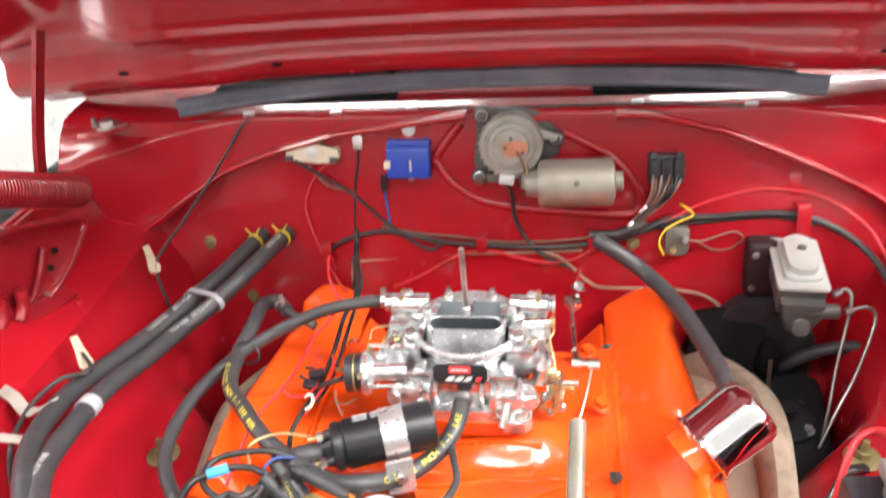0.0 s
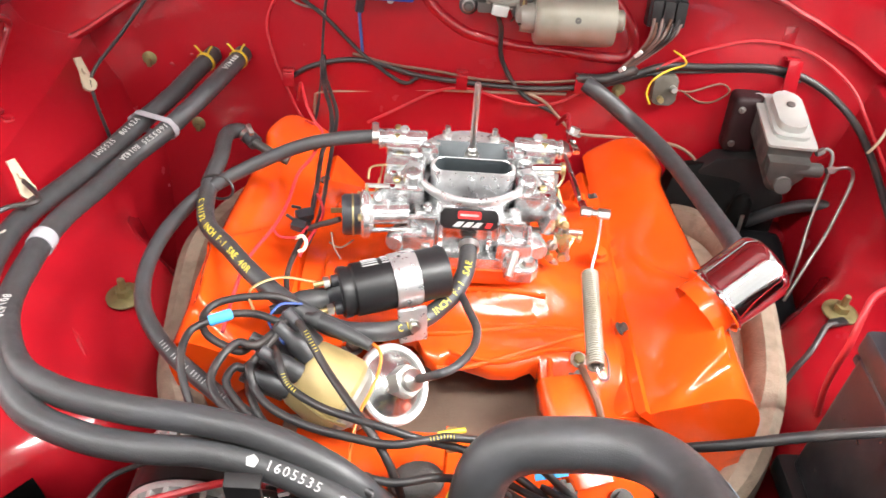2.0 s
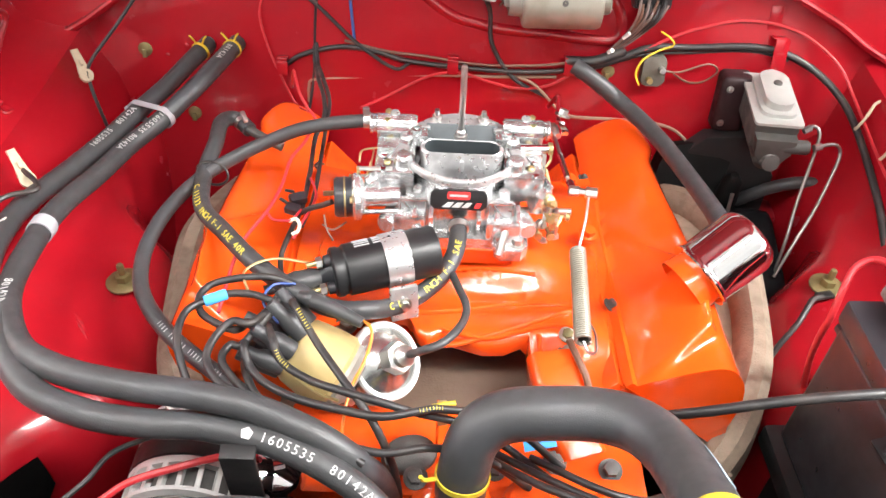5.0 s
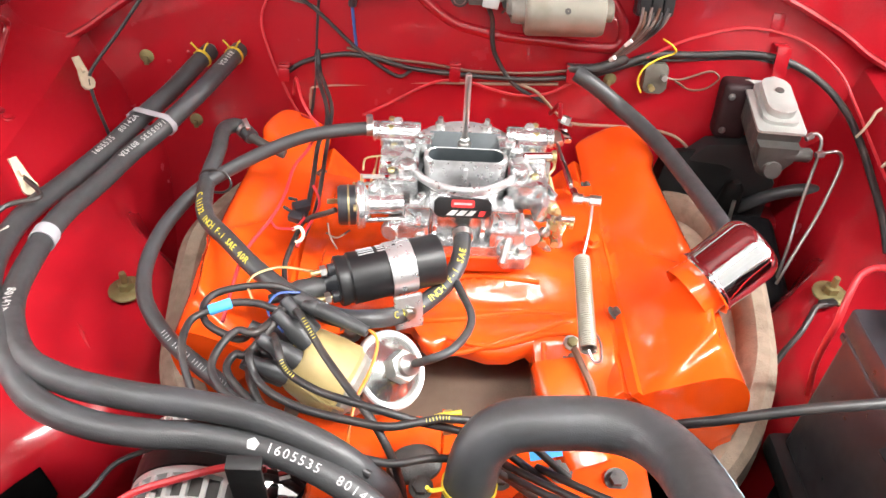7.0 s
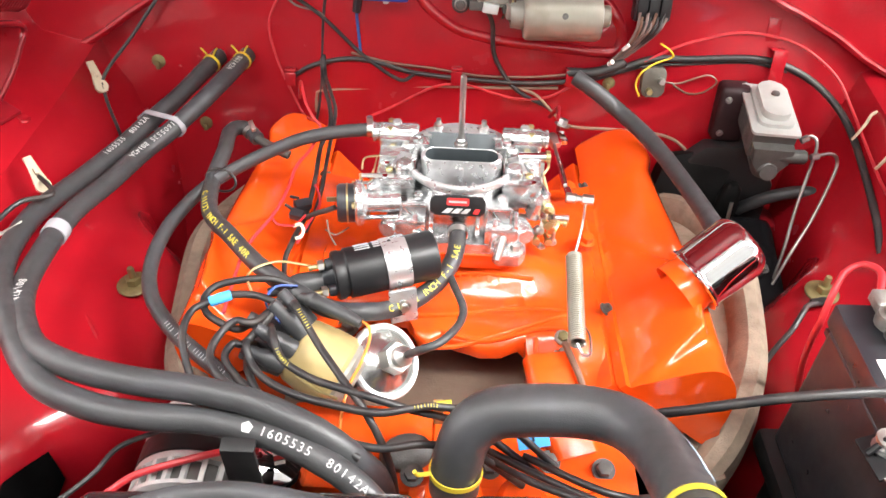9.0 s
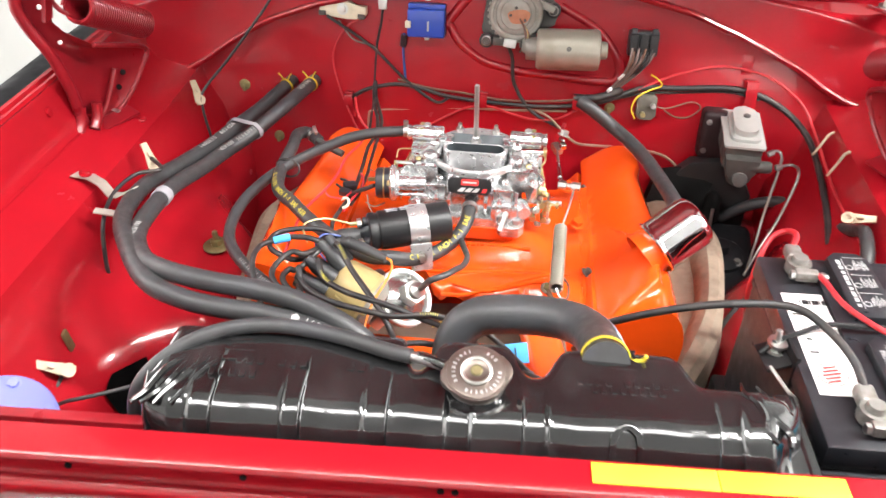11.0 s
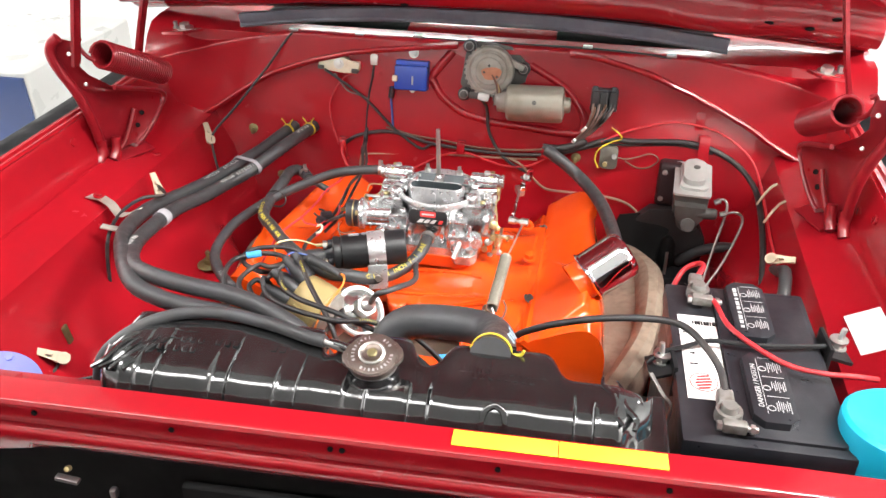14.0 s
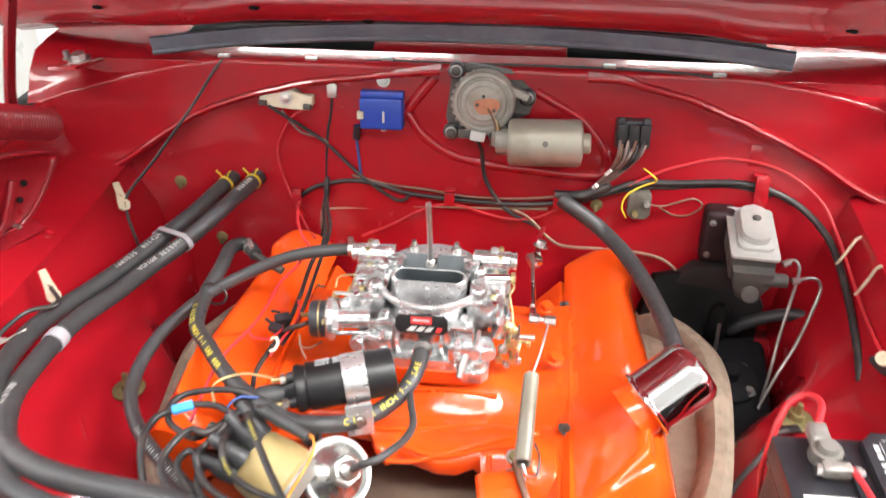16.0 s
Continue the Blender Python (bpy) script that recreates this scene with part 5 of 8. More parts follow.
part("clevis", box((0.010, 0.026, 0.008), pose(0.060, 0.905, 0.800, -6, 0, 8), 0.002), CHROME, carb)

# return spring from the linkage to the front of the intake
spring = thing("return_spring", (0.058, 0.60, 0.735), "grey steel throttle return spring on the intake", "spring")
a, b = Vector((0.060, 0.692, 0.783)), Vector((0.056, 0.574, 0.768))
m = axes(a, b - a)
L = (b - a).length
turns = 42
pts = [m @ Vector((0.0080 * math.cos(2 * math.pi * t / 10), 0.0080 * math.sin(2 * math.pi * t / 10), L * t / (10 * turns))) for t in range(10 * turns + 1)]
part("coil", sweep(bmesh.new(), pts, circle(0.00165, 6)), GREY_CAN, spring)
part("hook_wire", tube([(0.077, 0.763, 0.806), (0.071, 0.73, 0.797), (0.063, 0.70, 0.785), a], 0.0015, 6), ZINC, spring)
part("end_hook", tube([b, (0.062, 0.566, 0.760), (0.072, 0.575, 0.752), (0.074, 0.60, 0.752), (0.068, 0.62, 0.75)], 0.0015, 6), STEEL, spring)

# ---- ignition coil ----
icoil = thing("ignition_coil", (-0.145, 0.645, 0.76), "black cylindrical ignition coil in a bright metal strap", "ignition coil")
A, B = Vector((-0.203, 0.627, 0.7965)), Vector((-0.097, 0.664, 0.8015))
ax = (B - A)
m = axes(A, ax)
L = ax.length
part("can", lathe([(0, 0), (0.024, 0), (0.0265, 0.002), (0.0265, 0.008), (0.0252, 0.010), (0.0252, 0.013), (0.0272, 0.015), (0.0272, L - 0.003), (0.0255, L), (0.022, L + 0.001), (0.021, L - 0.001), (0, L - 0.001)], m, 36), BLACK, icoil)
part("tower", lathe([(0.016, 0.001), (0.013, -0.006), (0.0085, -0.012), (0.0085, -0.026), (0, -0.026)], m, 20), BLACK_PLASTIC, icoil)
for off in (Vector((-0.002, 0.002, 0.016)), Vector((0.004, -0.016, -0.004))):
    tm = axes(A + off, ax)
    part("terminal", lathe([(0.0030, 0.0), (0.0030, -0.024), (0, -0.0245)], tm, 10), BRASS, icoil)
    part("terminal_nut", hexagon(0.0062, 0.006, tm @ Matrix.Translation((0, 0, -0.014))), ZINC, icoil)
    part("terminal_base", lathe([(0.007, 0.001), (0.0065, -0.006), (0.003, -0.007), (0.003, -0.004)], tm, 12), BLACK_PLASTIC, icoil)
strap_bm = lathe([(0.0282, 0.054), (0.0290, 0.0545), (0.0290, 0.0805), (0.0282, 0.081)], m, 36)
strap = part("strap", strap_bm, ALU_FLAT, icoil, "bright metal strap with a slotted foot")
foot = A + ax.normalized() * 0.0675
part("strap_foot", box((0.030, 0.006, 0.040), pose(foot.x + 0.012, foot.y - 0.038, foot.z - 0.026, -12, 0, 19), 0.002), ALU_FLAT, strap)

bolt(strap, (foot.x + 0.013, foot.y - 0.0425, foot.z - 0.024), (0.25, -0.9, 0.3), 0.005, 0.005, ZINC)
part("strap_hole", lathe([(0.0022, 0), (0.0022, 0.0008), (0, 0.0008)], axes(Vector((-0.146, 0.652, 0.827)), (-0.2, -0.3, 1)), 12), DARK, strap)
bm = bmesh.new()
for k in range(5):
    for w, off in ((0.016, 0), (0.010, 0.02)):
        a = radians(48 + k * 9)
        q = m @ Vector((0.0274 * math.cos(a), 0.0274 * math.sin(a), 0.026 + off + w / 2))
        box((0.0015, 0.0004, w), Matrix.Translation(q) @ m.to_3x3().to_4x4() @ Matrix.Rotation(a + math.pi / 2, 4, "Z"), 0.0, bm)
part("print_bar", bm, PRINT_GREY, icoil)

# ---- distributor ----
dist = thing("distributor", (-0.17, 0.50, 0.66), "tan-capped distributor with black plug boots at the front of the engine", "distributor")
D = Vector((-0.84, 0.26, 0.42)).normalized()
base = Vector((-0.178, 0.526, 0.752))
m = axes(base, D)
part("shaft_housing", lathe([(0.022, -0.008), (0.030, -0.002), (0.035, 0.004), (0.035, 0.014)], m, 28), GREY_CAST, dist)
part("cap", lathe([(0.036, 0.008), (0.039, 0.012), (0.038, 0.028), (0.0355, 0.046), (0.034, 0.055), (0.031, 0.059), (0.022, 0.061), (0, 0.061)], m, 32), TAN, dist, "tan moulded distributor cap")
for k in range(8):
    a = 2 * math.pi * k / 8
    q = m @ Vector((0.0235 * math.cos(a), 0.0235 * math.sin(a), 0.053))
    part("terminal_tower", lathe([(0.010, 0), (0.0085, 0.018), (0, 0.018)], axes(q, D), 14), TAN, dist)
    part("plug_boot", lathe([(0.0100, 0.008), (0.0104, 0.012), (0.0100, 0.015), (0.0100, 0.024), (0.0088, 0.030), (0.0068, 0.034), (0.0060, 0.050), (0.0050, 0.052), (0, 0.052)], axes(q, D + 0.30 * (q - base - D * 0.053) / 0.026 + Vector((0, 0, 0.1))), 14), RUBBER, dist, "black rubber boot")
part("plug_boot", lathe([(0.0115, 0.0), (0.0115, 0.026), (0.009, 0.032), (0.0065, 0.05), (0, 0.05)], axes(m @ Vector((0, 0, 0.066)), D), 14), RUBBER, dist, "black rubber boot")
part("cap_clip", tube([m @ Vector((0.038, 0.018, 0.0)), m @ Vector((0.043, 0.020, 0.02)), m @ Vector((0.040, 0.019, 0.045))], 0.0016, 6), BRASS, dist)
# vacuum advance
V = Vector((0.56, -0.38, 0.73)).normalized()
vb = Vector((-0.143, 0.556, 0.745))
vm = axes(vb, V)
adv = part("vacuum_advance", lathe([(0.016, -0.028), (0.024, -0.016), (0.035, -0.008), (0.040, -0.004), (0.040, 0.001), (0.038, 0.003), (0.034, 0.001), (0.031, 0.002), (0.025, 0.006), (0.016, 0.011), (0.011, 0.013), (0, 0.013)], vm, 40), ADV_ZINC, dist, "zinc plated vacuum advance can")
part("can_rim", lathe([(0.0335, 0.0015), (0.0345, 0.0045), (0.0385, 0.0050), (0.0405, 0.0030), (0.0408, -0.003), (0.0395, -0.005)], vm, 40), WHITE_ZINC, adv, "pale crimped rim")
part("advance_nut", hexagon(0.0165, 0.017, vm @ Matrix.Translation((0, 0, 0.013))), ZINC, adv)
part("advance_nipple", lathe([(0.0085, 0.028), (0.011, 0.029), (0.011, 0.037), (0.004, 0.041), (0.004, 0.056), (0, 0.056)], vm, 14), ZINC, adv)
part("advance_arm", box((0.02, 0.006, 0.06), pose(-0.160, 0.535, 0.735, 0, 55, 30), 0.002), STEEL, dist)

# ---- breather cap on the driver-side cover ----
u, h = bank_axes(1)

axis = Vector((0.77, 0.40, 0.50)).normalized()
bb = Vector((0.190, 0.662, 0.784))
bm_ = axes(bb, axis)
br = part("breather_cap", lathe([(0, -0.003), (0.0392, -0.003), (0.0405, -0.0015), (0.0400, 0.0010), (0.0380, 0.0025), (0.0372, 0.005), (0.0375, 0.058), (0.0355, 0.066), (0.030, 0.071), (0.016, 0.0735), (0, 0.074)], bm_, 40), CHROME, engine, "chrome oil breather cap on the orange valve cover")
part("neck", lathe([(0.034, -0.024), (0.033, -0.010), (0.031, -0.003), (0, -0.003)], bm_, 32), ORANGE, br)

bm = bmesh.new()
for w, yy in ((0.012, 0.006), (0.018, 0.0), (0.012, -0.006)):
    box((0.0025, w, 0.0008), bm_ @ Matrix.Translation((yy, 0.0, 0.0741)), 0.0, bm)
part("stamped_mark", bm, STEEL, br)


# ---- radiator ----
rad = thing("radiator", (CX, 0.25, 0.40), "glossy black radiator with a ribbed top tank", "radiator")


STRAPS = ((-0.275, -0.254), (-0.191, -0.174), (-0.118, -0.097), (-0.046, -0.024), (0.021, 0.042), (0.189, 0.209))


def tank_sheet():
    """A pressed tank: sloping front face, recessed vertical straps with raised lips, three domes on its top."""
    rows = []
    n = 296
    for i in range(n + 1):
        t = i / n
        x = -0.322 + 0.592 * t
        end = min(t, 1 - t) / 0.03
        e = math.sqrt(max(0.0, 1 - (1 - min(1.0, end)) ** 2))
        dome = 0.0
        for c0, c1, w in ((-0.318, -0.086, 0.004), (-0.062, 0.016, 0.007), (0.050, 0.170, 0.008)):
            dome = max(dome, 0.5 + 0.5 * math.tanh(min(x - c0, c1 - x) / w))
        neck = 0.5 + 0.5 * math.tanh((0.058 - abs(x - 0.110)) / 0.007)
        lefty = math.exp(-((x + 0.20) / 0.115) ** 6)
        dent = 0.0007 * math.sin(x * 61) + 0.0005 * math.sin(x * 143 + 1)
        groove = lip = 0.0
        for c0, c1 in STRAPS:
            groove = max(groove, 0.5 + 0.5 * math.tanh(min(x - c0, c1 - x) / 0.0011))
            lip = max(lip, math.exp(-((x - c0 + 0.001) / 0.0022) ** 2), math.exp(-((x - c1 - 0.001) / 0.0022) ** 2))
        g = 0.0030 * groove - 0.0018 * lip
        fold = max(0.0, x - 0.232)
        crease = 0.004 * math.exp(-((x - 0.236) / 0.004) ** 2) + 0.003 * math.exp(-((x - 0.252) / 0.004) ** 2)
        ya = 0.190 + 0.006 * (1 - e) + dent + max(0.0, -0.292 - x) * 0.5
        zt = 0.884 + 0.0265 * e + 0.002 * lefty * e - 0.35 * fold
        yb = 0.270 + 0.040 * dome - 0.004 * neck - 0.010 * (1 - e)
        up = 0.002 * dome + 0.002 * neck
        fy = ya + fold * 0.9
        za = 0.9075 - fold * 0.3
        prof = [(ya, 0.806), (ya + 0.001 + g, 0.850), (ya + 0.003 + g - crease * 0.3, 0.872), (fy + 0.007 + g - crease, 0.884 - fold * 0.3), (fy + 0.0115 + g - crease, 0.8915 - fold * 0.3), (fy + 0.0175 + g * 0.9, 0.898 - g * 0.5 - fold * 0.3), (fy + 0.0255 + g * 0.6, 0.9035 - g * 0.7 - fold * 0.3), (fy + 0.037 + g * 0.3, za - g * 0.9)]
        prof += [(fy + 0.037 + (yb - 0.020 - fy - 0.037) * k, za + (zt + up - za) * k - g * (1 - k)) for k in (0.12, 0.3, 0.6, 0.85, 1.0)]
        prof += [(yb - 0.008, zt + up - 0.001), (yb - 0.002, zt - 0.006 + up), (yb, zt - 0.016 + 0.008 * neck), (yb + 0.002, 0.84), (yb, 0.806)]
        rows.append([FRONT @ Vector((x, y, z)) for y, z in prof])
    bm = sheet(rows)
    bm.verts.ensure_lookup_table()
    k = len(rows[0])
    bm.faces.new([bm.verts[j] for j in range(k)])
    bm.faces.new([bm.verts[len(rows) * k - k + j] for j in range(k)])
    return bm


part("top_tank", tank_sheet(), BLACK_GLOSS, rad, "dented gloss black top tank", 50)
part("core", box((0.55, 0.06, 0.46), FRONT @ Matrix.Translation((-0.026, 0.256, 0.585)), 0.004), BLACK, rad)
part("tank_flange", box((0.60, 0.145, 0.004), FRONT @ Matrix.Translation((-0.026, 0.257, 0.812)), 0.001), BLACK_GLOSS, rad)
part("side_bracket", box((0.02, 0.13, 0.42), FRONT @ Matrix.Translation((0.283, 0.257, 0.64)), 0.004), BLACK_GLOSS, rad)
part("side_bracket", box((0.02, 0.13, 0.42), FRONT @ Matrix.Translation((-0.335, 0.257, 0.62)), 0.004), BLACK_GLOSS, rad)
part("filler_neck", lathe([(0.035, 0), (0.027, 0.008), (0.025, 0.018), (0.025, 0.028), (0, 0.028)], FRONT @ pose(-0.021, 0.249, 0.900, 15), 28), BLACK_GLOSS, rad)
part("outlet_neck", tube([(0.100, 0.285, 0.875), (0.093, 0.305, 0.895), (0.091, 0.325, 0.891)], 0.0195, 20, 5), BLACK_GLOSS, rad)
part("overflow_stub", tube([(-0.040, 0.256, 0.918), (-0.062, 0.264, 0.921), (-0.080, 0.268, 0.921)], 0.005, 10), BLACK_GLOSS, rad)
# loop bracket soldered to the front of the tank
loop = [FRONT @ Vector((0.110 + 0.0125 * math.cos(a) * k, y, z)) for a, k, y, z in ((math.pi, 1, 0.193, 0.868), (math.pi, 1, 0.197, 0.882), (math.pi, 0.95, 0.2025, 0.8935), (2.4, 1, 0.211, 0.903), (math.pi / 2, 1, 0.216, 0.907), (0.74, 1, 0.211, 0.903), (0, 0.95, 0.2025, 0.8935), (0, 1, 0.197, 0.882), (0, 1, 0.193, 0.868))]
part("solder_loop", sweep(bmesh.new(), smooth_path(loop, 6), rounded(0.0060, 0.0034, 0.0014, 2), up=(0, -0.6, 0.8)), BLACK_GLOSS, rad)
# stamped numbers, too worn to read, as short raised bars
marks = [(-0.246, 0.288, 0.026, 0.005, 0.909), (-0.243, 0.276, 0.028, 0.005, 0.909), (-0.246, 0.264, 0.022, 0.005, 0.909), (0.112, 0.300, 0.026, 0.004, 0.915), (0.112, 0.290, 0.028, 0.004, 0.915), (0.112, 0.280, 0.022, 0.004, 0.915)]
marks += [(-0.262 + 0.0095 * k, 0.247 + 0.004 * (k > 4), 0.0055, 0.008, 0.909) for k in range(5)] + [(-0.250 + 0.010 * k, 0.262, 0.006, 0.008, 0.909) for k in (1, 2, 3, 5, 6, 7)]
marks += [(0.072 + 0.0085 * k, 0.261, 0.0055, 0.0065, 0.9135) for k in (0, 1, 2, 3, 5, 6, 7, 8, 9, 10)] + [(0.085 + 0.0085 * k, 0.2525, 0.0055, 0.006, 0.909) for k in range(8)] + [(-0.136, 0.262, 0.007, 0.010, 0.9085), (-0.126, 0.262, 0.007, 0.010, 0.9085)]
for x, y, w, dd, z in marks:
    z = 0.9075 + 0.0065 * min(1.0, (y - 0.227) / 0.072)
    part("embossed_bar", box((w, dd, 0.0036), FRONT @ pose(x, y, z, 8), 0.0008), BLACK_GLOSS, rad)

random.seed(11)
for x0, x1, n in ((-0.306, -0.262, 4), (0.226, 0.258, 2)):
    for k in range(n):
        a, b = k / n, (k + 1) / n
        pts = []
        for j in range(6):
            t = j / 5
            y = 0.212 + 0.062 * t
            z = 0.9005 + 0.008 * min(1.0, t * 1.6) - (0.35 * max(0.0, x0 + (x1 - x0) * a - 0.232) if x0 > 0 else 0.0)
            x = x0 + (x1 - x0) * (a + (t - 0.5) * (0.9 if x0 < 0 else -0.6))
            pts.append(FRONT @ Vector((x + random.uniform(-0.003, 0.003), y, z + random.uniform(-0.0005, 0.0015))))
        part("crease", tube(pts, 0.0034, 7, 4, scale=lambda t: 0.4 + 0.8 * math.sin(math.pi * min(1.0, t + 0.08)) ** 0.7), BLACK_GLOSS, rad, "crumpled black paint crease")

RC = FRONT @ pose(-0.021, 0.244, 0.926, 15) @ Matrix.Diagonal((0.82, 0.82, 0.95, 1.0))
outline = []
for k in range(48):
    a = 2 * math.pi * k / 48
    ear = math.exp(-((math.cos(a - radians(12))) ** 2 - 1) ** 2 / 0.012) if True else 0
    outline.append(((0.0335 + 0.0055 * ear) * math.cos(a), (0.0335 + 0.0055 * ear) * math.sin(a)))
rcap = part("radiator_cap", prism(outline, 0.007, RC @ Matrix.Translation((0, 0, 0.002)), 0.002), CAP_METAL, rad, "brown-silver radiator cap with two ears")
part("crown", lathe([(0.030, 0.0085), (0.031, 0.0105), (0.026, 0.0112), (0.0175, 0.0112), (0.0165, 0.0135), (0.0145, 0.014), (0.012, 0.0125), (0.0075, 0.012), (0, 0.012)], RC, 40), CAP_METAL, rcap)
part("crown_ring", lathe([(0.0172, 0.0112), (0.0172, 0.0140), (0.0155, 0.0150), (0.0135, 0.0140), (0.0130, 0.0118)], RC, 40), ZINC, rcap)
part("skirt", lathe([(0.0318, -0.004), (0.0332, 0.001), (0.0335, 0.006), (0.0320, 0.0092)], RC, 48), ZINC, rcap)
part("rivet", lathe([(0.0065, 0.012), (0.0065, 0.0135), (0.005, 0.0145), (0, 0.0145)], RC, 18), OLIVE, rcap)
bm = bmesh.new()
for k in range(26):
    a = radians(20 + k * 12.5)
    if 8 < k < 11 or 20 < k < 23:
        continue
    box((0.0014 + 0.0008 * (k % 3), 0.0042, 0.0004), RC @ Matrix.Rotation(a, 4, "Z") @ Matrix.Translation((0, 0.0248, 0.0114)), 0.0, bm)
part("stamped_mark", bm, ALU_FLAT, rcap, "unreadable stamped lettering ring")

# ---- upper radiator hose ----
RH = [(-0.067, 0.400, 0.720), (-0.066, 0.412, 0.775), (-0.058, 0.425, 0.812), (-0.036, 0.432, 0.832), (0.0, 0.432, 0.840), (0.040, 0.431, 0.842), (0.070, 0.418, 0.848), (0.086, 0.388, 0.862), (0.091, 0.350, 0.881), (0.0915, 0.290, 0.912)]
rh = thing("radiator_hose", (-0.067, 0.40, 0.72), "thick black upper radiator hose bent to the radiator", "hose")
part("sleeve", tube(RH, 0.0225, 24, 8), RUBBER, rh)
for at, d in (((0.0914, 0.300, 0.908), (0, 1, -0.5)), ((-0.0662, 0.4105, 0.776), (0.05, 0.18, 1))):
    mm = axes(at, d)
    part("spring_clamp", lathe([(0.0227, -0.0025), (0.0240, -0.0025), (0.0240, 0.0025), (0.0227, 0.0025)], mm, 32), YELLOW_CLAMP, rh, "yellow spring clamp")
    tipdir = Vector((0.9, -0.1, 0.2)) if at[0] > 0 else Vector((-0.9, -0.3, 0.2))
    part("clamp_ear", tube([Vector(at) + tipdir * 0.025, Vector(at) + tipdir * 0.036, Vector(at) + tipdir * 0.040 + Vector((0, 0, 0.006))], 0.002, 6), YELLOW_CLAMP, rh)
# three pale blue patches near the hose's radiator end
bm = bmesh.new()
for k, w in ((0.80, 0.016), (0.84, 0.010), (0.88, 0.013)):
    q, d, _ = along(RH, k)
    nrm = Vector((0.75, 0.1, 0.65))
    nrm = (nrm - d * nrm.dot(d)).normalized()
    mm = Matrix.Translation(q + nrm * 0.0226) @ Matrix((d, nrm.cross(d), nrm)).transposed().to_4x4()
    box((0.008, w, 0.0006), mm, 0.0, bm)
part("pale_patch", bm, material("pale blue hose patch", (0.34, 0.44, 0.52), 0.6, vary=0.25, scale=160), rh)

# ---- heater hoses ----
HA = [(-0.437, 1.085, 0.797), (-0.452, 1.045, 0.792), (-0.474, 0.995, 0.781), (-0.499, 0.940, 0.774), (-0.521, 0.875, 0.771), (-0.540, 0.800, 0.778), (-0.556, 0.700, 0.796), (-0.540, 0.600, 0.812), (-0.492, 0.515, 0.826), (-0.435, 0.445, 0.832), (-0.383, 0.422, 0.829), (-0.332, 0.417, 0.824), (-0.278, 0.421, 0.816), (-0.214, 0.409, 0.809), (-0.152, 0.385, 0.789), (-0.118, 0.362, 0.755), (-0.104, 0.352, 0.70), (-0.10, 0.35, 0.64)]
HB = [(-0.395, 1.085, 0.800), (-0.405, 1.035, 0.802), (-0.420, 0.985, 0.799), (-0.441, 0.949, 0.788), (-0.467, 0.915, 0.773), (-0.493, 0.872, 0.766), (-0.508, 0.800, 0.773), (-0.519, 0.720, 0.789), (-0.518, 0.650, 0.799), (-0.504, 0.565, 0.812), (-0.460, 0.490, 0.830), (-0.410, 0.456, 0.840), (-0.351, 0.441, 0.842), (-0.295, 0.436, 0.840), (-0.243, 0.432, 0.830), (-0.189, 0.419, 0.813), (-0.155, 0.412, 0.785), (-0.138, 0.422, 0.74), (-0.13, 0.43, 0.69)]
HR = 0.0122
for pts in (HA, HB):
    hh = thing("heater_hose", pts[0], "black rubber heater hose with white printed numbers", "hose", "heater hoses")
    part("sleeve", tube(pts, HR, 18, 8), RUBBER, hh)
    up = (0.15, -0.45, 0.9)
    if pts is HA:
        print_on_hose(hh, pts, HR, "1605535  80142A", 0.222, 0.0105, PRINT_WHITE, up, flip=True)
        print_on_hose(hh, pts, HR, "1605535  80142A", 0.779, 0.0114, PRINT_WHITE, up)
    else:
        print_on_hose(hh, pts, HR, "80142A", 0.030, 0.0105, PRINT_WHITE, up)
        print_on_hose(hh, pts, HR, "1605535 80142A", 0.170, 0.0105, PRINT_WHITE, up)
        print_on_hose(hh, pts, HR, "80142A", 0.511, 0.0112, PRINT_WHITE, (0.3, -0.7, 0.5))
    for t in ((0.27,) if pts is HA else ()):
        q, d, _ = along(pts, 0.767)
        nrm = Vector((0.15, -0.45, 0.9))
        nrm = (nrm - d * nrm.dot(d)).normalized()
        mm = Matrix.Translation(q + nrm * (HR + 0.0002)) @ Matrix((d, nrm.cross(d), nrm)).transposed().to_4x4()
        part("printed_mark", prism([(0.0055 * math.cos(radians(90 + 72 * k)), 0.0055 * math.sin(radians(90 + 72 * k))) for k in range(5)], 0.0003, mm), PRINT_WHITE, hh)
    q, d, _ = along(pts, 0.018)
    part("spring_clamp", lathe([(HR, -0.002), (HR + 0.0014, -0.002), (HR + 0.0014, 0.002), (HR, 0.002)], axes(q, d), 24), YELLOW_CLAMP, hh, "yellow spring clamp")
    for k in (-1, 1):
        part("clamp_ear", tube([q + Vector((k * 0.004, 0, HR)), q + Vector((k * 0.008, -0.002, HR + 0.008)), q + Vector((k * 0.012, -0.002, HR + 0.013))], 0.0014, 6), YELLOW_CLAMP, hh)
    part("bulkhead_tube", tube([pts[0], (pts[0][0] - 0.002, 1.11, pts[0][2])], 0.0095, 14, 1), STEEL, hh)
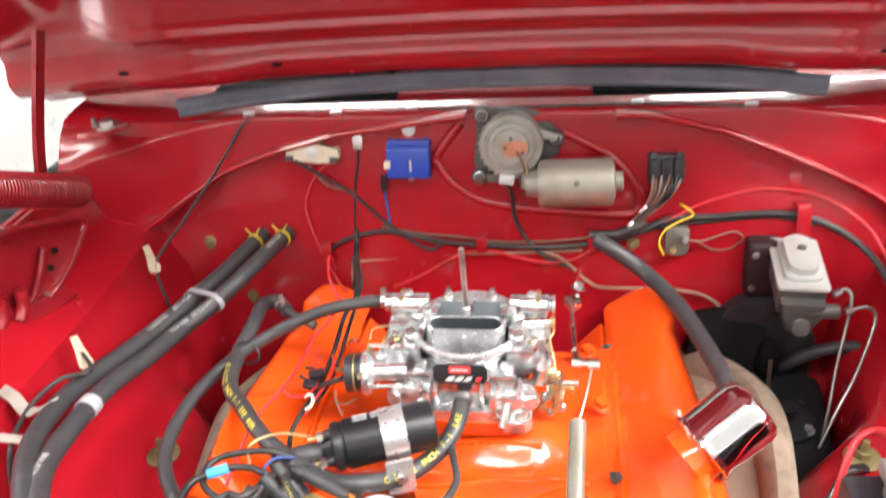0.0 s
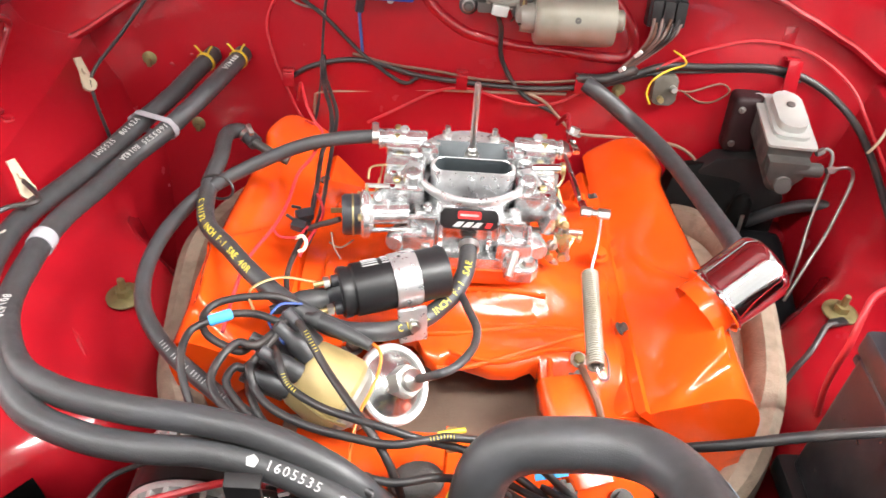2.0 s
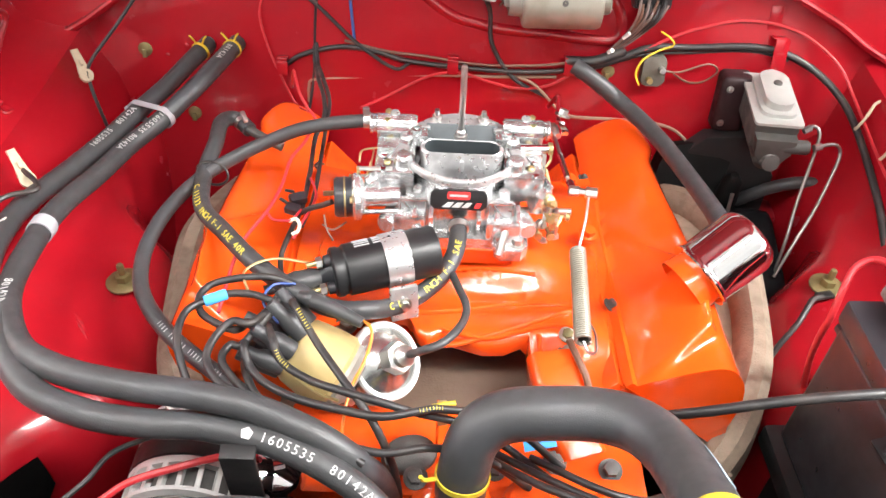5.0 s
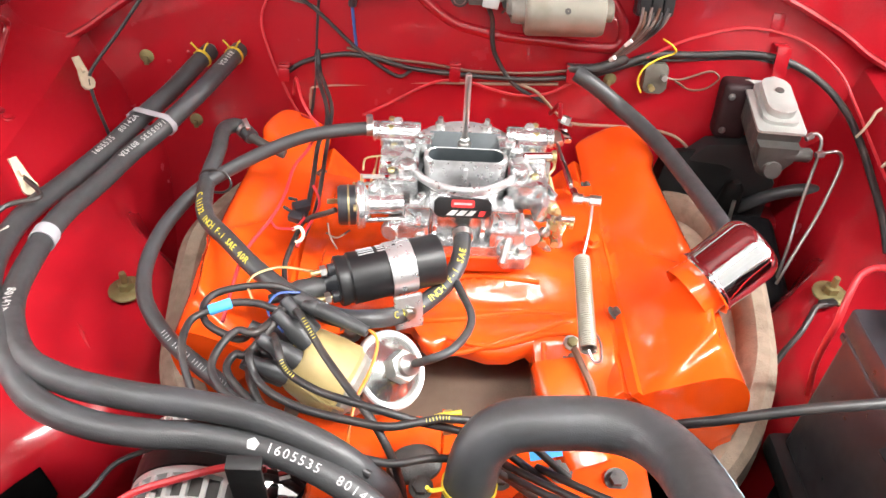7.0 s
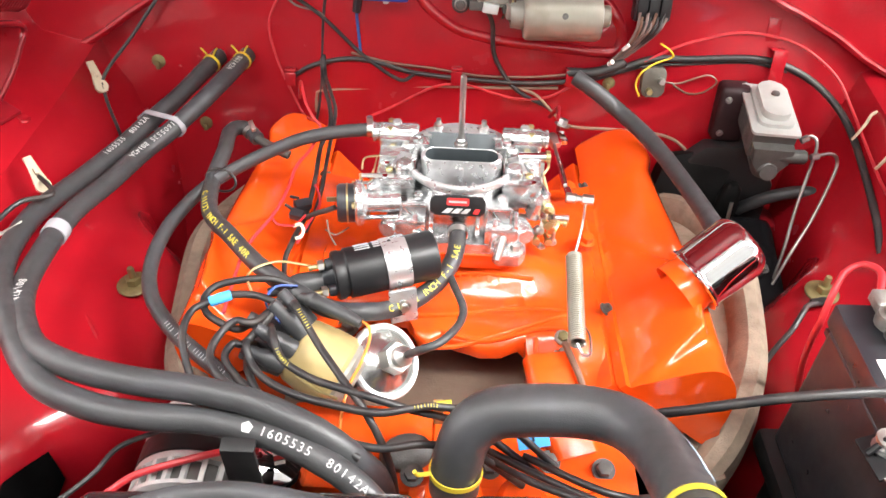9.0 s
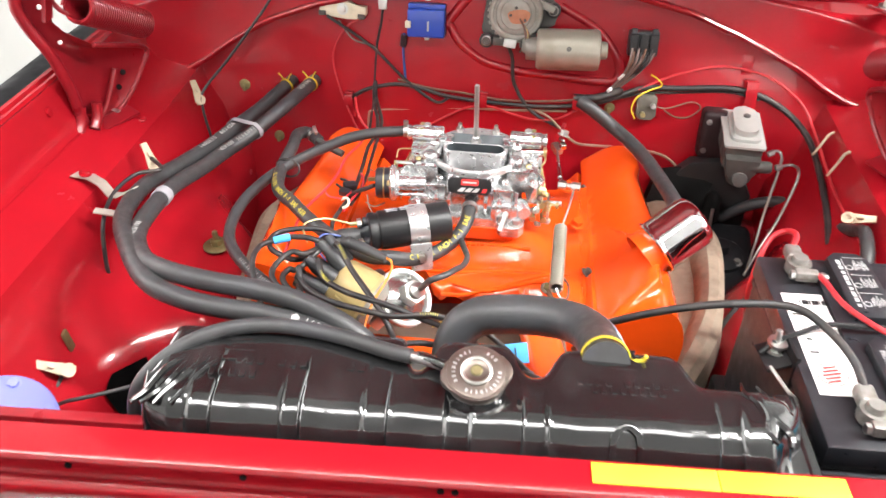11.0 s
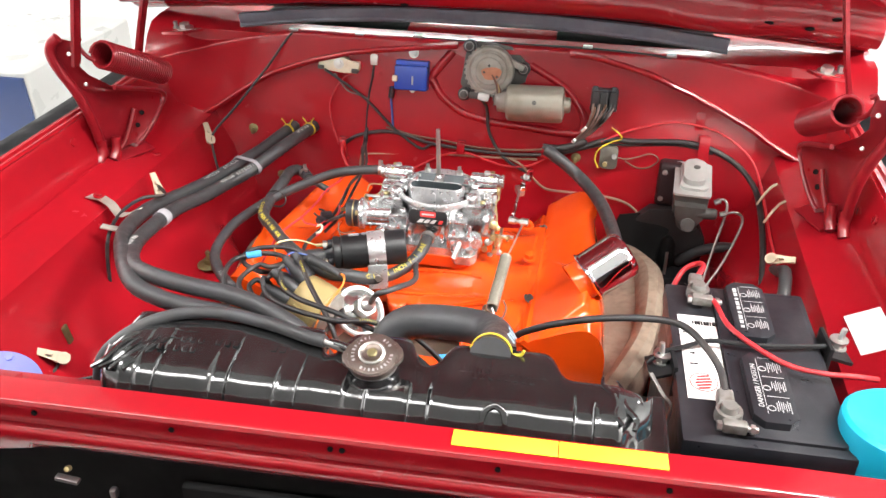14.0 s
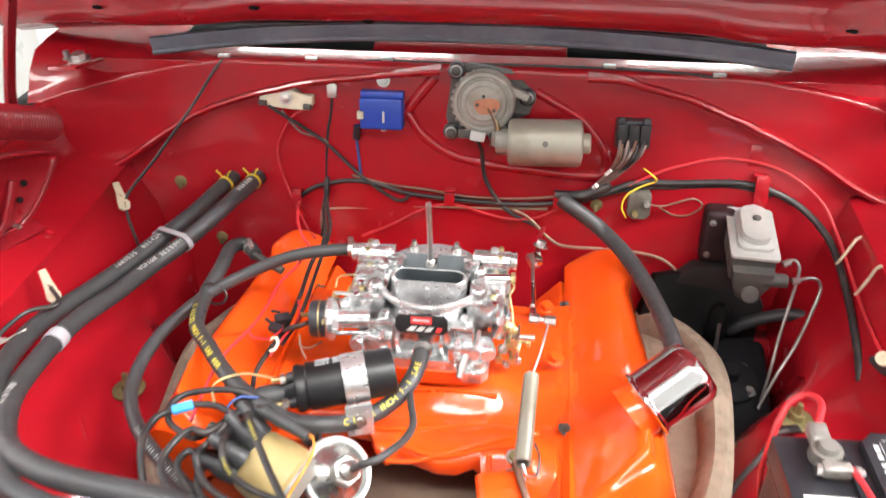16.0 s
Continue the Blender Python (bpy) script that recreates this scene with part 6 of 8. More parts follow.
for t, wide in ((0.136, 0.0085),):
    qa, d, _ = along(HA, t)
    qb = min((along(HB, t + k * 0.004)[0] for k in range(-25, 26)), key=lambda p: (p - qa).dot(d) ** 2)
    mid = (qa + qb) / 2
    side = (qb - qa - d * (qb - qa).dot(d))
    half = side.length / 2
    side.normalize()
    nrm = d.cross(side)
    loop = []
    for k in range(32):
        a = 2 * math.pi * k / 32
        c = half if math.cos(a) >= 0 else -half
        loop.append(mid + side * (c + (HR + 0.001) * math.cos(a)) + nrm * (HR + 0.001) * math.sin(a))
    loop.append(loop[0])
    st = thing("hose_strap", mid, "white plastic strap round two heater hoses", "strap", "heater hose straps")
    bm = bmesh.new()
    r1 = [bm.verts.new(p + d * wide / 2) for p in loop[:-1]]
    r0 = [bm.verts.new(p - d * wide / 2) for p in loop[:-1]]
    fs = [bm.faces.new((r0[j], r0[(j + 1) % 32], r1[(j + 1) % 32], r1[j])) for j in range(32)]
    bmesh.ops.recalc_face_normals(bm, faces=fs)
    bmesh.ops.solidify(bm, geom=fs, thickness=-0.0014)
    part("band", bm, WHITE_TIE, st)
    part("buckle", box((0.012, 0.010, 0.006), Matrix.Translation(mid - side * (half + HR + 0.002)) @ Matrix((side, d, nrm)).transposed().to_4x4(), 0.0015), WHITE_TIE, st)

q, d, _ = along(HB, 0.410)
st = thing("hose_strap", q, "white plastic strap round the inner heater hose", "strap", "heater hose straps")
part("band", lathe([(HR + 0.0003, -0.009), (HR + 0.0016, -0.009), (HR + 0.0016, 0.009), (HR + 0.0003, 0.009)], axes(q, d), 28), WHITE_TIE, st)


# ---- fuel, vacuum and breather hoses ----
FU = [(-0.172, 0.855, 0.834), (-0.225, 0.848, 0.831), (-0.266, 0.840, 0.825), (-0.308, 0.830, 0.810), (-0.343, 0.817, 0.796), (-0.377, 0.798, 0.782), (-0.400, 0.765, 0.774), (-0.412, 0.713, 0.774), (-0.413, 0.660, 0.771), (-0.397, 0.608, 0.773), (-0.358, 0.556, 0.777), (-0.315, 0.520, 0.777), (-0.269, 0.484, 0.780), (-0.22, 0.450, 0.775), (-0.17, 0.420, 0.74)]
fu = thing("fuel_hose", FU[0], "black rubber hose from the carburetor to the fuel pump", "hose")
part("sleeve", tube(FU, 0.0082, 16, 8), RUBBER, fu)
print_on_hose(fu, FU, 0.0082, "IIII II III IIIII II III", 0.66, 0.007, PRINT_GREY, (0.1, -0.5, 0.9))
part("hose_clamp", lathe([(0.0084, -0.004), (0.0098, -0.004), (0.0098, 0.004), (0.0084, 0.004)], axes((-0.186, 0.853, 0.834), (1, 0, 0)), 20), ZINC, fu)
part("clamp_screw", lathe([(0.004, 0), (0.004, 0.008), (0, 0.008)], axes((-0.187, 0.853, 0.843), (0, 0.1, 1)), 10), ZINC, fu)
part("inlet_fitting", lathe([(0.0085, 0), (0.0085, 0.012), (0.006, 0.013), (0.006, 0.028), (0, 0.028)], axes((-0.150, 0.856, 0.834), (-1, 0, 0)), 14), BRASS, fu)

BH = [(-0.345, 0.905, 0.775), (-0.366, 0.925, 0.778), (-0.380, 0.905, 0.785), (-0.376, 0.855, 0.788), (-0.378, 0.800, 0.782), (-0.362, 0.730, 0.790), (-0.326, 0.682, 0.798), (-0.285, 0.634, 0.802), (-0.243, 0.604, 0.796), (-0.200, 0.588, 0.786), (-0.166, 0.585, 0.788), (-0.140, 0.606, 0.772), (-0.112, 0.629, 0.768), (-0.089, 0.654, 0.774), (-0.075, 0.684, 0.783), (-0.072, 0.724, 0.790)]
bh = thing("vacuum_hose", BH[0], "black rubber hose with yellow print, looping to the carburetor base", "hose")
part("sleeve", tube(BH, 0.0098, 16, 8), RUBBER, bh)
print_on_hose(bh, BH, 0.0098, "C 11/32 INCH F-1 SAE 40R", 0.30, 0.0105, PRINT_YELLOW, (-0.2, -0.5, 0.8))
print_on_hose(bh, BH, 0.0098, "C 11/32 INCH F-1 SAE", 0.77, 0.0105, PRINT_YELLOW, (0.1, -0.6, 0.7))
part("hose_clamp", lathe([(0.0100, -0.004), (0.0113, -0.004), (0.0113, 0.004), (0.0100, 0.004)], axes((-0.072, 0.716, 0.789), (0, 1, 0.15)), 20), ZINC, bh)

PC = [(0.090, 1.055, 0.806), (0.105, 1.046, 0.800), (0.130, 1.042, 0.784), (0.156, 1.030, 0.768), (0.180, 0.990, 0.765), (0.201, 0.935, 0.766), (0.217, 0.867, 0.770), (0.226, 0.800, 0.780), (0.227, 0.745, 0.793), (0.223, 0.690, 0.804)]
pc = thing("breather_hose", PC[0], "black rubber breather hose down to the chrome cap", "hose")
part("sleeve", tube(PC, 0.0115, 16, 8), RUBBER, pc)

OV = [(-0.086, 0.269, 0.921), (-0.108, 0.273, 0.921), (-0.157, 0.285, 0.9225), (-0.214, 0.292, 0.9225), (-0.259, 0.285, 0.921), (-0.295, 0.270, 0.914), (-0.322, 0.250, 0.902), (-0.339, 0.234, 0.884), (-0.347, 0.226, 0.850), (-0.349, 0.222, 0.80)]
ov = thing("overflow_hose", OV[0], "black rubber overflow hose draped over the radiator tank", "hose")
part("sleeve", tube(OV, 0.0072, 14, 8), RUBBER, ov)
part("nipple", tube([(-0.056, 0.263, 0.919), (-0.072, 0.266, 0.9205), (-0.092, 0.270, 0.921)], 0.0050, 14, 4), STEEL, ov, "bare metal overflow nipple")

VA = [vm @ Vector((0, 0, 0.045)), (-0.103, 0.522, 0.806), (-0.087, 0.527, 0.811), (-0.075, 0.544, 0.808), (-0.066, 0.570, 0.798), (-0.064, 0.597, 0.790), (-0.072, 0.630, 0.782), (-0.078, 0.655, 0.775)]
hose("vacuum_line", VA, 0.0042, RUBBER, "thin black vacuum line to the distributor advance", "hose")

# ---- plug wires and loom at the distributor ----
def plug_wire(pts, mark=0.5, r=0.0037):
    ob = thing("plug_wire", pts[0], "black spark plug wire with yellow print", "ignition wire", "spark plug wires")
    part("sleeve", tube(pts, r, 10, 7), WIRE_BLACK, ob)
    if mark:
        print_on_hose(ob, pts, r, "IIIIIIII", mark, 0.005, PRINT_YELLOW, (0.1, -0.5, 0.85))


T0 = m = axes(base, D)
tip = [T0 @ Vector((0.034 * math.cos(2 * math.pi * k / 8), 0.034 * math.sin(2 * math.pi * k / 8), 0.096)) for k in range(8)]
order = sorted(tip, key=lambda p: -p.y)
plug_wire([(-0.240, 0.600, 0.806), (-0.262, 0.598, 0.816), (-0.292, 0.592, 0.818), (-0.314, 0.583, 0.817), (-0.322, 0.567, 0.816), (-0.315, 0.547, 0.816), (-0.296, 0.533, 0.817), (-0.278, 0.527, 0.817), T0 @ Vector((0, 0, 0.110))], 0)
plug_wire([(-0.290, 0.445, 0.76), (-0.305, 0.462, 0.80), (-0.326, 0.505, 0.820), (-0.328, 0.540, 0.822), (-0.314, 0.556, 0.822), (-0.294, 0.566, 0.823), (-0.270, 0.567, 0.823), (-0.250, 0.560, 0.822), order[0]], 0)
plug_wire([order[2], (-0.262, 0.527, 0.828), (-0.279, 0.526, 0.830), (-0.290, 0.512, 0.828), (-0.295, 0.490, 0.826), (-0.286, 0.469, 0.826), (-0.265, 0.450, 0.826), (-0.234, 0.437, 0.824), (-0.195, 0.420, 0.815), (-0.15, 0.405, 0.795)], 0.80)
plug_wire([order[4], (-0.270, 0.515, 0.812), (-0.281, 0.513, 0.812), (-0.286, 0.499, 0.811), (-0.278, 0.485, 0.808), (-0.250, 0.462, 0.80), (-0.20, 0.44, 0.79)], 0)
plug_wire([order[3], (-0.266, 0.506, 0.822), (-0.258, 0.486, 0.818), (-0.241, 0.468, 0.817), (-0.210, 0.453, 0.816), (-0.170, 0.444, 0.815), (-0.137, 0.440, 0.814), (-0.104, 0.449, 0.812), (-0.085, 0.456, 0.806), (-0.03, 0.465, 0.78), (0.03, 0.45, 0.73)], 0.62)
plug_wire([order[1], (-0.243, 0.516, 0.826), (-0.230, 0.489, 0.822), (-0.202, 0.470, 0.821), (-0.172, 0.460, 0.820), (-0.143, 0.453, 0.818), (-0.112, 0.452, 0.806), (-0.05, 0.46, 0.77), (0.02, 0.45, 0.71)], 0.26)
plug_wire([order[0] + Vector((0.012, 0.0, 0.0)), (-0.226, 0.547, 0.832), (-0.201, 0.510, 0.824), (-0.176, 0.475, 0.822), (-0.152, 0.447, 0.813), (-0.135, 0.43, 0.79), (-0.125, 0.43, 0.74), (-0.12, 0.43, 0.68)], 0.20)
plug_wire([order[5], (-0.262, 0.486, 0.805), (-0.245, 0.462, 0.80), (-0.20, 0.436, 0.795), (-0.14, 0.420, 0.79), (-0.095, 0.43, 0.785), (-0.05, 0.44, 0.76), (0.0, 0.44, 0.71)], 0.7)
bt = thing("blue_tape_flag", (-0.304, 0.561, 0.822), "blue masking tape wrapped on an ignition wire", "tape")
part("wrap", lathe([(0.0046, -0.011), (0.0054, -0.010), (0.0054, 0.010), (0.0046, 0.011)], axes((-0.304, 0.561, 0.8225), (0.85, 0.45, 0.04)), 14), TAPE_BLUE, bt)
cb = thing("coil_boot", (-0.238, 0.615, 0.797), "black rubber coil boot", "boot")
part("sleeve", lathe([(0.0105, -0.006), (0.0125, 0.002), (0.0130, 0.020), (0.0110, 0.030), (0.0065, 0.040), (0.0045, 0.052), (0, 0.052)], axes(A + Vector((0.004, 0, -0.002)) - ax.normalized() * 0.022, -ax), 18), RUBBER, cb)
ty = thing("wire_junction", (-0.20, 0.548, 0.80), "black taped connector on the ignition loom", "connector")
part("sleeve", tube([(-0.226, 0.572, 0.818), (-0.210, 0.563, 0.822), (-0.190, 0.553, 0.822), (-0.163, 0.541, 0.818)], 0.0066, 14, 4, scale=lambda t: 0.8 + 0.35 * math.sin(math.pi * t)), RUBBER, ty)
part("collar", lathe([(0.0074, -0.004), (0.0084, -0.002), (0.0084, 0.002), (0.0074, 0.004)], axes((-0.215, 0.566, 0.8214), (0.9, -0.42, 0.1)), 16), RUBBER, ty)
hose("orange_wire", [(-0.164, 0.545, 0.818), (-0.155, 0.535, 0.820), (-0.153, 0.522, 0.816), (-0.158, 0.498, 0.812), (-0.168, 0.478, 0.800), (-0.172, 0.450, 0.79), (-0.172, 0.43, 0.775)], 0.0016, WIRE_ORANGE, "thin orange ignition wire", "wire", 6)
hose("blue_wire", [(-0.236, 0.600, 0.806), (-0.255, 0.588, 0.815), (-0.262, 0.57, 0.81), (-0.245, 0.552, 0.80)], 0.0014, WIRE_BLUE, "thin blue ignition wire", "wire", 6)
hose("tan_wire", [(-0.228, 0.635, 0.802), (-0.262, 0.625, 0.815), (-0.285, 0.60, 0.82), (-0.275, 0.575, 0.81)], 0.0014, BRASS, "thin tan coil wire", "wire", 6)
# engine-side loom along the passenger cover
hose("engine_loom", [fw(-0.284, 0.800, 0.006), fw(-0.280, 0.785, 0.030), (-0.268, 1.005, 0.796), (-0.255, 0.964, 0.790), (-0.251, 0.926, 0.783), (-0.257, 0.887, 0.780), (-0.255, 0.822, 0.775), (-0.254, 0.755, 0.777), (-0.260, 0.701, 0.781), (-0.262, 0.658, 0.785), (-0.255, 0.62, 0.780)], 0.0030, WIRE_BLACK, "black taped wiring loom along the valve cover", "wiring loom")
hose("engine_loom", [fw(-0.281, 0.805, 0.006), fw(-0.276, 0.788, 0.030), (-0.263, 1.010, 0.797), (-0.248, 0.964, 0.789), (-0.246, 0.915, 0.783), (-0.245, 0.854, 0.778), (-0.244, 0.804, 0.774), (-0.245, 0.761, 0.774), (-0.250, 0.72, 0.776)], 0.0026, WIRE_BLACK, "thin black loom beside the taped one", "wiring loom")
hose("red_wire", [fw(-0.318, 0.745, 0.018), (-0.296, 0.98, 0.822), (-0.278, 0.914, 0.832), (-0.263, 0.885, 0.826), (-0.253, 0.873, 0.818), (-0.259, 0.833, 0.814), (-0.271, 0.798, 0.812), (-0.274, 0.749, 0.811), (-0.282, 0.709, 0.809), (-0.299, 0.668, 0.804), (-0.306, 0.641, 0.798), (-0.312, 0.58, 0.78)], 0.0019, WIRE_RED, "thin red wire over the valve cover", "wire", 6)
hose("red_wire", [(-0.251, 0.801, 0.782), (-0.243, 0.779, 0.788), (-0.238, 0.759, 0.790), (-0.240, 0.738, 0.790), (-0.248, 0.709, 0.789), (-0.254, 0.69, 0.784)], 0.0016, WIRE_RED, "short red wire at the choke connector", "wire", 6)
hose("red_wire", [(-0.284, 0.708, 0.806), (-0.277, 0.702, 0.801), (-0.267, 0.706, 0.796), (-0.259, 0.714, 0.791), (-0.251, 0.733, 0.790)], 0.0014, WIRE_RED, "short red wire looped to the loom", "wire", 6)
hose("choke_wire", [(-0.214, 0.724, 0.811), (-0.226, 0.727, 0.803), (-0.238, 0.730, 0.796), (-0.251, 0.733, 0.786)], 0.0032, WIRE_BLACK, "black choke heater wire", "wire", 8)
for k, pts in enumerate((((-0.222, 0.712, 0.802), (-0.218, 0.700, 0.792), (-0.210, 0.690, 0.784)), ((-0.224, 0.707, 0.792), (-0.212, 0.706, 0.786), (-0.200, 0.726, 0.780)))):
    hose("choke_lead", pts, 0.0011, WIRE_BROWN, "thin brown wire under the choke", "wire", 6)
for at, size, spin in (((-0.259, 0.757, 0.786), (0.020, 0.013, 0.010), 30), ((-0.262, 0.738, 0.786), (0.017, 0.012, 0.010), -15)):
    lc = thing("loom_clip", at, "small black clip on the engine loom", "clip", "loom clips")
    part("body", box(size, pose(*at, 8, 5, spin), 0.0025), BLACK_PLASTIC, lc)
    part("tongue", box((0.012, 0.003, 0.003), pose(at[0] - 0.010, at[1] + 0.006, at[2] + 0.006, 0, 30, spin), 0.001), BLACK_PLASTIC, lc)
wc = thing("wire_connector", (-0.255, 0.703, 0.786), "small cream wire connector on the loom", "connector")
part("shell", tube([(-0.262, 0.712, 0.790), (-0.254, 0.714, 0.792), (-0.249, 0.706, 0.791), (-0.250, 0.697, 0.789), (-0.256, 0.694, 0.787)], 0.0021, 8), CREAM, wc)
ct = thing("cable_tie", (-0.368, 0.803, 0.785), "black cable tie where two hoses cross", "cable tie")
part("band", tube([(-0.368 + 0.0195 * math.cos(a), 0.801 + 0.006 * math.sin(a) - 0.004 * math.cos(a), 0.783 + 0.0125 * math.sin(a)) for a in (k * math.pi / 8 for k in range(17))], 0.0016, 6, 3), WIRE_BLACK, ct)
yc = thing("yellow_connector", (-0.086, 0.494, 0.758), "yellowed wire clip on the orange bracket tab", "connector")
part("bar", tube([(-0.097, 0.490, 0.760), (-0.085, 0.493, 0.761), (-0.072, 0.496, 0.761)], 0.0028, 8), YELLOW_CLAMP, yc)
part("body", box((0.010, 0.008, 0.026), pose(-0.084, 0.492, 0.750, -14, 0, 8), 0.002), BRASS, yc)
tt = thing("ring_terminal", (0.050, 0.605, 0.732), "wire end with a ring terminal bolted to the intake", "wire")
bolt(tt, (0.046, 0.604, 0.742), (0.1, -0.3, 1), 0.006, 0.006, OLIVE)
part("lug", lathe([(0.004, 0), (0.009, 0), (0.009, 0.002), (0.004, 0.002)], axes((0.046, 0.604, 0.742), (0.1, -0.3, 1)), 16), ZINC, tt)
part("sleeve", tube([(0.048, 0.597, 0.742), (0.056, 0.575, 0.738), (0.066, 0.550, 0.725), (0.078, 0.51, 0.68)], 0.004, 8), WIRE_BROWN, tt)

# ---- alternator and bracket ----
alt = thing("alternator", (-0.31, 0.41, 0.62), "silver finned alternator with a black band", "alternator")
am = axes((-0.318, 0.405, 0.668), (0, 1, 0))
part("case", lathe([(0, -0.004), (0.03, -0.004), (0.056, 0.002), (0.060, 0.010), (0.060, 0.038), (0.058, 0.040)], am, 40), DARK_CAST, alt)
part("stator_band", lathe([(0.0645, 0.040), (0.0675, 0.042), (0.0675, 0.066), (0.0645, 0.068)], am, 40), BLACK, alt, "black stator band")
part("rear_case", lathe([(0.058, 0.068), (0.060, 0.070), (0.058, 0.098), (0.050, 0.106), (0.02, 0.110), (0, 0.110)], am, 40), DARK_CAST, alt)
for z0, z1 in ((0.032, 0.041), (0.067, 0.075), (0.098, 0.104), (0.004, 0.010)):
    part("case_ring", lathe([(0.058, z0), (0.0668, z0 + 0.001), (0.0668, z1 - 0.001), (0.058, z1)], am, 40), ALT_CAST, alt, "bright cast ring")
for k in range(24):
    a = 2 * math.pi * k / 24
    for z, d in ((0.088, 0.026), (0.021, 0.026)):
        part("fin", box((0.012, 0.0050, d), am @ Matrix.Rotation(a, 4, "Z") @ Matrix.Translation((0.0605, 0, z)), 0.001), ALT_CAST, alt)
br2 = thing("hose_bracket", (-0.245, 0.41, 0.74), "black steel bracket holding up the heater hoses", "bracket")
part("plate", box((0.029, 0.004, 0.100), pose(-0.249, 0.395, 0.770, 4), 0.001), BLACK, br2)
part("hook", box((0.029, 0.012, 0.004), pose(-0.249, 0.396, 0.8195, 12), 0.001), BLACK, br2)
of = thing("oil_filler_cap", (-0.205, 0.385, 0.70), "chrome cap with a black band", "cap")
om = axes((-0.238, 0.452, 0.690), (0.1, -0.3, 1))
part("lid", lathe([(0.026, 0.034), (0.027, 0.040), (0.024, 0.048), (0.012, 0.052), (0, 0.052)], om, 28), CHROME, of)
part("band", lathe([(0.022, -0.02), (0.026, 0.0), (0.026, 0.034)], om, 28), BLACK_GLOSS, of)
for k, mat in ((-1, LABEL_WHITE), (0, LABEL_RED), (1, LABEL_WHITE)):
    part("decal_bar", box((0.010, 0.0035, 0.0005), om @ Matrix.Translation((0.002, k * 0.0045, 0.0522)), 0.0), mat, of)
hose("alternator_wire", [(-0.385, 0.40, 0.725), (-0.36, 0.415, 0.735), (-0.32, 0.425, 0.745), (-0.28, 0.435, 0.75), (-0.25, 0.44, 0.745)], 0.0035, WIRE_RED, "red wire to the silver alternator", "wire", 8)
nt_ = thing("number_tag", (0.008, 0.485, 0.72), "blue tape tag with the number 1 on a plug wire", "tape tag")
tm = pose(0.010, 0.486, 0.728, 40, -6, 10)
part("tag", box((0.032, 0.026, 0.0012), tm, 0.0004), TAPE_BLUE, nt_)
part("numeral", text_mesh("1", 0.020, tm @ Matrix.Translation((0, 0, 0.0009))), BLACK, nt_)
for k, pts in enumerate(([(-0.06, 0.47, 0.73), (0.0, 0.42, 0.752), (0.05, 0.395, 0.76), (0.09, 0.385, 0.74), (0.12, 0.40, 0.68)], [(-0.05, 0.48, 0.72), (0.01, 0.43, 0.745), (0.07, 0.40, 0.75), (0.12, 0.41, 0.72), (0.15, 0.45, 0.66)], [(0.0, 0.46, 0.73), (0.06, 0.42, 0.745), (0.10, 0.42, 0.73), (0.14, 0.46, 0.67)])):
    plug_wire(pts, 0)


# ---- battery ----
bat = thing("battery", (0.385, 0.42, 0.64), "black car battery with two label plates and lead clamps", "battery")
BM = pose(0.386, 0.424, 0.0, 0, 0, 2.0)
BZ = 0.850
part("case", box((0.172, 0.286, 0.18), BM @ Matrix.Translation((0, 0, BZ - 0.120)), 0.006, seg=3), BLACK_PLASTIC, bat)
for k in range(5):
    part("case_rib", box((0.168, 0.006, 0.010), BM @ Matrix.Translation((0, -0.143, BZ - 0.056 - k * 0.026)), 0.002), BLACK_PLASTIC, bat)
part("lid", box((0.178, 0.296, 0.028), BM @ Matrix.Translation((0, 0, BZ - 0.014)), 0.004, seg=2), BLACK_PLASTIC, bat)
part("lid_lip", box((0.170, 0.300, 0.008), BM @ Matrix.Translation((0, 0, BZ - 0.040)), 0.002), BLACK_PLASTIC, bat)
part("top_panel", prism(rounded(0.112, 0.272, 0.008), 0.004, BM @ Matrix.Translation((0.026, 0, BZ)), 0.0015), BLACK_PLASTIC, bat)
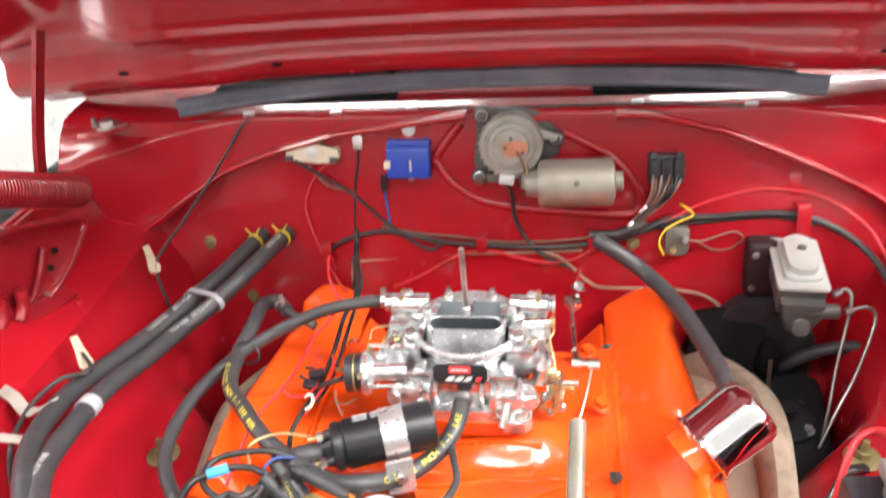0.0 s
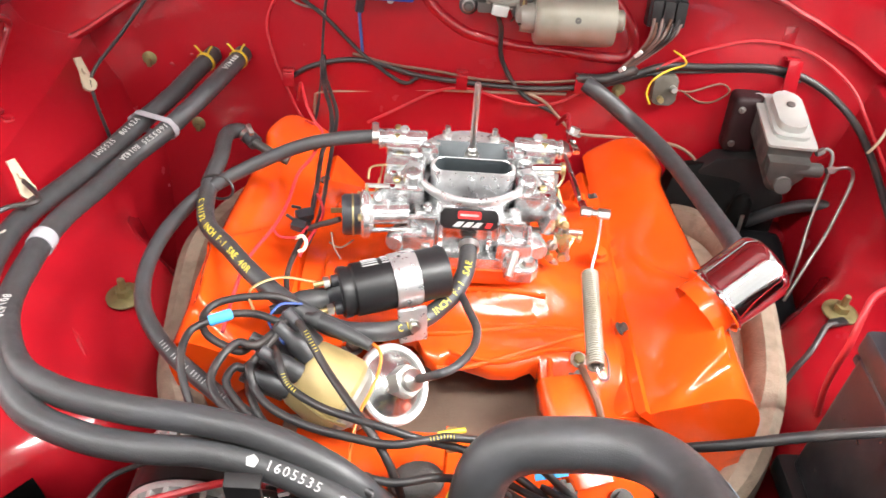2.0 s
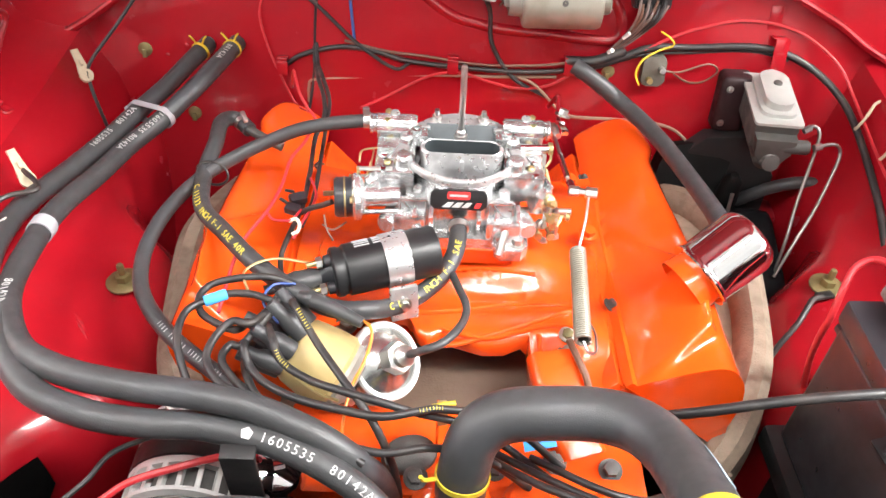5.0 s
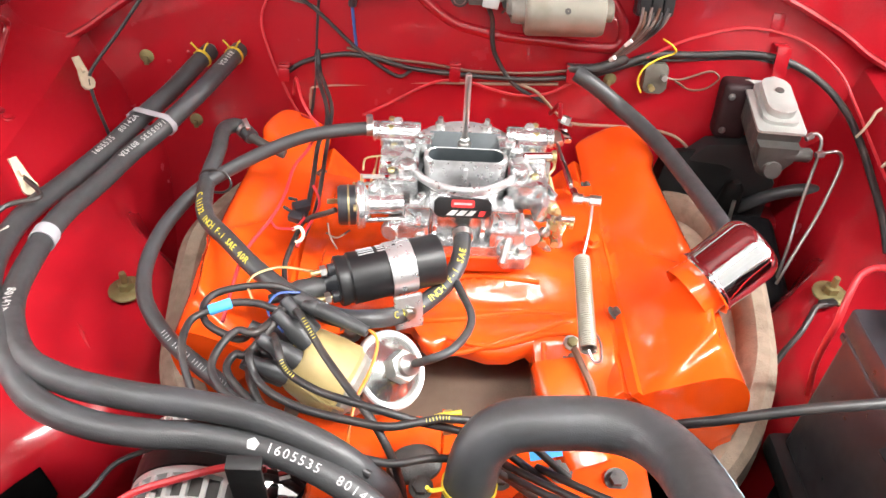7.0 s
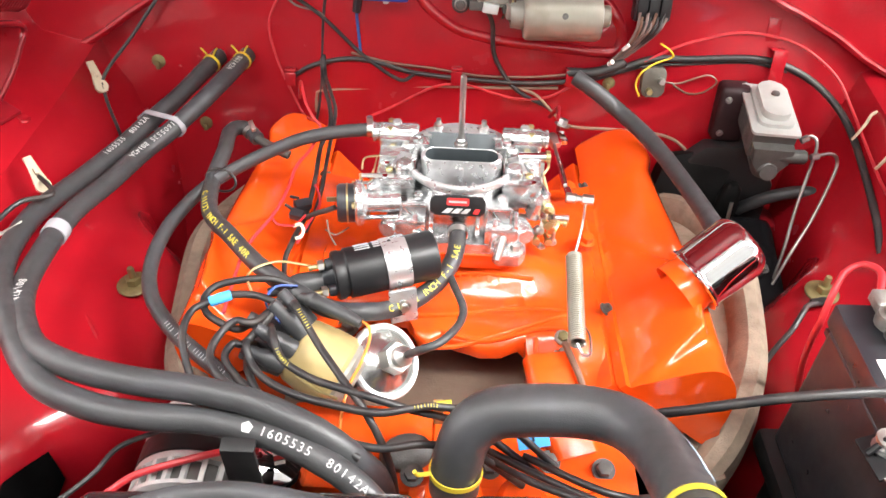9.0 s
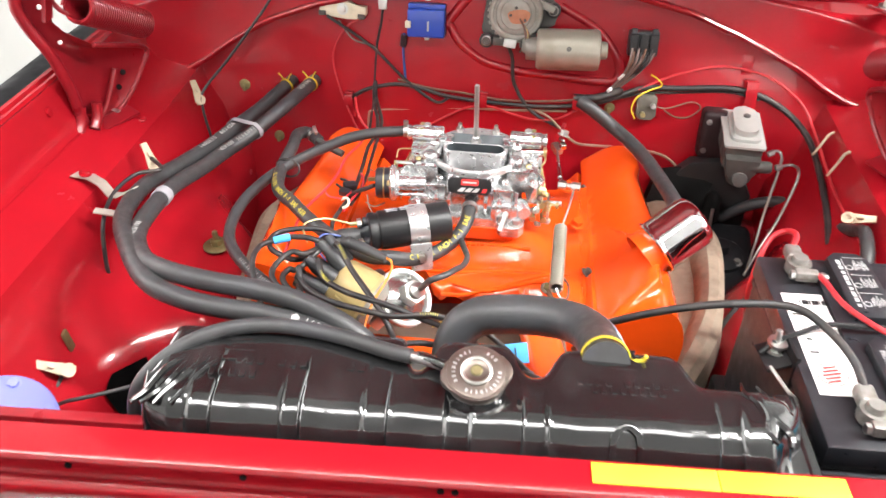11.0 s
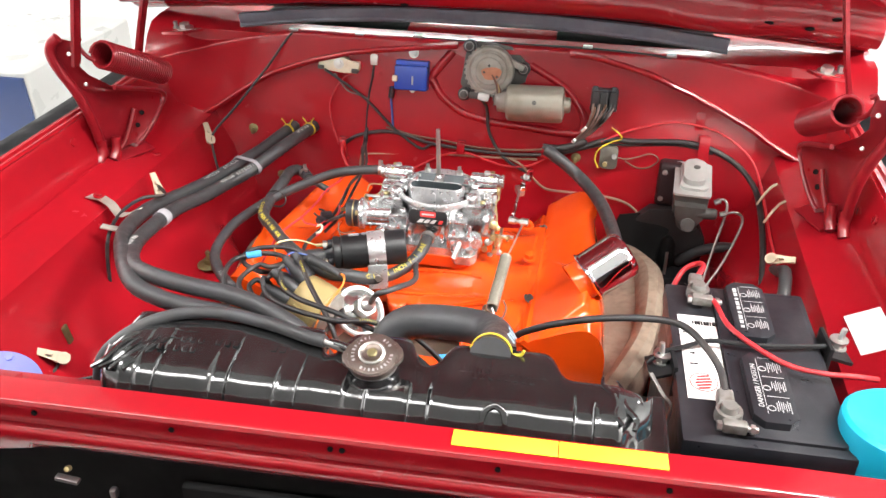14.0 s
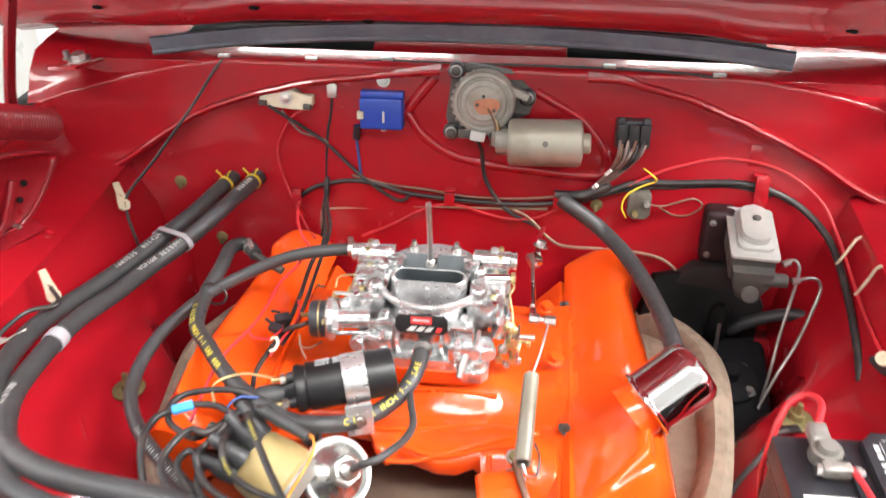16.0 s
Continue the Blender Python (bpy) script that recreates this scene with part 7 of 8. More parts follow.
for k, y in enumerate((0.086, -0.062)):
    ch = 0.011
    plate = part("vent_cap", prism([(-0.024 + ch, -0.059), (0.024 - ch, -0.059), (0.024, -0.059 + ch), (0.024, 0.059 - ch), (0.024 - ch, 0.059), (-0.024 + ch, 0.059), (-0.024, 0.059 - ch), (-0.024, -0.059 + ch)], 0.011, BM @ Matrix.Translation((0.010, y, BZ + 0.003)), 0.003), BLACK_PLASTIC, bat, "black vent cap with white warnings")
    top = BM @ Matrix.Translation((0.010, y, BZ + 0.0142))
    for j, yy in enumerate((-0.033, 0.0, 0.033)):
        part("warning_icon", lathe([(0.0034, 0), (0.0044, 0), (0.0044, 0.0003), (0.0034, 0.0003)], top @ Matrix.Translation((-0.0035, yy - 0.004, 0)), 16), PRINT_GREY, plate)
        for i in range(7):
            long = 0.011 + 0.006 * ((i * 5 + j * 3 + k) % 4) / 3
            part("print_bar", box((0.0009, long, 0.0003), top @ Matrix.Translation((0.0030 + 0.0023 * i, yy + 0.003 * ((i + j) % 2) - 0.001, 0)), 0.0), PRINT_GREY, plate)
        part("print_bar", box((0.024, 0.0006, 0.0003), top @ Matrix.Translation((0.006, yy + 0.0155, 0)), 0.0), PRINT_GREY, plate)
    part("print_bar", box((0.0006, 0.092, 0.0003), top @ Matrix.Translation((-0.0085, 0, 0)), 0.0), PRINT_GREY, plate)
    if k:
        part("lettering", text_mesh("DANGER / POISON", 0.0085, top @ pose(-0.0135, 0.0, 0, 0, 0, 90), 0.0002), PRINT_GREY, plate)
    else:
        for i in range(9):
            part("print_bar", box((0.0045, 0.0045 + 0.002 * (i % 3), 0.0003), top @ Matrix.Translation((-0.0135, -0.040 + 0.0098 * i, 0)), 0.0), PRINT_GREY, plate)
lab = part("label", box((0.046, 0.158, 0.0006), BM @ Matrix.Translation((-0.055, -0.002, BZ + 0.0004)), 0.0), LABEL_WHITE, bat, "white paper label with a red emblem")
bm = bmesh.new()
for k in range(11):
    box((0.0018 + 0.001 * (k % 3), 0.008, 0.0003), BM @ Matrix.Translation((-0.060 + k * 0.0036, 0.062, BZ + 0.0009)), 0.0, bm)
for y, w in ((0.046, 0.012), (0.040, 0.018), (-0.02, 0.010), (0.0, 0.006)):
    part("print_bar", box((w, 0.003, 0.0003), BM @ Matrix.Translation((-0.066, y, BZ + 0.0009)), 0.0), BLACK, lab)
part("bar_print", bm, BLACK, lab)
part("emblem", lathe([(0.0150, 0), (0.0160, 0), (0.0160, 0.0003), (0.0150, 0.0003)], BM @ Matrix.Translation((-0.058, -0.052, BZ + 0.0008)), 28), LABEL_RED, lab, "round red emblem")
for k in range(5):
    part("emblem_bar", box((0.020 - 0.003 * abs(k - 2), 0.0030, 0.0003), BM @ pose(-0.058, -0.062 + k * 0.005, BZ + 0.0009, 0, 0, 14), 0.0), LABEL_RED, lab)
for k in range(9):
    part("print_bar", box((0.006 + 0.004 * (k % 3), 0.0016, 0.0003), BM @ Matrix.Translation((-0.070, 0.045 - k * 0.0055, BZ + 0.0009)), 0.0), PRINT_GREY, lab)
CL = [BM @ Vector((-0.050, 0.118, BZ)), BM @ Vector((-0.040, -0.112, BZ))]
for k, q in enumerate(CL):
    cl = thing("battery_clamp", q, "worn lead battery clamp with a bolt", "battery clamp", "battery clamps")
    part("post", lathe([(0.0105, 0), (0.009, 0.022), (0.008, 0.024), (0, 0.024)], Matrix.Translation(q), 20), LEAD, cl)
    part("ring", lathe([(0.0100, 0.003), (0.0142, 0.003), (0.0150, 0.007), (0.0142, 0.017), (0.0098, 0.017)], Matrix.Translation(q), 24), LEAD, cl)
    s = -1 if k == 1 else 1
    part("jaw", box((0.026, 0.012, 0.013), Matrix.Translation(q + Vector((0.004, -0.020, 0.012))), 0.003), LEAD, cl)
    part("barrel", box((0.018, 0.024, 0.014), Matrix.Translation(q + Vector((-0.002, 0.021, 0.012))), 0.004, seg=3), LEAD, cl)
    part("jaw_bolt", tube([q + Vector((-0.014, -0.021, 0.012)), q + Vector((0.028, -0.021, 0.012))], 0.0034, 10, 1), ZINC, cl)
    for xx in (-0.014, 0.020):
        part("nut", hexagon(0.0056, 0.005, axes(q + Vector((xx, -0.021, 0.012)), (1, 0, 0))), ZINC, cl)
q = CL[0]
NEG = [q + Vector((-0.002, 0.028, 0.012)), (0.343, 0.602, 0.862), (0.338, 0.624, 0.852), (0.322, 0.622, 0.842), (0.310, 0.606, 0.826), (0.304, 0.594, 0.800), (0.305, 0.596, 0.770), (0.315, 0.606, 0.72), (0.330, 0.612, 0.66)]
pcab = thing("positive_cable", q, "red battery cable looping over the battery", "cable")
part("sleeve", tube(NEG, 0.0036, 12, 7), WIRE_RED, pcab)
part("sleeve", tube([q + Vector((0.016, -0.018, 0.013)), (0.352, 0.507, 0.866), (0.363, 0.461, 0.868), (0.392, 0.422, 0.869), (0.426, 0.399, 0.867), (0.462, 0.393, 0.867), (0.490, 0.396, 0.866), (0.525, 0.41, 0.855)], 0.0031, 12, 7), WIRE_RED, pcab)
q = CL[1]
NG = [q + Vector((-0.002, 0.030, 0.016)), q + Vector((-0.006, 0.055, 0.024)), (0.330, 0.392, 0.882), (0.308, 0.422, 0.886), (0.281, 0.432, 0.886), (0.232, 0.428, 0.885), (0.184, 0.429, 0.873), (0.134, 0.434, 0.850), (0.10, 0.45, 0.815), (0.08, 0.47, 0.76)]
ncab = thing("negative_cable", q, "black battery cable across to the engine", "cable")
part("sleeve", tube(NG, 0.0044, 12, 8), WIRE_BLACK, ncab)
hold = thing("battery_hold_down", (0.386, 0.43, BZ), "black battery hold-down bar with plated bolts", "hold-down")
part("bar", tube([(0.268, 0.405, BZ - 0.01), (0.285, 0.412, BZ + 0.004), (0.31, 0.425, BZ + 0.006), (0.34, 0.435, BZ + 0.012), (0.39, 0.435, BZ + 0.013), (0.44, 0.445, BZ + 0.012), (0.475, 0.455, BZ + 0.010)], 0.003, 8, 6), BLACK, hold)
for at, k in (((0.283, 0.405, BZ - 0.012), -1), ((0.492, 0.466, BZ - 0.004), 1)):
    part("bracket", box((0.030, 0.040, 0.005), pose(*at, 0, 18 * k, 10), 0.0015), BLACK, hold)
    part("side_tab", box((0.005, 0.045, 0.045), pose(at[0] - 0.014 * k, at[1], at[2] - 0.004, 0, 0, 6), 0.0015), BLACK, hold)
    bolt(hold, Vector(at) + Vector((0.002, 0.006, 0.003)), (0.1 * k, 0, 1), 0.0075, 0.007, ZINC, stud=0.020)
    part("washer", lathe([(0.011, 0), (0.011, 0.003), (0, 0.003)], axes(Vector(at) + Vector((0.002, 0.006, 0.012)), (0, 0, 1)), 16), ZINC, hold)
part("clip_wire", tube([(0.272, 0.38, BZ - 0.005), (0.285, 0.355, BZ - 0.012), (0.295, 0.345, BZ - 0.02), (0.292, 0.335, BZ - 0.045)], 0.0022, 6), STEEL, hold)
tray = thing("battery_tray", (0.39, 0.42, 0.60), "black steel battery tray", "tray")
part("tray", box((0.20, 0.31, 0.03), BM @ Matrix.Translation((0, 0, 0.625)), 0.006), BLACK, tray)
part("leg", box((0.16, 0.26, 0.34), BM @ Matrix.Translation((0, 0, 0.44)), 0.006), BLACK, tray)

# cyan cap beside the battery
cy = thing("washer_bottle", (0.525, 0.30, 0.72), "bright cyan round plastic cup beside the battery", "plastic cup")
cm = pose(0.528, 0.315, 0.815, -6)
part("cup", lathe([(0.040, -0.10), (0.056, -0.03), (0.062, 0.02), (0.0635, 0.050), (0.0625, 0.056), (0.058, 0.060), (0.050, 0.060), (0.020, 0.052), (0, 0.050)], cm, 48), CYAN, cy)


# ---- firewall fixtures ----
def on_wall(x, z, off=0.0, spin=0.0):
    """A pose on the firewall with z out of the wall, x to the right, y up."""
    up = Vector((0, 0.22, 1)).normalized()
    m = Matrix((Vector((1, 0, 0)), up, FWN)).transposed().to_4x4()
    m.translation = fw(x, z, off)
    return m @ Matrix.Rotation(radians(spin), 4, "Z")


bal = thing("ballast_resistor", fw(-0.338, 0.926), "cream ceramic ballast resistor on the firewall", "resistor")
m = on_wall(-0.338, 0.926, 0.0, -3)
part("body", prism([(-0.042, -0.010), (-0.022, -0.011), (-0.014, -0.014), (0.014, -0.015), (0.02, -0.012), (0.036, -0.014), (0.042, -0.004), (0.041, 0.010), (0.022, 0.009), (0.012, 0.015), (-0.012, 0.015), (-0.022, 0.008), (-0.042, 0.006)], 0.020, m, 0.002), CREAM, bal)
bolt(bal, m @ Vector((0, 0.002, 0.020)), FWN, 0.007, 0.004, ZINC)
for x in (-0.036, 0.034):
    part("terminal", box((0.012, 0.008, 0.014), m @ Matrix.Translation((x, -0.008, 0.018)), 0.001), DARK_CAST, bal)

vr = thing("voltage_regulator", fw(-0.19, 0.92), "blue painted voltage regulator screwed to the firewall", "voltage regulator")
m = on_wall(-0.189, 0.917)
part("case", box((0.066, 0.048, 0.026), m @ Matrix.Translation((0, -0.006, 0.014)), 0.004, seg=3), BLUE, vr)
part("case_step", box((0.066, 0.012, 0.018), m @ Matrix.Translation((0, 0.021, 0.010)), 0.003), BLUE, vr)
part("mount_tab", prism([(-0.031, 0.022), (0.031, 0.022), (0.029, 0.034), (0.013, 0.050), (-0.013, 0.050), (-0.029, 0.034)], 0.003, m, 0.0008), BLUE, vr)
part("mount_tab", prism([(-0.032, -0.036), (0.032, -0.036), (0.032, -0.028), (-0.032, -0.028)], 0.003, m, 0.0008), BLUE, vr)
bolt(vr, m @ Vector((0, 0.041, 0.003)), FWN, 0.007, 0.004, ZINC)
bolt(vr, m @ Vector((0, -0.032, 0.003)), FWN, 0.006, 0.004, ZINC)
part("terminal", box((0.010, 0.012, 0.012), m @ Matrix.Translation((-0.031, -0.008, 0.026)), 0.002), CREAM, vr)
part("printed_mark", box((0.0035, 0.017, 0.0004), m @ Matrix.Translation((0.004, -0.010, 0.0272)), 0.0), PRINT_WHITE, vr)

wm = thing("wiper_motor", fw(0.03, 0.90), "grey wiper motor with a round gear case and rust stain", "wiper motor")
m = on_wall(-0.036, 0.937, 0.0)
part("mount_plate", prism([(-0.046, 0.045), (-0.02, 0.052), (0.04, 0.045), (0.078, 0.01), (0.07, -0.02), (0.01, -0.05), (-0.046, -0.056), (-0.056, -0.03)], 0.010, m, 0.002), DARK_CAST, wm)
gm = m @ Matrix.Translation((0.003, 0, 0)) @ Matrix.Diagonal((0.89, 0.89, 1.0, 1.0))
gear = part("gear_case", lathe([(0.050, 0.008), (0.052, 0.014), (0.052, 0.036), (0.049, 0.040), (0.044, 0.041), (0.042, 0.0395), (0.039, 0.0395), (0.037, 0.043), (0.030, 0.044), (0.028, 0.046), (0, 0.046)], gm, 44), GREY_CAST, wm)
for k in range(14):
    a = radians(110 + k * 13)
    part("crimp_tab", box((0.007, 0.006, 0.010), gm @ Matrix.Rotation(a, 4, "Z") @ Matrix.Translation((0.0515, 0, 0.032)), 0.001), GREY_CAST, gear)
part("rust_patch", prism([(0.021 * math.cos(a) * (1 + 0.12 * math.sin(3 * a)), 0.015 * math.sin(a) * (1 + 0.15 * math.sin(2 * a + 1))) for a in (k * math.pi / 10 for k in range(20))], 0.0006, gm @ Matrix.Translation((0.006, -0.004, 0.0458))), RUST, gear, "worn rust patch")
for q in ((0.0, 0.012), (0.018, -0.010), (-0.01, -0.002)):
    part("rivet", lathe([(0.003, 0), (0.002, 0.002), (0, 0.002)], gm @ Matrix.Translation((*q, 0.046)), 10), DARK_CAST, gear)
for x, y in ((-0.046, -0.050), (0.066, 0.006), (-0.040, 0.042)):
    part("rubber_mount", lathe([(0.0125, 0.006), (0.0125, 0.020), (0.0095, 0.023), (0, 0.023)], m @ Matrix.Translation((x, y, 0)), 20), RUBBER, wm)
    part("mount_eye", lathe([(0.0075, 0.022), (0.0090, 0.0225), (0.0090, 0.0255), (0.0070, 0.0265)], m @ Matrix.Translation((x, y, 0)), 20), STEEL, wm)
    bolt(wm, m @ Vector((x, y, 0.023)), FWN, 0.005, 0.004, DARK_CAST)
for x, y, w, d in ((-0.024, -0.048, 0.020, 0.030), (-0.004, -0.052, 0.014, 0.034), (0.020, -0.050, 0.016, 0.028), (0.034, -0.038, 0.012, 0.036)):
    part("case_lug", box((w, 0.014, d), m @ pose(x, y, 0.022, 0, 0, 12 * (x > 0)), 0.0025), DARK_CAST, wm)
part("lug_arm", box((0.034, 0.012, 0.014), m @ pose(0.052, 0.014, 0.026, 0, 0, -22), 0.003), GREY_CAST, wm)
c0 = fw(0.010, 0.893, 0.046)
can = axes(c0, (1, 0.0, 0.03))
motor = part("motor_can", lathe([(0, -0.004), (0.030, -0.004), (0.0335, -0.001), (0.0345, 0.003), (0.0345, 0.096), (0.0325, 0.102), (0.018, 0.105), (0.015, 0.105), (0.0145, 0.114), (0.012, 0.116), (0, 0.116)], can, 44), GREY_CAN, wm, "grey cylindrical motor can")
part("can_dimple", lathe([(0.0045, 0), (0.004, 0.001), (0, 0.0006)], axes(c0 + Vector((0.050, -0.031, 0.015)), (0, -0.9, 0.44)), 14), DARK_CAST, motor)
part("can_neck", lathe([(0.018, -0.022), (0.020, -0.004), (0.0, -0.004)], can, 24), GREY_CAST, wm)
part("can_bracket", box((0.014, 0.020, 0.022), Matrix.Translation(c0 + Vector((-0.022, 0.004, 0.004))), 0.004), GREY_CAST, wm)
part("terminal_block", box((0.022, 0.014, 0.010), m @ pose(-0.004, -0.049, 0.042, 0, 0, -8), 0.002), WHITE_ZINC, wm)
for k, mat in enumerate((WIRE_BROWN, WIRE_WHITE, BRASS, WIRE_BROWN)):
    a0 = m @ Vector((0.010 + k * 0.003, -0.006 - 0.004 * k, 0.047))
    part("lead_wire", tube([a0, a0 + Vector((0.010, -0.006, -0.018)), a0 + Vector((0.012 - 0.004 * k, -0.004, -0.042)), a0 + Vector((0.004 + 0.008 * k, 0.010, -0.064))], 0.0016, 6), mat, wm)
part("lead_wire", tube([fw(-0.045, 0.893, 0.035), fw(-0.035, 0.866, 0.02), fw(-0.028, 0.817, 0.012), fw(0.006, 0.771, 0.012), fw(0.059, 0.745, 0.012)], 0.0032, 8), WIRE_BLACK, wm)

con = thing("bulkhead_connector", fw(0.187, 0.88), "black bulkhead wiring connector on the firewall", "connector")
m = on_wall(0.187, 0.890)
part("block", box((0.050, 0.042, 0.026), m @ Matrix.Translation((0, 0.008, 0.015)), 0.003), BLACK_PLASTIC, con)
for x in (-0.0165, 0.0, 0.0165):
    part("socket", box((0.0145, 0.034, 0.008), m @ Matrix.Translation((x, 0.008, 0.034)), 0.002), BLACK, con)
for x in (-0.018, 0.017):
    part("latch", box((0.010, 0.012, 0.008), m @ Matrix.Translation((x, 0.028, 0.030)), 0.002), BLACK_PLASTIC, con)
for k in range(11):
    x0 = -0.019 + k * 0.0038
    mat = (WIRE_WHITE, WIRE_BROWN, WIRE_BLACK, WIRE_WHITE, WIRE_BLACK)[k % 5]
    part("loom_wire", tube([m @ Vector((x0, 0.002 - (k % 3) * 0.006, 0.038)), m @ Vector((x0 * 0.8 - 0.006, -0.022, 0.042 + 0.004 * (k % 2))), m @ Vector((x0 * 0.5 - 0.020, -0.048, 0.030)), m @ Vector((x0 * 0.25 - 0.045, -0.078, 0.018))], 0.0021, 6), mat, con)
part("stripped_end", lathe([(0.0028, 0), (0.0028, 0.012), (0, 0.012)], axes(m @ Vector((-0.035, -0.052, 0.036)), (0.5, -0.2, 0.7)), 10), LABEL_WHITE, con)
part("stripped_end", lathe([(0.0032, 0), (0.0032, 0.010), (0, 0.010)], axes(m @ Vector((-0.050, -0.076, 0.026)), (0.3, -0.5, 0.6)), 10), LABEL_WHITE, con)

rel = thing("relay_can", fw(0.205, 0.788), "small tarnished relay with a yellow wire", "relay")
m = on_wall(0.208, 0.790)
part("body", prism(rounded(0.034, 0.044, 0.008), 0.020, m, 0.004), RELAY, rel)
part("terminal", lathe([(0.0045, 0), (0.0045, 0.010), (0, 0.010)], m @ Matrix.Translation((0.010, 0.004, 0.020)), 10), ZINC, rel)
part("terminal", lathe([(0.0045, 0), (0.0045, 0.010), (0, 0.010)], m @ Matrix.Translation((-0.006, -0.012, 0.020)), 10), BRASS, rel)
part("lead_wire", tube([m @ Vector((0.0, 0.058, 0.02)), m @ Vector((0.012, 0.052, 0.03)), m @ Vector((0.020, 0.040, 0.022)), m @ Vector((0.0, 0.030, 0.02)), m @ Vector((-0.020, 0.016, 0.022)), m @ Vector((-0.026, -0.004, 0.02)), m @ Vector((-0.018, -0.022, 0.018))], 0.0015, 6), WIRE_YELLOW, rel)
part("lead_wire", tube([m @ Vector((0.012, 0.004, 0.026)), fw(0.245, 0.795, 0.02), fw(0.285, 0.806, 0.015), fw(0.302, 0.795, 0.012), fw(0.285, 0.778, 0.010), fw(0.262, 0.776, 0.010), fw(0.240, 0.786, 0.008)], 0.0014, 6), WIRE_BROWN, rel)


def wall_plug(x, z, r=0.012):
    ob = thing("firewall_plug", fw(x, z), "olive plated round plug in the red firewall", "plug", "firewall plugs")
    part("disc", lathe([(r, 0), (r, 0.002), (r * 0.8, 0.004), (r * 0.3, 0.005), (0, 0.005)], on_wall(x, z, 0.0), 20), OLIVE, ob)
    part("tab", box((r * 0.5, r * 0.9, 0.004), on_wall(x - 0.001, z - r * 0.4, 0.006), 0.001), OLIVE, ob)


for x, z, r in ((-0.531, 0.783, 0.013), (0.145, 0.782, 0.012), (-0.469, 0.690, 0.012)):
    wall_plug(x, z, r)
part("oval_stamp", tube([fw(0.157 + 0.020 * math.cos(a), 0.962 + 0.010 * math.sin(a), 0.001) for a in (k * math.pi / 8 for k in range(17))], 0.0018, 6, 3), RED, car)
for x, z in ((0.16, 0.925), (0.205, 0.935), (-0.255, 0.912), (-0.47, 0.79), (0.29, 0.91), (-0.50, 0.775)):
    part("stud_nub", lathe([(0.0045, 0), (0.004, 0.005), (0, 0.006)], on_wall(x, z), 10), RED, car)
part("heater_stamp", lathe([(0.020, 0), (0.017, 0.004), (0.010, 0.005), (0, 0.006)], on_wall(-0.237, 0.742), 24), RED, car)


def cable(name, pts, r, mat, label, category="wire", seg=8):
    return hose(name, pts, r, mat, label, category, seg, 6)


# main loom across the firewall
cable("firewall_loom", [fw(-0.330, 0.770, 0.008), fw(-0.300, 0.790, 0.010), fw(-0.248, 0.803, 0.010), fw(-0.200, 0.800, 0.010), fw(-0.152, 0.789, 0.012), fw(-0.082, 0.783, 0.012), fw(0.011, 0.780, 0.012), fw(0.084, 0.786, 0.012), fw(0.133, 0.800, 0.016), fw(0.163, 0.822, 0.020)], 0.0036, WIRE_BLACK, "black taped wiring loom along the firewall", "wiring loom", 10)
cable("firewall_loom", [fw(0.090, 0.783, 0.014), fw(0.150, 0.806, 0.016), fw(0.200, 0.824, 0.012), fw(0.261, 0.826, 0.010), fw(0.344, 0.832, 0.012), fw(0.400, 0.822, 0.012), (0.445, 1.068, 0.803), (0.472, 1.03, 0.785), (0.481, 0.985, 0.770), (0.482, 0.92, 0.752), (0.478, 0.85, 0.735), (0.474, 0.80, 0.715)], 0.0052, WIRE_BLACK, "black taped wiring loom towards the driver fender", "wiring loom", 10)
cable("split_loom_end", [fw(0.160, 0.822, 0.022), fw(0.120, 0.806, 0.022), fw(0.080, 0.800, 0.014)], 0.0075, WIRE_BLACK, "fat black taped loom joint on the firewall", "wiring loom", 10)
cable("resistor_loom", [fw(-0.366, 0.920, 0.022), fw(-0.345, 0.908, 0.022), fw(-0.285, 0.866, 0.012), fw(-0.224, 0.812, 0.012), fw(-0.169, 0.778, 0.014), fw(-0.146, 0.786, 0.014)], 0.0027, WIRE_BLACK, "dark wires from the ballast resistor", "wire")
cable("resistor_wire", [fw(-0.345, 0.914, 0.022), fw(-0.335, 0.897, 0.018), fw(-0.318, 0.878, 0.014), fw(-0.288, 0.870, 0.012), fw(-0.277, 0.862, 0.012)], 0.0016, WIRE_WHITE, "pale wire from the ballast resistor", "wire", 6)
cable("red_feed_wire", [fw(-0.310, 0.914, 0.016), fw(-0.330, 0.903, 0.016), fw(-0.352, 0.870, 0.012), fw(-0.359, 0.840, 0.012), fw(-0.348, 0.795, 0.014), fw(-0.332, 0.760, 0.018), fw(-0.313, 0.722, 0.02), (-0.285, 1.0, 0.745)], 0.0017, WIRE_RED, "red wire hanging from the ballast resistor", "wire", 8)
cable("ground_wire", [fw(-0.269, 0.930, 0.008), fw(-0.272, 0.905, 0.006), fw(-0.279, 0.869, 0.006), fw(-0.284, 0.80, 0.006), fw(-0.286, 0.766, 0.006), fw(-0.292, 0.722, 0.008), fw(-0.300, 0.69, 0.008)], 0.0021, WIRE_BLACK, "dark wire down the firewall from a spade terminal", "wire")
sp = thing("spade_terminal", fw(-0.269, 0.938), "plated spade terminal on the firewall", "terminal")
part("blade", prism([(-0.007, -0.010), (0.007, -0.010), (0.008, 0.008), (0.004, 0.012), (-0.004, 0.012), (-0.008, 0.008)], 0.004, on_wall(-0.269, 0.939, 0.004), 0.001), ZINC, sp)
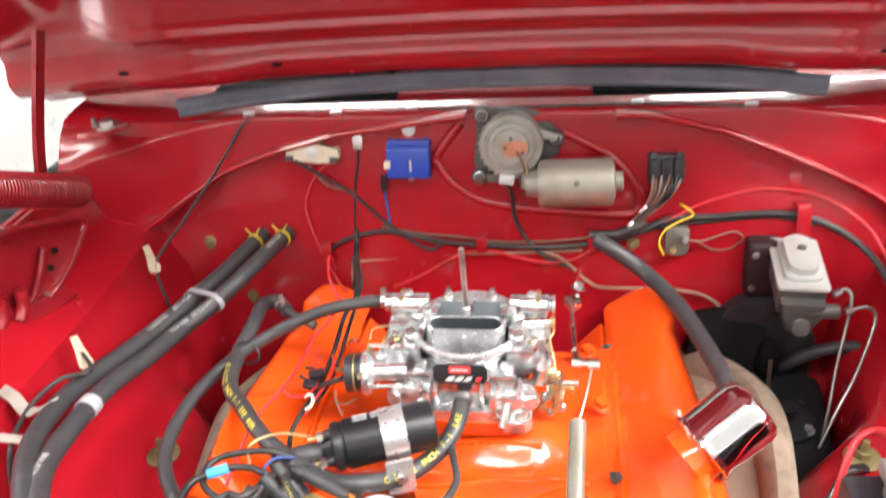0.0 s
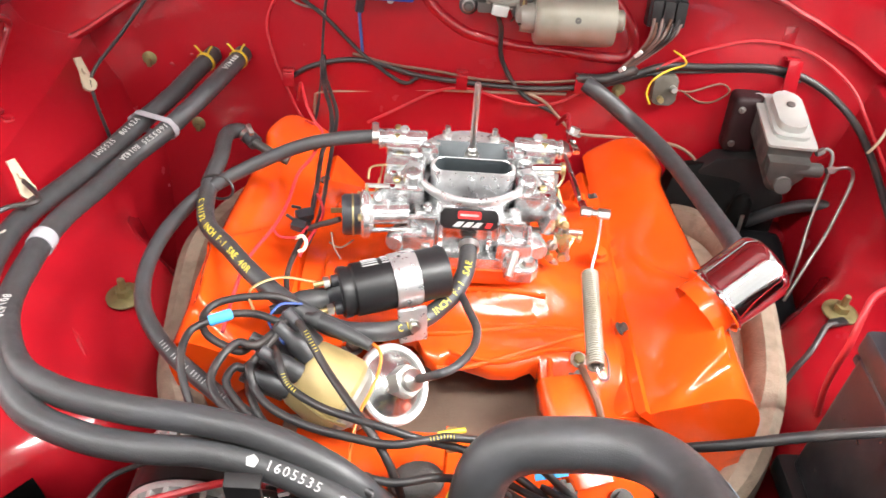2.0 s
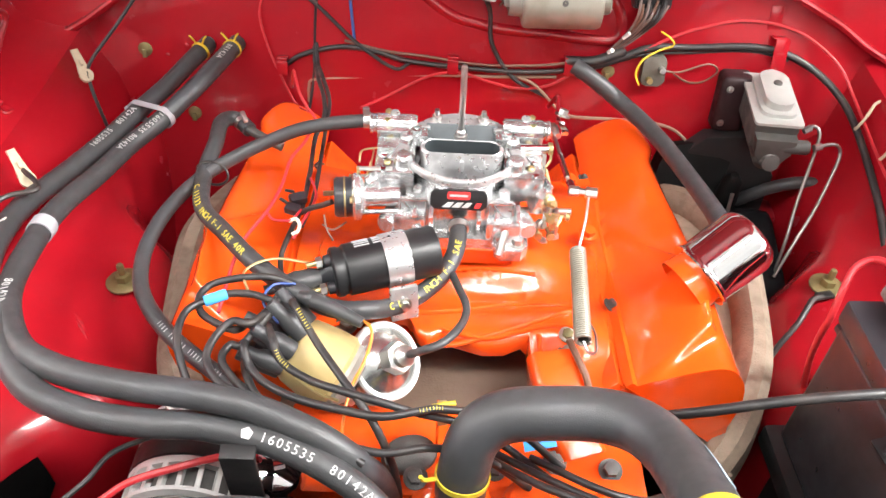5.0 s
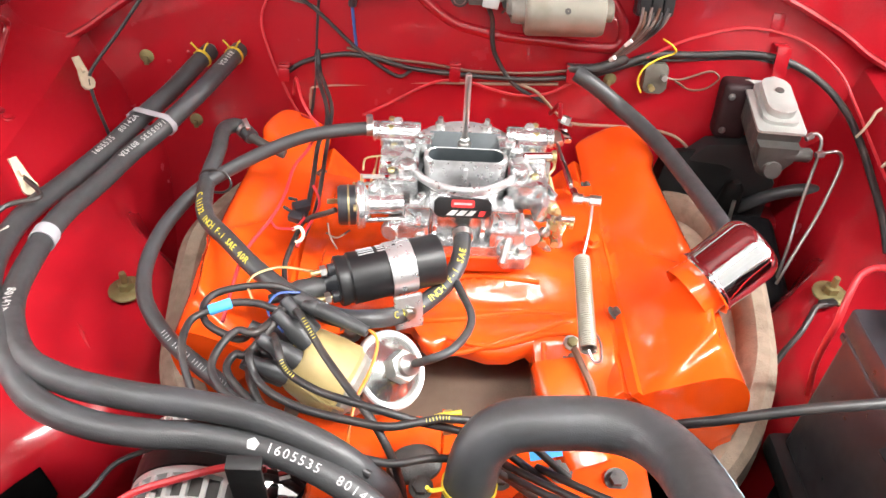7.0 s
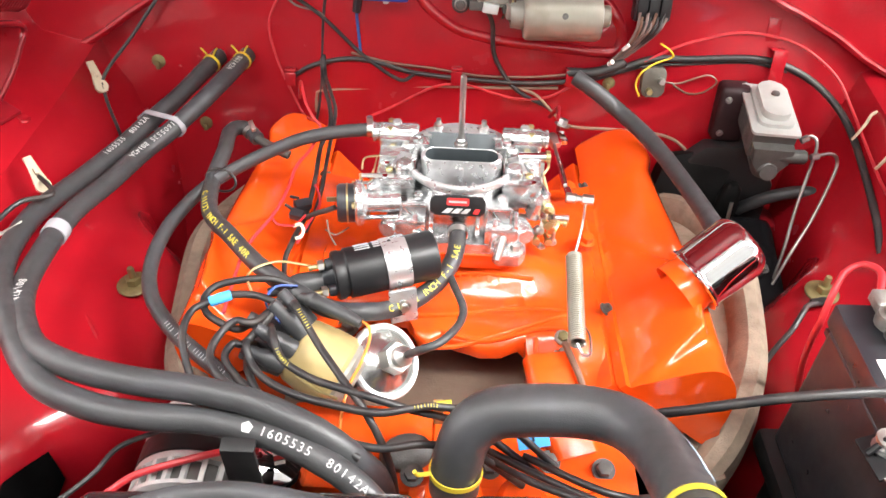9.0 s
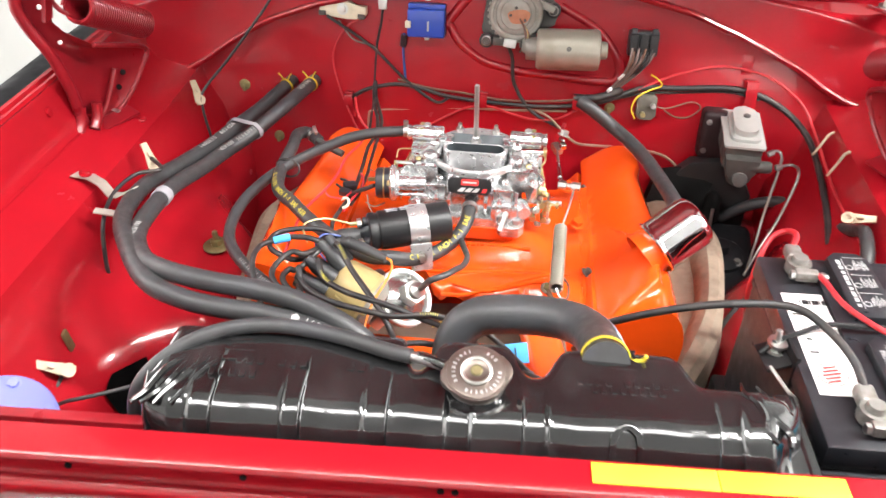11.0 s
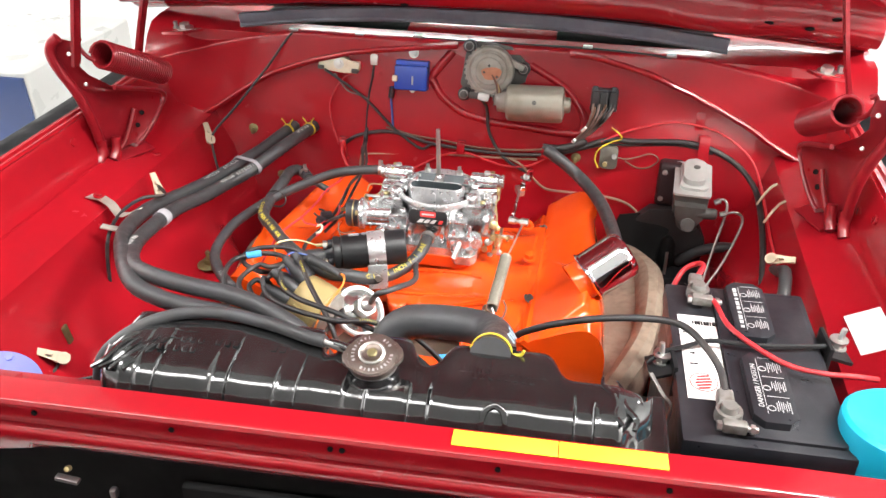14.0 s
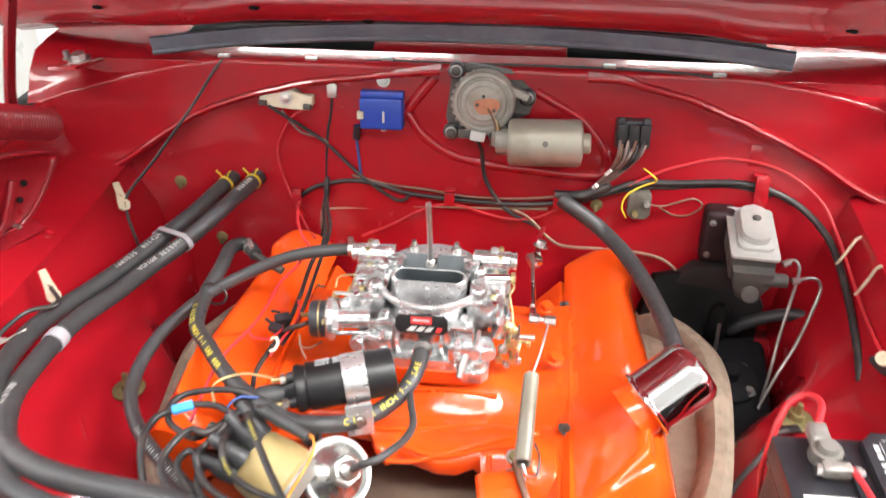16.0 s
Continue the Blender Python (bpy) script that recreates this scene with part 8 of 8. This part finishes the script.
cable("regulator_wire", [fw(-0.228, 0.895, 0.016), fw(-0.231, 0.875, 0.012), fw(-0.229, 0.845, 0.010), fw(-0.226, 0.815, 0.010)], 0.0022, WIRE_BLUE, "blue wires under the voltage regulator", "wire", 8)
cable("regulator_plug", [fw(-0.228, 0.893, 0.016), fw(-0.231, 0.872, 0.013)], 0.006, BLACK_PLASTIC, "black plug under the voltage regulator", "connector", 8)
cable("red_firewall_wire", [(-0.21, 1.0, 0.755), fw(-0.180, 0.738, 0.02), fw(-0.116, 0.769, 0.014), fw(-0.070, 0.776, 0.016), fw(-0.03, 0.766, 0.016), fw(0.012, 0.757, 0.014), fw(0.055, 0.762, 0.014), fw(0.090, 0.782, 0.016)], 0.0019, WIRE_RED, "red wire looping along the firewall", "wire", 8)
cable("red_fender_wire", [fw(0.190, 0.822, 0.016), fw(0.230, 0.840, 0.010), fw(0.268, 0.853, 0.008), fw(0.329, 0.866, 0.008), fw(0.403, 0.856, 0.012), (0.461, 1.065, 0.825), (0.482, 1.02, 0.795), (0.487, 0.95, 0.775), (0.488, 0.87, 0.762), (0.487, 0.76, 0.765), (0.488, 0.62, 0.780), (0.488, 0.53, 0.800)], 0.0022, WIRE_RED, "red wire round to the battery side", "wire", 8)
cable("loom_branch", [fw(0.150, 0.802, 0.014), fw(0.200, 0.814, 0.010), fw(0.262, 0.818, 0.008), fw(0.344, 0.825, 0.010), fw(0.400, 0.815, 0.012)], 0.0022, WIRE_BLACK, "thin dark wire beside the firewall loom", "wire", 6)
cable("loom_branch", [fw(-0.240, 0.812, 0.010), fw(-0.180, 0.800, 0.010), fw(-0.120, 0.796, 0.012), fw(-0.050, 0.788, 0.012), fw(0.03, 0.790, 0.012), fw(0.09, 0.798, 0.014)], 0.0020, WIRE_BROWN, "thin brown wire beside the firewall loom", "wire", 6)
cable("brake_pipe", [fw(-0.295, 0.718, 0.006), fw(-0.294, 0.742, 0.006), fw(-0.285, 0.752, 0.006), fw(-0.22, 0.758, 0.006), fw(-0.151, 0.764, 0.006), fw(-0.08, 0.767, 0.006), fw(-0.011, 0.769, 0.006), fw(0.07, 0.772, 0.005)], 0.0026, PIPE, "thin tarnished pipe across the firewall", "pipe", 8)
cable("fluid_pipe", [fw(0.015, 0.772, 0.012), fw(0.039, 0.763, 0.014), fw(0.064, 0.740, 0.014), fw(0.079, 0.727, 0.014), fw(0.099, 0.718, 0.014), fw(0.151, 0.717, 0.014), fw(0.210, 0.715, 0.014), fw(0.255, 0.705, 0.014), fw(0.285, 0.680, 0.02), (0.30, 1.03, 0.64)], 0.0024, PIPE, "thin tarnished pipe behind the valve cover", "pipe", 8)
cable("kickdown_rod", [(0.058, 0.935, 0.79), (0.062, 0.985, 0.79), (0.066, 1.02, 0.775), (0.060, 1.05, 0.74)], 0.0030, RED_DULL, "red throttle cable end by the firewall", "cable", 8)
for x, z, h in ((-0.330, 0.774, 0.020), (-0.083, 0.786, 0.022), (0.086, 0.792, 0.022)):
    cl = thing("loom_tab", fw(x, z), "red painted metal tab holding the wiring loom", "clip", "loom tabs")
    part("tab", box((0.016, h, 0.003), on_wall(x, z, 0.020), 0.001), RED, cl)
    part("tab_root", box((0.016, 0.004, 0.02), on_wall(x, z + h / 2, 0.010), 0.001), RED, cl)
tb = thing("strap_tab", fw(0.373, 0.85), "bright red metal strap over the wiring loom", "strap")
part("strap", box((0.020, 0.045, 0.003), on_wall(0.381, 0.828, 0.024), 0.001), RED, tb)
part("strap_top", box((0.018, 0.040, 0.003), on_wall(0.369, 0.868, 0.006), 0.001), RED, tb)
part("strap_step", box((0.020, 0.003, 0.020), on_wall(0.378, 0.848, 0.014), 0.001), RED, tb)
# raised stamping lines on the brake side
part("panel_bead", tube([fw(0.265, 0.905, 0.0), fw(0.262, 0.80, 0.0), fw(0.262, 0.70, 0.0)], 0.004, 8, 3), RED, car)

# cable over the cowl edge
cable("cowl_cable", [(-0.437, 1.128, 0.982), (-0.36, 1.132, 0.982), (-0.301, 1.131, 0.980), (-0.183, 1.134, 0.984), (-0.084, 1.134, 0.984), (0.145, 1.132, 0.986), (0.24, 1.128, 0.984), (0.300, 1.122, 0.982)], 0.0024, WIRE_BLACK, "thin black washer tube along the cowl edge", "cable", 8)
cable("cowl_cable_drop", [(-0.437, 1.128, 0.982), (-0.450, 1.110, 0.968), (-0.480, 1.085, 0.925), (-0.535, 1.035, 0.855), (-0.575, 0.995, 0.808), (-0.572, 0.975, 0.785), (-0.562, 0.965, 0.74), (-0.556, 0.965, 0.69)], 0.0024, WIRE_BLACK, "thin dark cable down to the inner fender", "cable", 8)
cable("fender_tube", [(-0.575, 0.765, 0.806), (-0.536, 0.721, 0.814), (-0.566, 0.700, 0.815), (-0.578, 0.652, 0.812), (-0.572, 0.600, 0.800), (-0.568, 0.575, 0.76), (-0.566, 0.565, 0.70), (-0.56, 0.56, 0.60)], 0.0030, WIRE_BLACK, "thin black tube behind the heater hoses", "cable", 8)
for at in ((-0.30, 1.130, 0.985), (0.146, 1.131, 0.990), (0.300, 1.121, 0.986), (-0.437, 1.127, 0.986), (-0.183, 1.133, 0.988)):
    kk = thing("cowl_clip", at, "small pale metal clip on the cowl edge", "clip", "cowl clips")
    part("clip", box((0.018, 0.008, 0.005), Matrix.Translation(at), 0.0015), ZINC, kk)


# ---- cream clips on the inner fenders ----
def cream_clip(at, long_dir, label="cream plastic cable clip on the inner fender", length=0.046):
    d = Vector(long_dir).normalized()
    ob = thing("cable_clip", at, label, "clip", "cream cable clips")
    m = axes(at, (0.5 if at[0] < 0 else -0.5, -0.5, 0.75))
    x = m.to_3x3().inverted() @ d
    ang = math.degrees(math.atan2(x.y, x.x))
    m = m @ Matrix.Rotation(radians(ang), 4, "Z")
    L = length / 2
    part("strap", prism([(-L, -0.005), (-L * 0.2, -0.005), (L * 0.4, -0.008), (L, -0.006), (L, 0.007), (L * 0.3, 0.008), (-L * 0.2, 0.005), (-L, 0.005)], 0.004, m, 0.001), CLIP, ob)
    part("loop", lathe([(0.005, 0), (0.009, 0), (0.009, 0.006), (0.005, 0.006)], m @ Matrix.Translation((L * 0.7, 0, 0.001)), 14), CLIP, ob)
    part("prong", box((0.008, 0.004, 0.010), m @ Matrix.Translation((-L * 0.1, 0.0, 0.006)), 0.001), CLIP, ob)
    return ob


cream_clip((-0.586, 0.992, 0.806), (0.5, -0.6, -0.4))
cream_clip((-0.574, 0.762, 0.808), (0.6, -0.6, -0.3))
cream_clip((-0.557, 0.392, 0.722), (0.1, 0.45, -0.7), "cream plastic clip low on the inner fender", 0.05)
cream_clip((0.481, 0.752, 0.796), (-1, 0.1, 0.1), "cream plastic clip round a black hose", 0.042)
for y, z in ((0.990, 0.788), (0.908, 0.797)):
    hk = thing("wire_hook", (0.502, y, z), "bent tan wire hook holding the loom", "clip", "wire hooks")
    part("wire", tube([(0.508, y + 0.012, z + 0.016), (0.500, y + 0.008, z + 0.013), (0.494, y, z + 0.011), (0.486, y - 0.010, z + 0.006), (0.479, y - 0.014, z - 0.006), (0.476, y - 0.012, z - 0.016)], 0.0022, 8), CLIP, hk)
bk = thing("strap_bracket", (-0.63, 0.67, 0.82), "bent plated steel strap with a screw on the inner fender", "bracket")
rows = []
for px, py, pz in ((-0.642, 0.668, 0.829), (-0.618, 0.668, 0.827), (-0.598, 0.660, 0.822), (-0.580, 0.648, 0.812), (-0.568, 0.648, 0.812), (-0.553, 0.664, 0.815)):
    rows.append([(px - 0.003, py - 0.007, pz), (px + 0.003, py + 0.007, pz)])
part("strap", sheet(rows, 0.002), PLATED, bk)
bolt(bk, (-0.625, 0.669, 0.830), (0.2, -0.1, 1), 0.006, 0.004, RED)
bk2 = thing("small_bracket", (-0.60, 0.62, 0.815), "small plated steel tab on the inner fender", "bracket")
part("strap", box((0.034, 0.011, 0.003), pose(-0.566, 0.603, 0.812, 8, 8, 4), 0.001), PLATED, bk2)
cable("low_fender_wire", [(-0.553, 0.402, 0.705), (-0.552, 0.360, 0.692), (-0.517, 0.352, 0.712), (-0.478, 0.361, 0.72), (-0.435, 0.381, 0.725), (-0.400, 0.412, 0.735), (-0.383, 0.440, 0.74), (-0.349, 0.457, 0.745)], 0.0026, WIRE_BLACK, "thin wire from a clip to the radiator", "wire", 6)
lt = thing("steel_tab", (-0.575, 0.47, 0.70), "small rusty steel tab on the inner fender", "bracket")
part("tab", box((0.004, 0.012, 0.030), pose(-0.563, 0.441, 0.722, 0, -8, 10), 0.001), OLIVE, lt)

# ---- shock absorber tops ----
for x, y in ((-0.462, 0.700), (0.388, 0.745)):
    sh = thing("shock_mount", (x, y, 0.69), "olive plated shock absorber nut and washer on the tower", "shock mount", "shock absorber mounts")
    part("washer", lathe([(0.021, 0), (0.021, 0.002), (0.019, 0.0032), (0.012, 0.004), (0, 0.004)], pose(x, y, 0.694), 28), OLIVE, sh)
    part("nut", hexagon(0.0095, 0.009, pose(x, y, 0.698)), OLIVE, sh)
    part("stud", lathe([(0.0042, 0), (0.0042, 0.022), (0.0034, 0.024), (0, 0.024)], pose(x, y, 0.698), 12), OLIVE, sh)
gr = thing("ground_lug", (0.40, 0.70, 0.69), "black wire lug beside the shock mount", "cable")
part("lug", box((0.024, 0.011, 0.005), pose(0.376, 0.722, 0.701, 0, 6, 20), 0.002), BLACK, gr)
part("sleeve", tube([(0.372, 0.718, 0.702), (0.358, 0.712, 0.703), (0.347, 0.698, 0.700), (0.333, 0.681, 0.690), (0.314, 0.665, 0.672), (0.298, 0.65, 0.645)], 0.0035, 8), WIRE_BLACK, gr)

# ---- brake master cylinder ----
mc = thing("master_cylinder", (0.363, 1.00, 0.72), "dark brake master cylinder with a silver lid on the firewall", "master cylinder")
MM = pose(0.363, 1.010, 0.792, 4, 0, -4)
lid = part("lid", prism(rounded(0.066, 0.120, 0.006), 0.004, MM, 0.001), LIDZINC, mc, "dull silver lid")
part("lid_step", prism(rounded(0.050, 0.096, 0.014), 0.006, MM @ Matrix.Translation((0.002, 0.002, 0.004)), 0.002), LIDZINC, lid)
part("lid_dome", prism(rounded(0.040, 0.084, 0.018), 0.012, MM @ Matrix.Translation((0.002, 0.004, 0.009)), 0.003), LIDZINC, lid)
part("lid_bolt", lathe([(0.006, 0), (0.006, 0.002), (0.004, 0.003), (0, 0.003)], MM @ Matrix.Translation((0.004, 0.012, 0.021)), 14), DARK_CAST, lid)
part("reservoir", box((0.060, 0.112, 0.040), MM @ Matrix.Translation((0, 0, -0.021)), 0.004, taper=1.0), DARK_CAST, mc)
part("bore", lathe([(0, -0.075), (0.012, -0.074), (0.016, -0.068), (0.021, -0.064), (0.021, 0.06), (0.026, 0.064), (0.026, 0.10), (0, 0.10)], MM @ pose(0, 0, -0.050, -90), 24), DARK_CAST, mc)
part("front_casting", prism([(-0.028, 0.012), (0.028, 0.012), (0.026, -0.012), (0.010, -0.036), (-0.010, -0.036), (-0.024, -0.014)], 0.020, MM @ pose(0, -0.052, -0.026, 90), 0.004), DARK_CAST, mc)
part("port_boss", lathe([(0.010, 0), (0.010, 0.034), (0.007, 0.038), (0, 0.038)], axes(MM @ Vector((0.010, -0.062, -0.030)), (1, -0.2, 0.12)), 16), DARK_CAST, mc)
part("plug_boss", lathe([(0.012, 0), (0.012, 0.008), (0.006, 0.009), (0, 0.009)], axes(MM @ Vector((0.0, -0.070, -0.052)), (0, -1, 0.3)), 18), DARK_CAST, mc)
part("mount_flange", box((0.085, 0.010, 0.095), pose(0.357, 1.088, 0.755, -10), 0.004), BLACK, mc)
part("side_cover", box((0.046, 0.050, 0.086), pose(0.328, 1.066, 0.757, -8, 0, -4), 0.010, seg=3), DARK_RED, mc, "dark maroon cover beside the cylinder")
for x, y, z in ((0.315, 1.0445, 0.786), (0.313, 1.0375, 0.734)):
    bolt(mc, (x, y, z), (0, -1, 0.1), 0.0035, 0.004, STEEL)
for pts in ([(0.402, 0.968, 0.772), (0.416, 0.972, 0.778), (0.424, 0.965, 0.770), (0.420, 0.950, 0.745), (0.405, 0.915, 0.69), (0.395, 0.885, 0.65), (0.385, 0.86, 0.60)],
            [(0.410, 0.940, 0.764), (0.436, 0.945, 0.768), (0.450, 0.946, 0.758), (0.448, 0.935, 0.738), (0.425, 0.900, 0.69), (0.400, 0.870, 0.655), (0.378, 0.845, 0.61)]):
    ln = thing("brake_line", pts[0], "bent steel brake line from the master cylinder", "brake line", "brake lines")
    part("pipe", tube(pts, 0.0023, 10, 7), STEEL, ln)
    part("flare_nut", hexagon(0.005, 0.011, axes(pts[0], Vector(pts[1]) - Vector(pts[0]))), STEEL, ln)
stc = thing("steering_column", (0.28, 1.02, 0.60), "black steering column cover by the firewall", "steering column")
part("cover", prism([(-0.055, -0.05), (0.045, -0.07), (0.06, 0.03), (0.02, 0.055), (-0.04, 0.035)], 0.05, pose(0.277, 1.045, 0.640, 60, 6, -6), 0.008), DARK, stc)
part("column_plate", prism([(-0.07, -0.16), (0.05, -0.18), (0.062, 0.02), (0.03, 0.085), (-0.05, 0.075), (-0.085, 0.04)], 0.03, pose(0.345, 1.035, 0.640, 82, 0, -4), 0.006), BLACK, stc)
part("pedal_cover", box((0.07, 0.06, 0.16), pose(0.395, 1.01, 0.52, -6, 0, -8), 0.012), RED_DULL, stc, "dull red pedal support")
part("shaft", tube([(0.285, 1.02, 0.64), (0.285, 0.90, 0.56), (0.29, 0.78, 0.48)], 0.018, 14, 4), BLACK, stc)
# black housing and cap added to fill the shaded gap ahead of the firewall
part("dark_filler", box((0.11, 0.20, 0.17), pose(0.352, 0.905, 0.525, 6, 0, -5), 0.022, seg=3), BLACK_SATIN, stc, "black housing added to darken the gap by the firewall")
part("filler_cap", lathe([(0.042, 0), (0.042, 0.012), (0.034, 0.018), (0.014, 0.020), (0.012, 0.034), (0, 0.034)], axes((0.345, 0.895, 0.605), (0, -0.1, 1)), 24), BLACK_SATIN, stc)
for k in range(4):
    bolt(stc, (0.345 + 0.034 * math.cos(0.8 + k * 1.571), 0.894 + 0.034 * math.sin(0.8 + k * 1.571), 0.616), (0, -0.1, 1), 0.006, 0.006, DARK_CAST)
part("boot", lathe([(0.016, 0), (0.018, 0.01), (0.014, 0.05), (0.006, 0.06), (0, 0.06)], axes((0.335, 0.985, 0.625), (0, -0.1, 1)), 16), DARK, stc)
part("rod", tube([(0.335, 0.965, 0.66), (0.335, 0.955, 0.60)], 0.003, 8, 1), ZINC, stc)
bolt(stc, (0.293, 1.012, 0.655), (0, -0.9, 0.4), 0.006, 0.006, ZINC)
cable("fender_hose", [(0.36, 1.0, 0.62), (0.40, 0.985, 0.660), (0.446, 0.975, 0.678), (0.478, 0.93, 0.690), (0.492, 0.86, 0.715), (0.490, 0.78, 0.758), (0.486, 0.735, 0.785), (0.480, 0.69, 0.775), (0.470, 0.65, 0.74)], 0.0095, RUBBER, "thick black ribbed loom hose on the driver side", "hose", 14)
# added near-black box that paints in the shade low behind the engine
part("lower_shade_box", box((0.10, 0.16, 0.30), Matrix.Translation((0.29, 1.0, 0.44)), 0.01), DARK, car, "near-black box standing in for the shade behind the engine")

# ---- passenger side small parts ----
os_ = thing("heater_fitting", (-0.345, 0.955, 0.76), "brass heater fitting with a clamp at the rear of the engine", "fitting")
part("elbow", tube([(-0.300, 0.885, 0.765), (-0.325, 0.893, 0.772), (-0.350, 0.908, 0.776)], 0.006, 10), DARK_CAST, os_)
part("clamp", lathe([(0.0087, -0.003), (0.0098, -0.003), (0.0098, 0.003), (0.0087, 0.003)], axes((-0.358, 0.917, 0.777), (-0.7, 0.7, 0.1)), 18), ZINC, os_)
part("screw", box((0.006, 0.016, 0.006), pose(-0.350, 0.905, 0.795, 20, 0, 30), 0.001), ZINC, os_)

# ---- horn and front corner ----
hn = thing("horn", (-0.50, 0.24, 0.76), "periwinkle blue round horn in the front corner", "horn")
hm2 = axes((-0.508, 0.235, 0.795), (0.25, -0.35, 0.9))
part("shell", lathe([(0.020, -0.05), (0.045, -0.02), (0.056, 0.0), (0.058, 0.004), (0.054, 0.008), (0.040, 0.010), (0.036, 0.014), (0.020, 0.016), (0.012, 0.020), (0, 0.020)], hm2, 40), PERIWINKLE, hn)
for k in range(6):
    bolt(hn, hm2 @ Vector((0.047 * math.cos(k * 1.047), 0.047 * math.sin(k * 1.047), 0.008)), (0.25, -0.35, 0.9), 0.005, 0.004, PERIWINKLE)
part("rubber_grommet", box((0.03, 0.014, 0.012), pose(-0.437, 0.232, 0.810, 0, 0, 8), 0.003), RUBBER, hn)

# ---- sticker, tool and background ----
sk = thing("paper_sticker", (0.565, 0.50, 0.82), "blank white sticker on the inner fender ledge", "sticker")
part("paper", box((0.046, 0.082, 0.0008), pose(0.5535, 0.541, 0.8308, 0, -27, 3), 0.0), LABEL_WHITE, sk)
# block for an unidentified metal thing beyond the fender; its blue paints a reflection
bd = thing("metal_block", (-1.95, 1.80, 0.0), "pale grey metal block with a dark blue reflection on its side", "cabinet")
part("body", box((0.60, 0.62, 0.565), Matrix.Translation((-1.92, 2.08, 0.300)), 0.012, seg=3), material("pale grey enamel", (0.42, 0.42, 0.40), 0.3, coat=0.2, vary=0.06, scale=8), bd)
part("blue_reflection", box((0.58, 0.012, 0.54), Matrix.Translation((-1.92, 1.764, 0.295)), 0.004), material("glossy blue reflection tint", (0.030, 0.055, 0.16), 0.16, coat=0.5, vary=0.35, scale=6), bd, "glossy panel with a blue reflection put in as colour")
part("plinth", box((0.56, 0.58, 0.025), Matrix.Translation((-1.92, 2.08, 0.0125)), 0.004), DARK, bd)
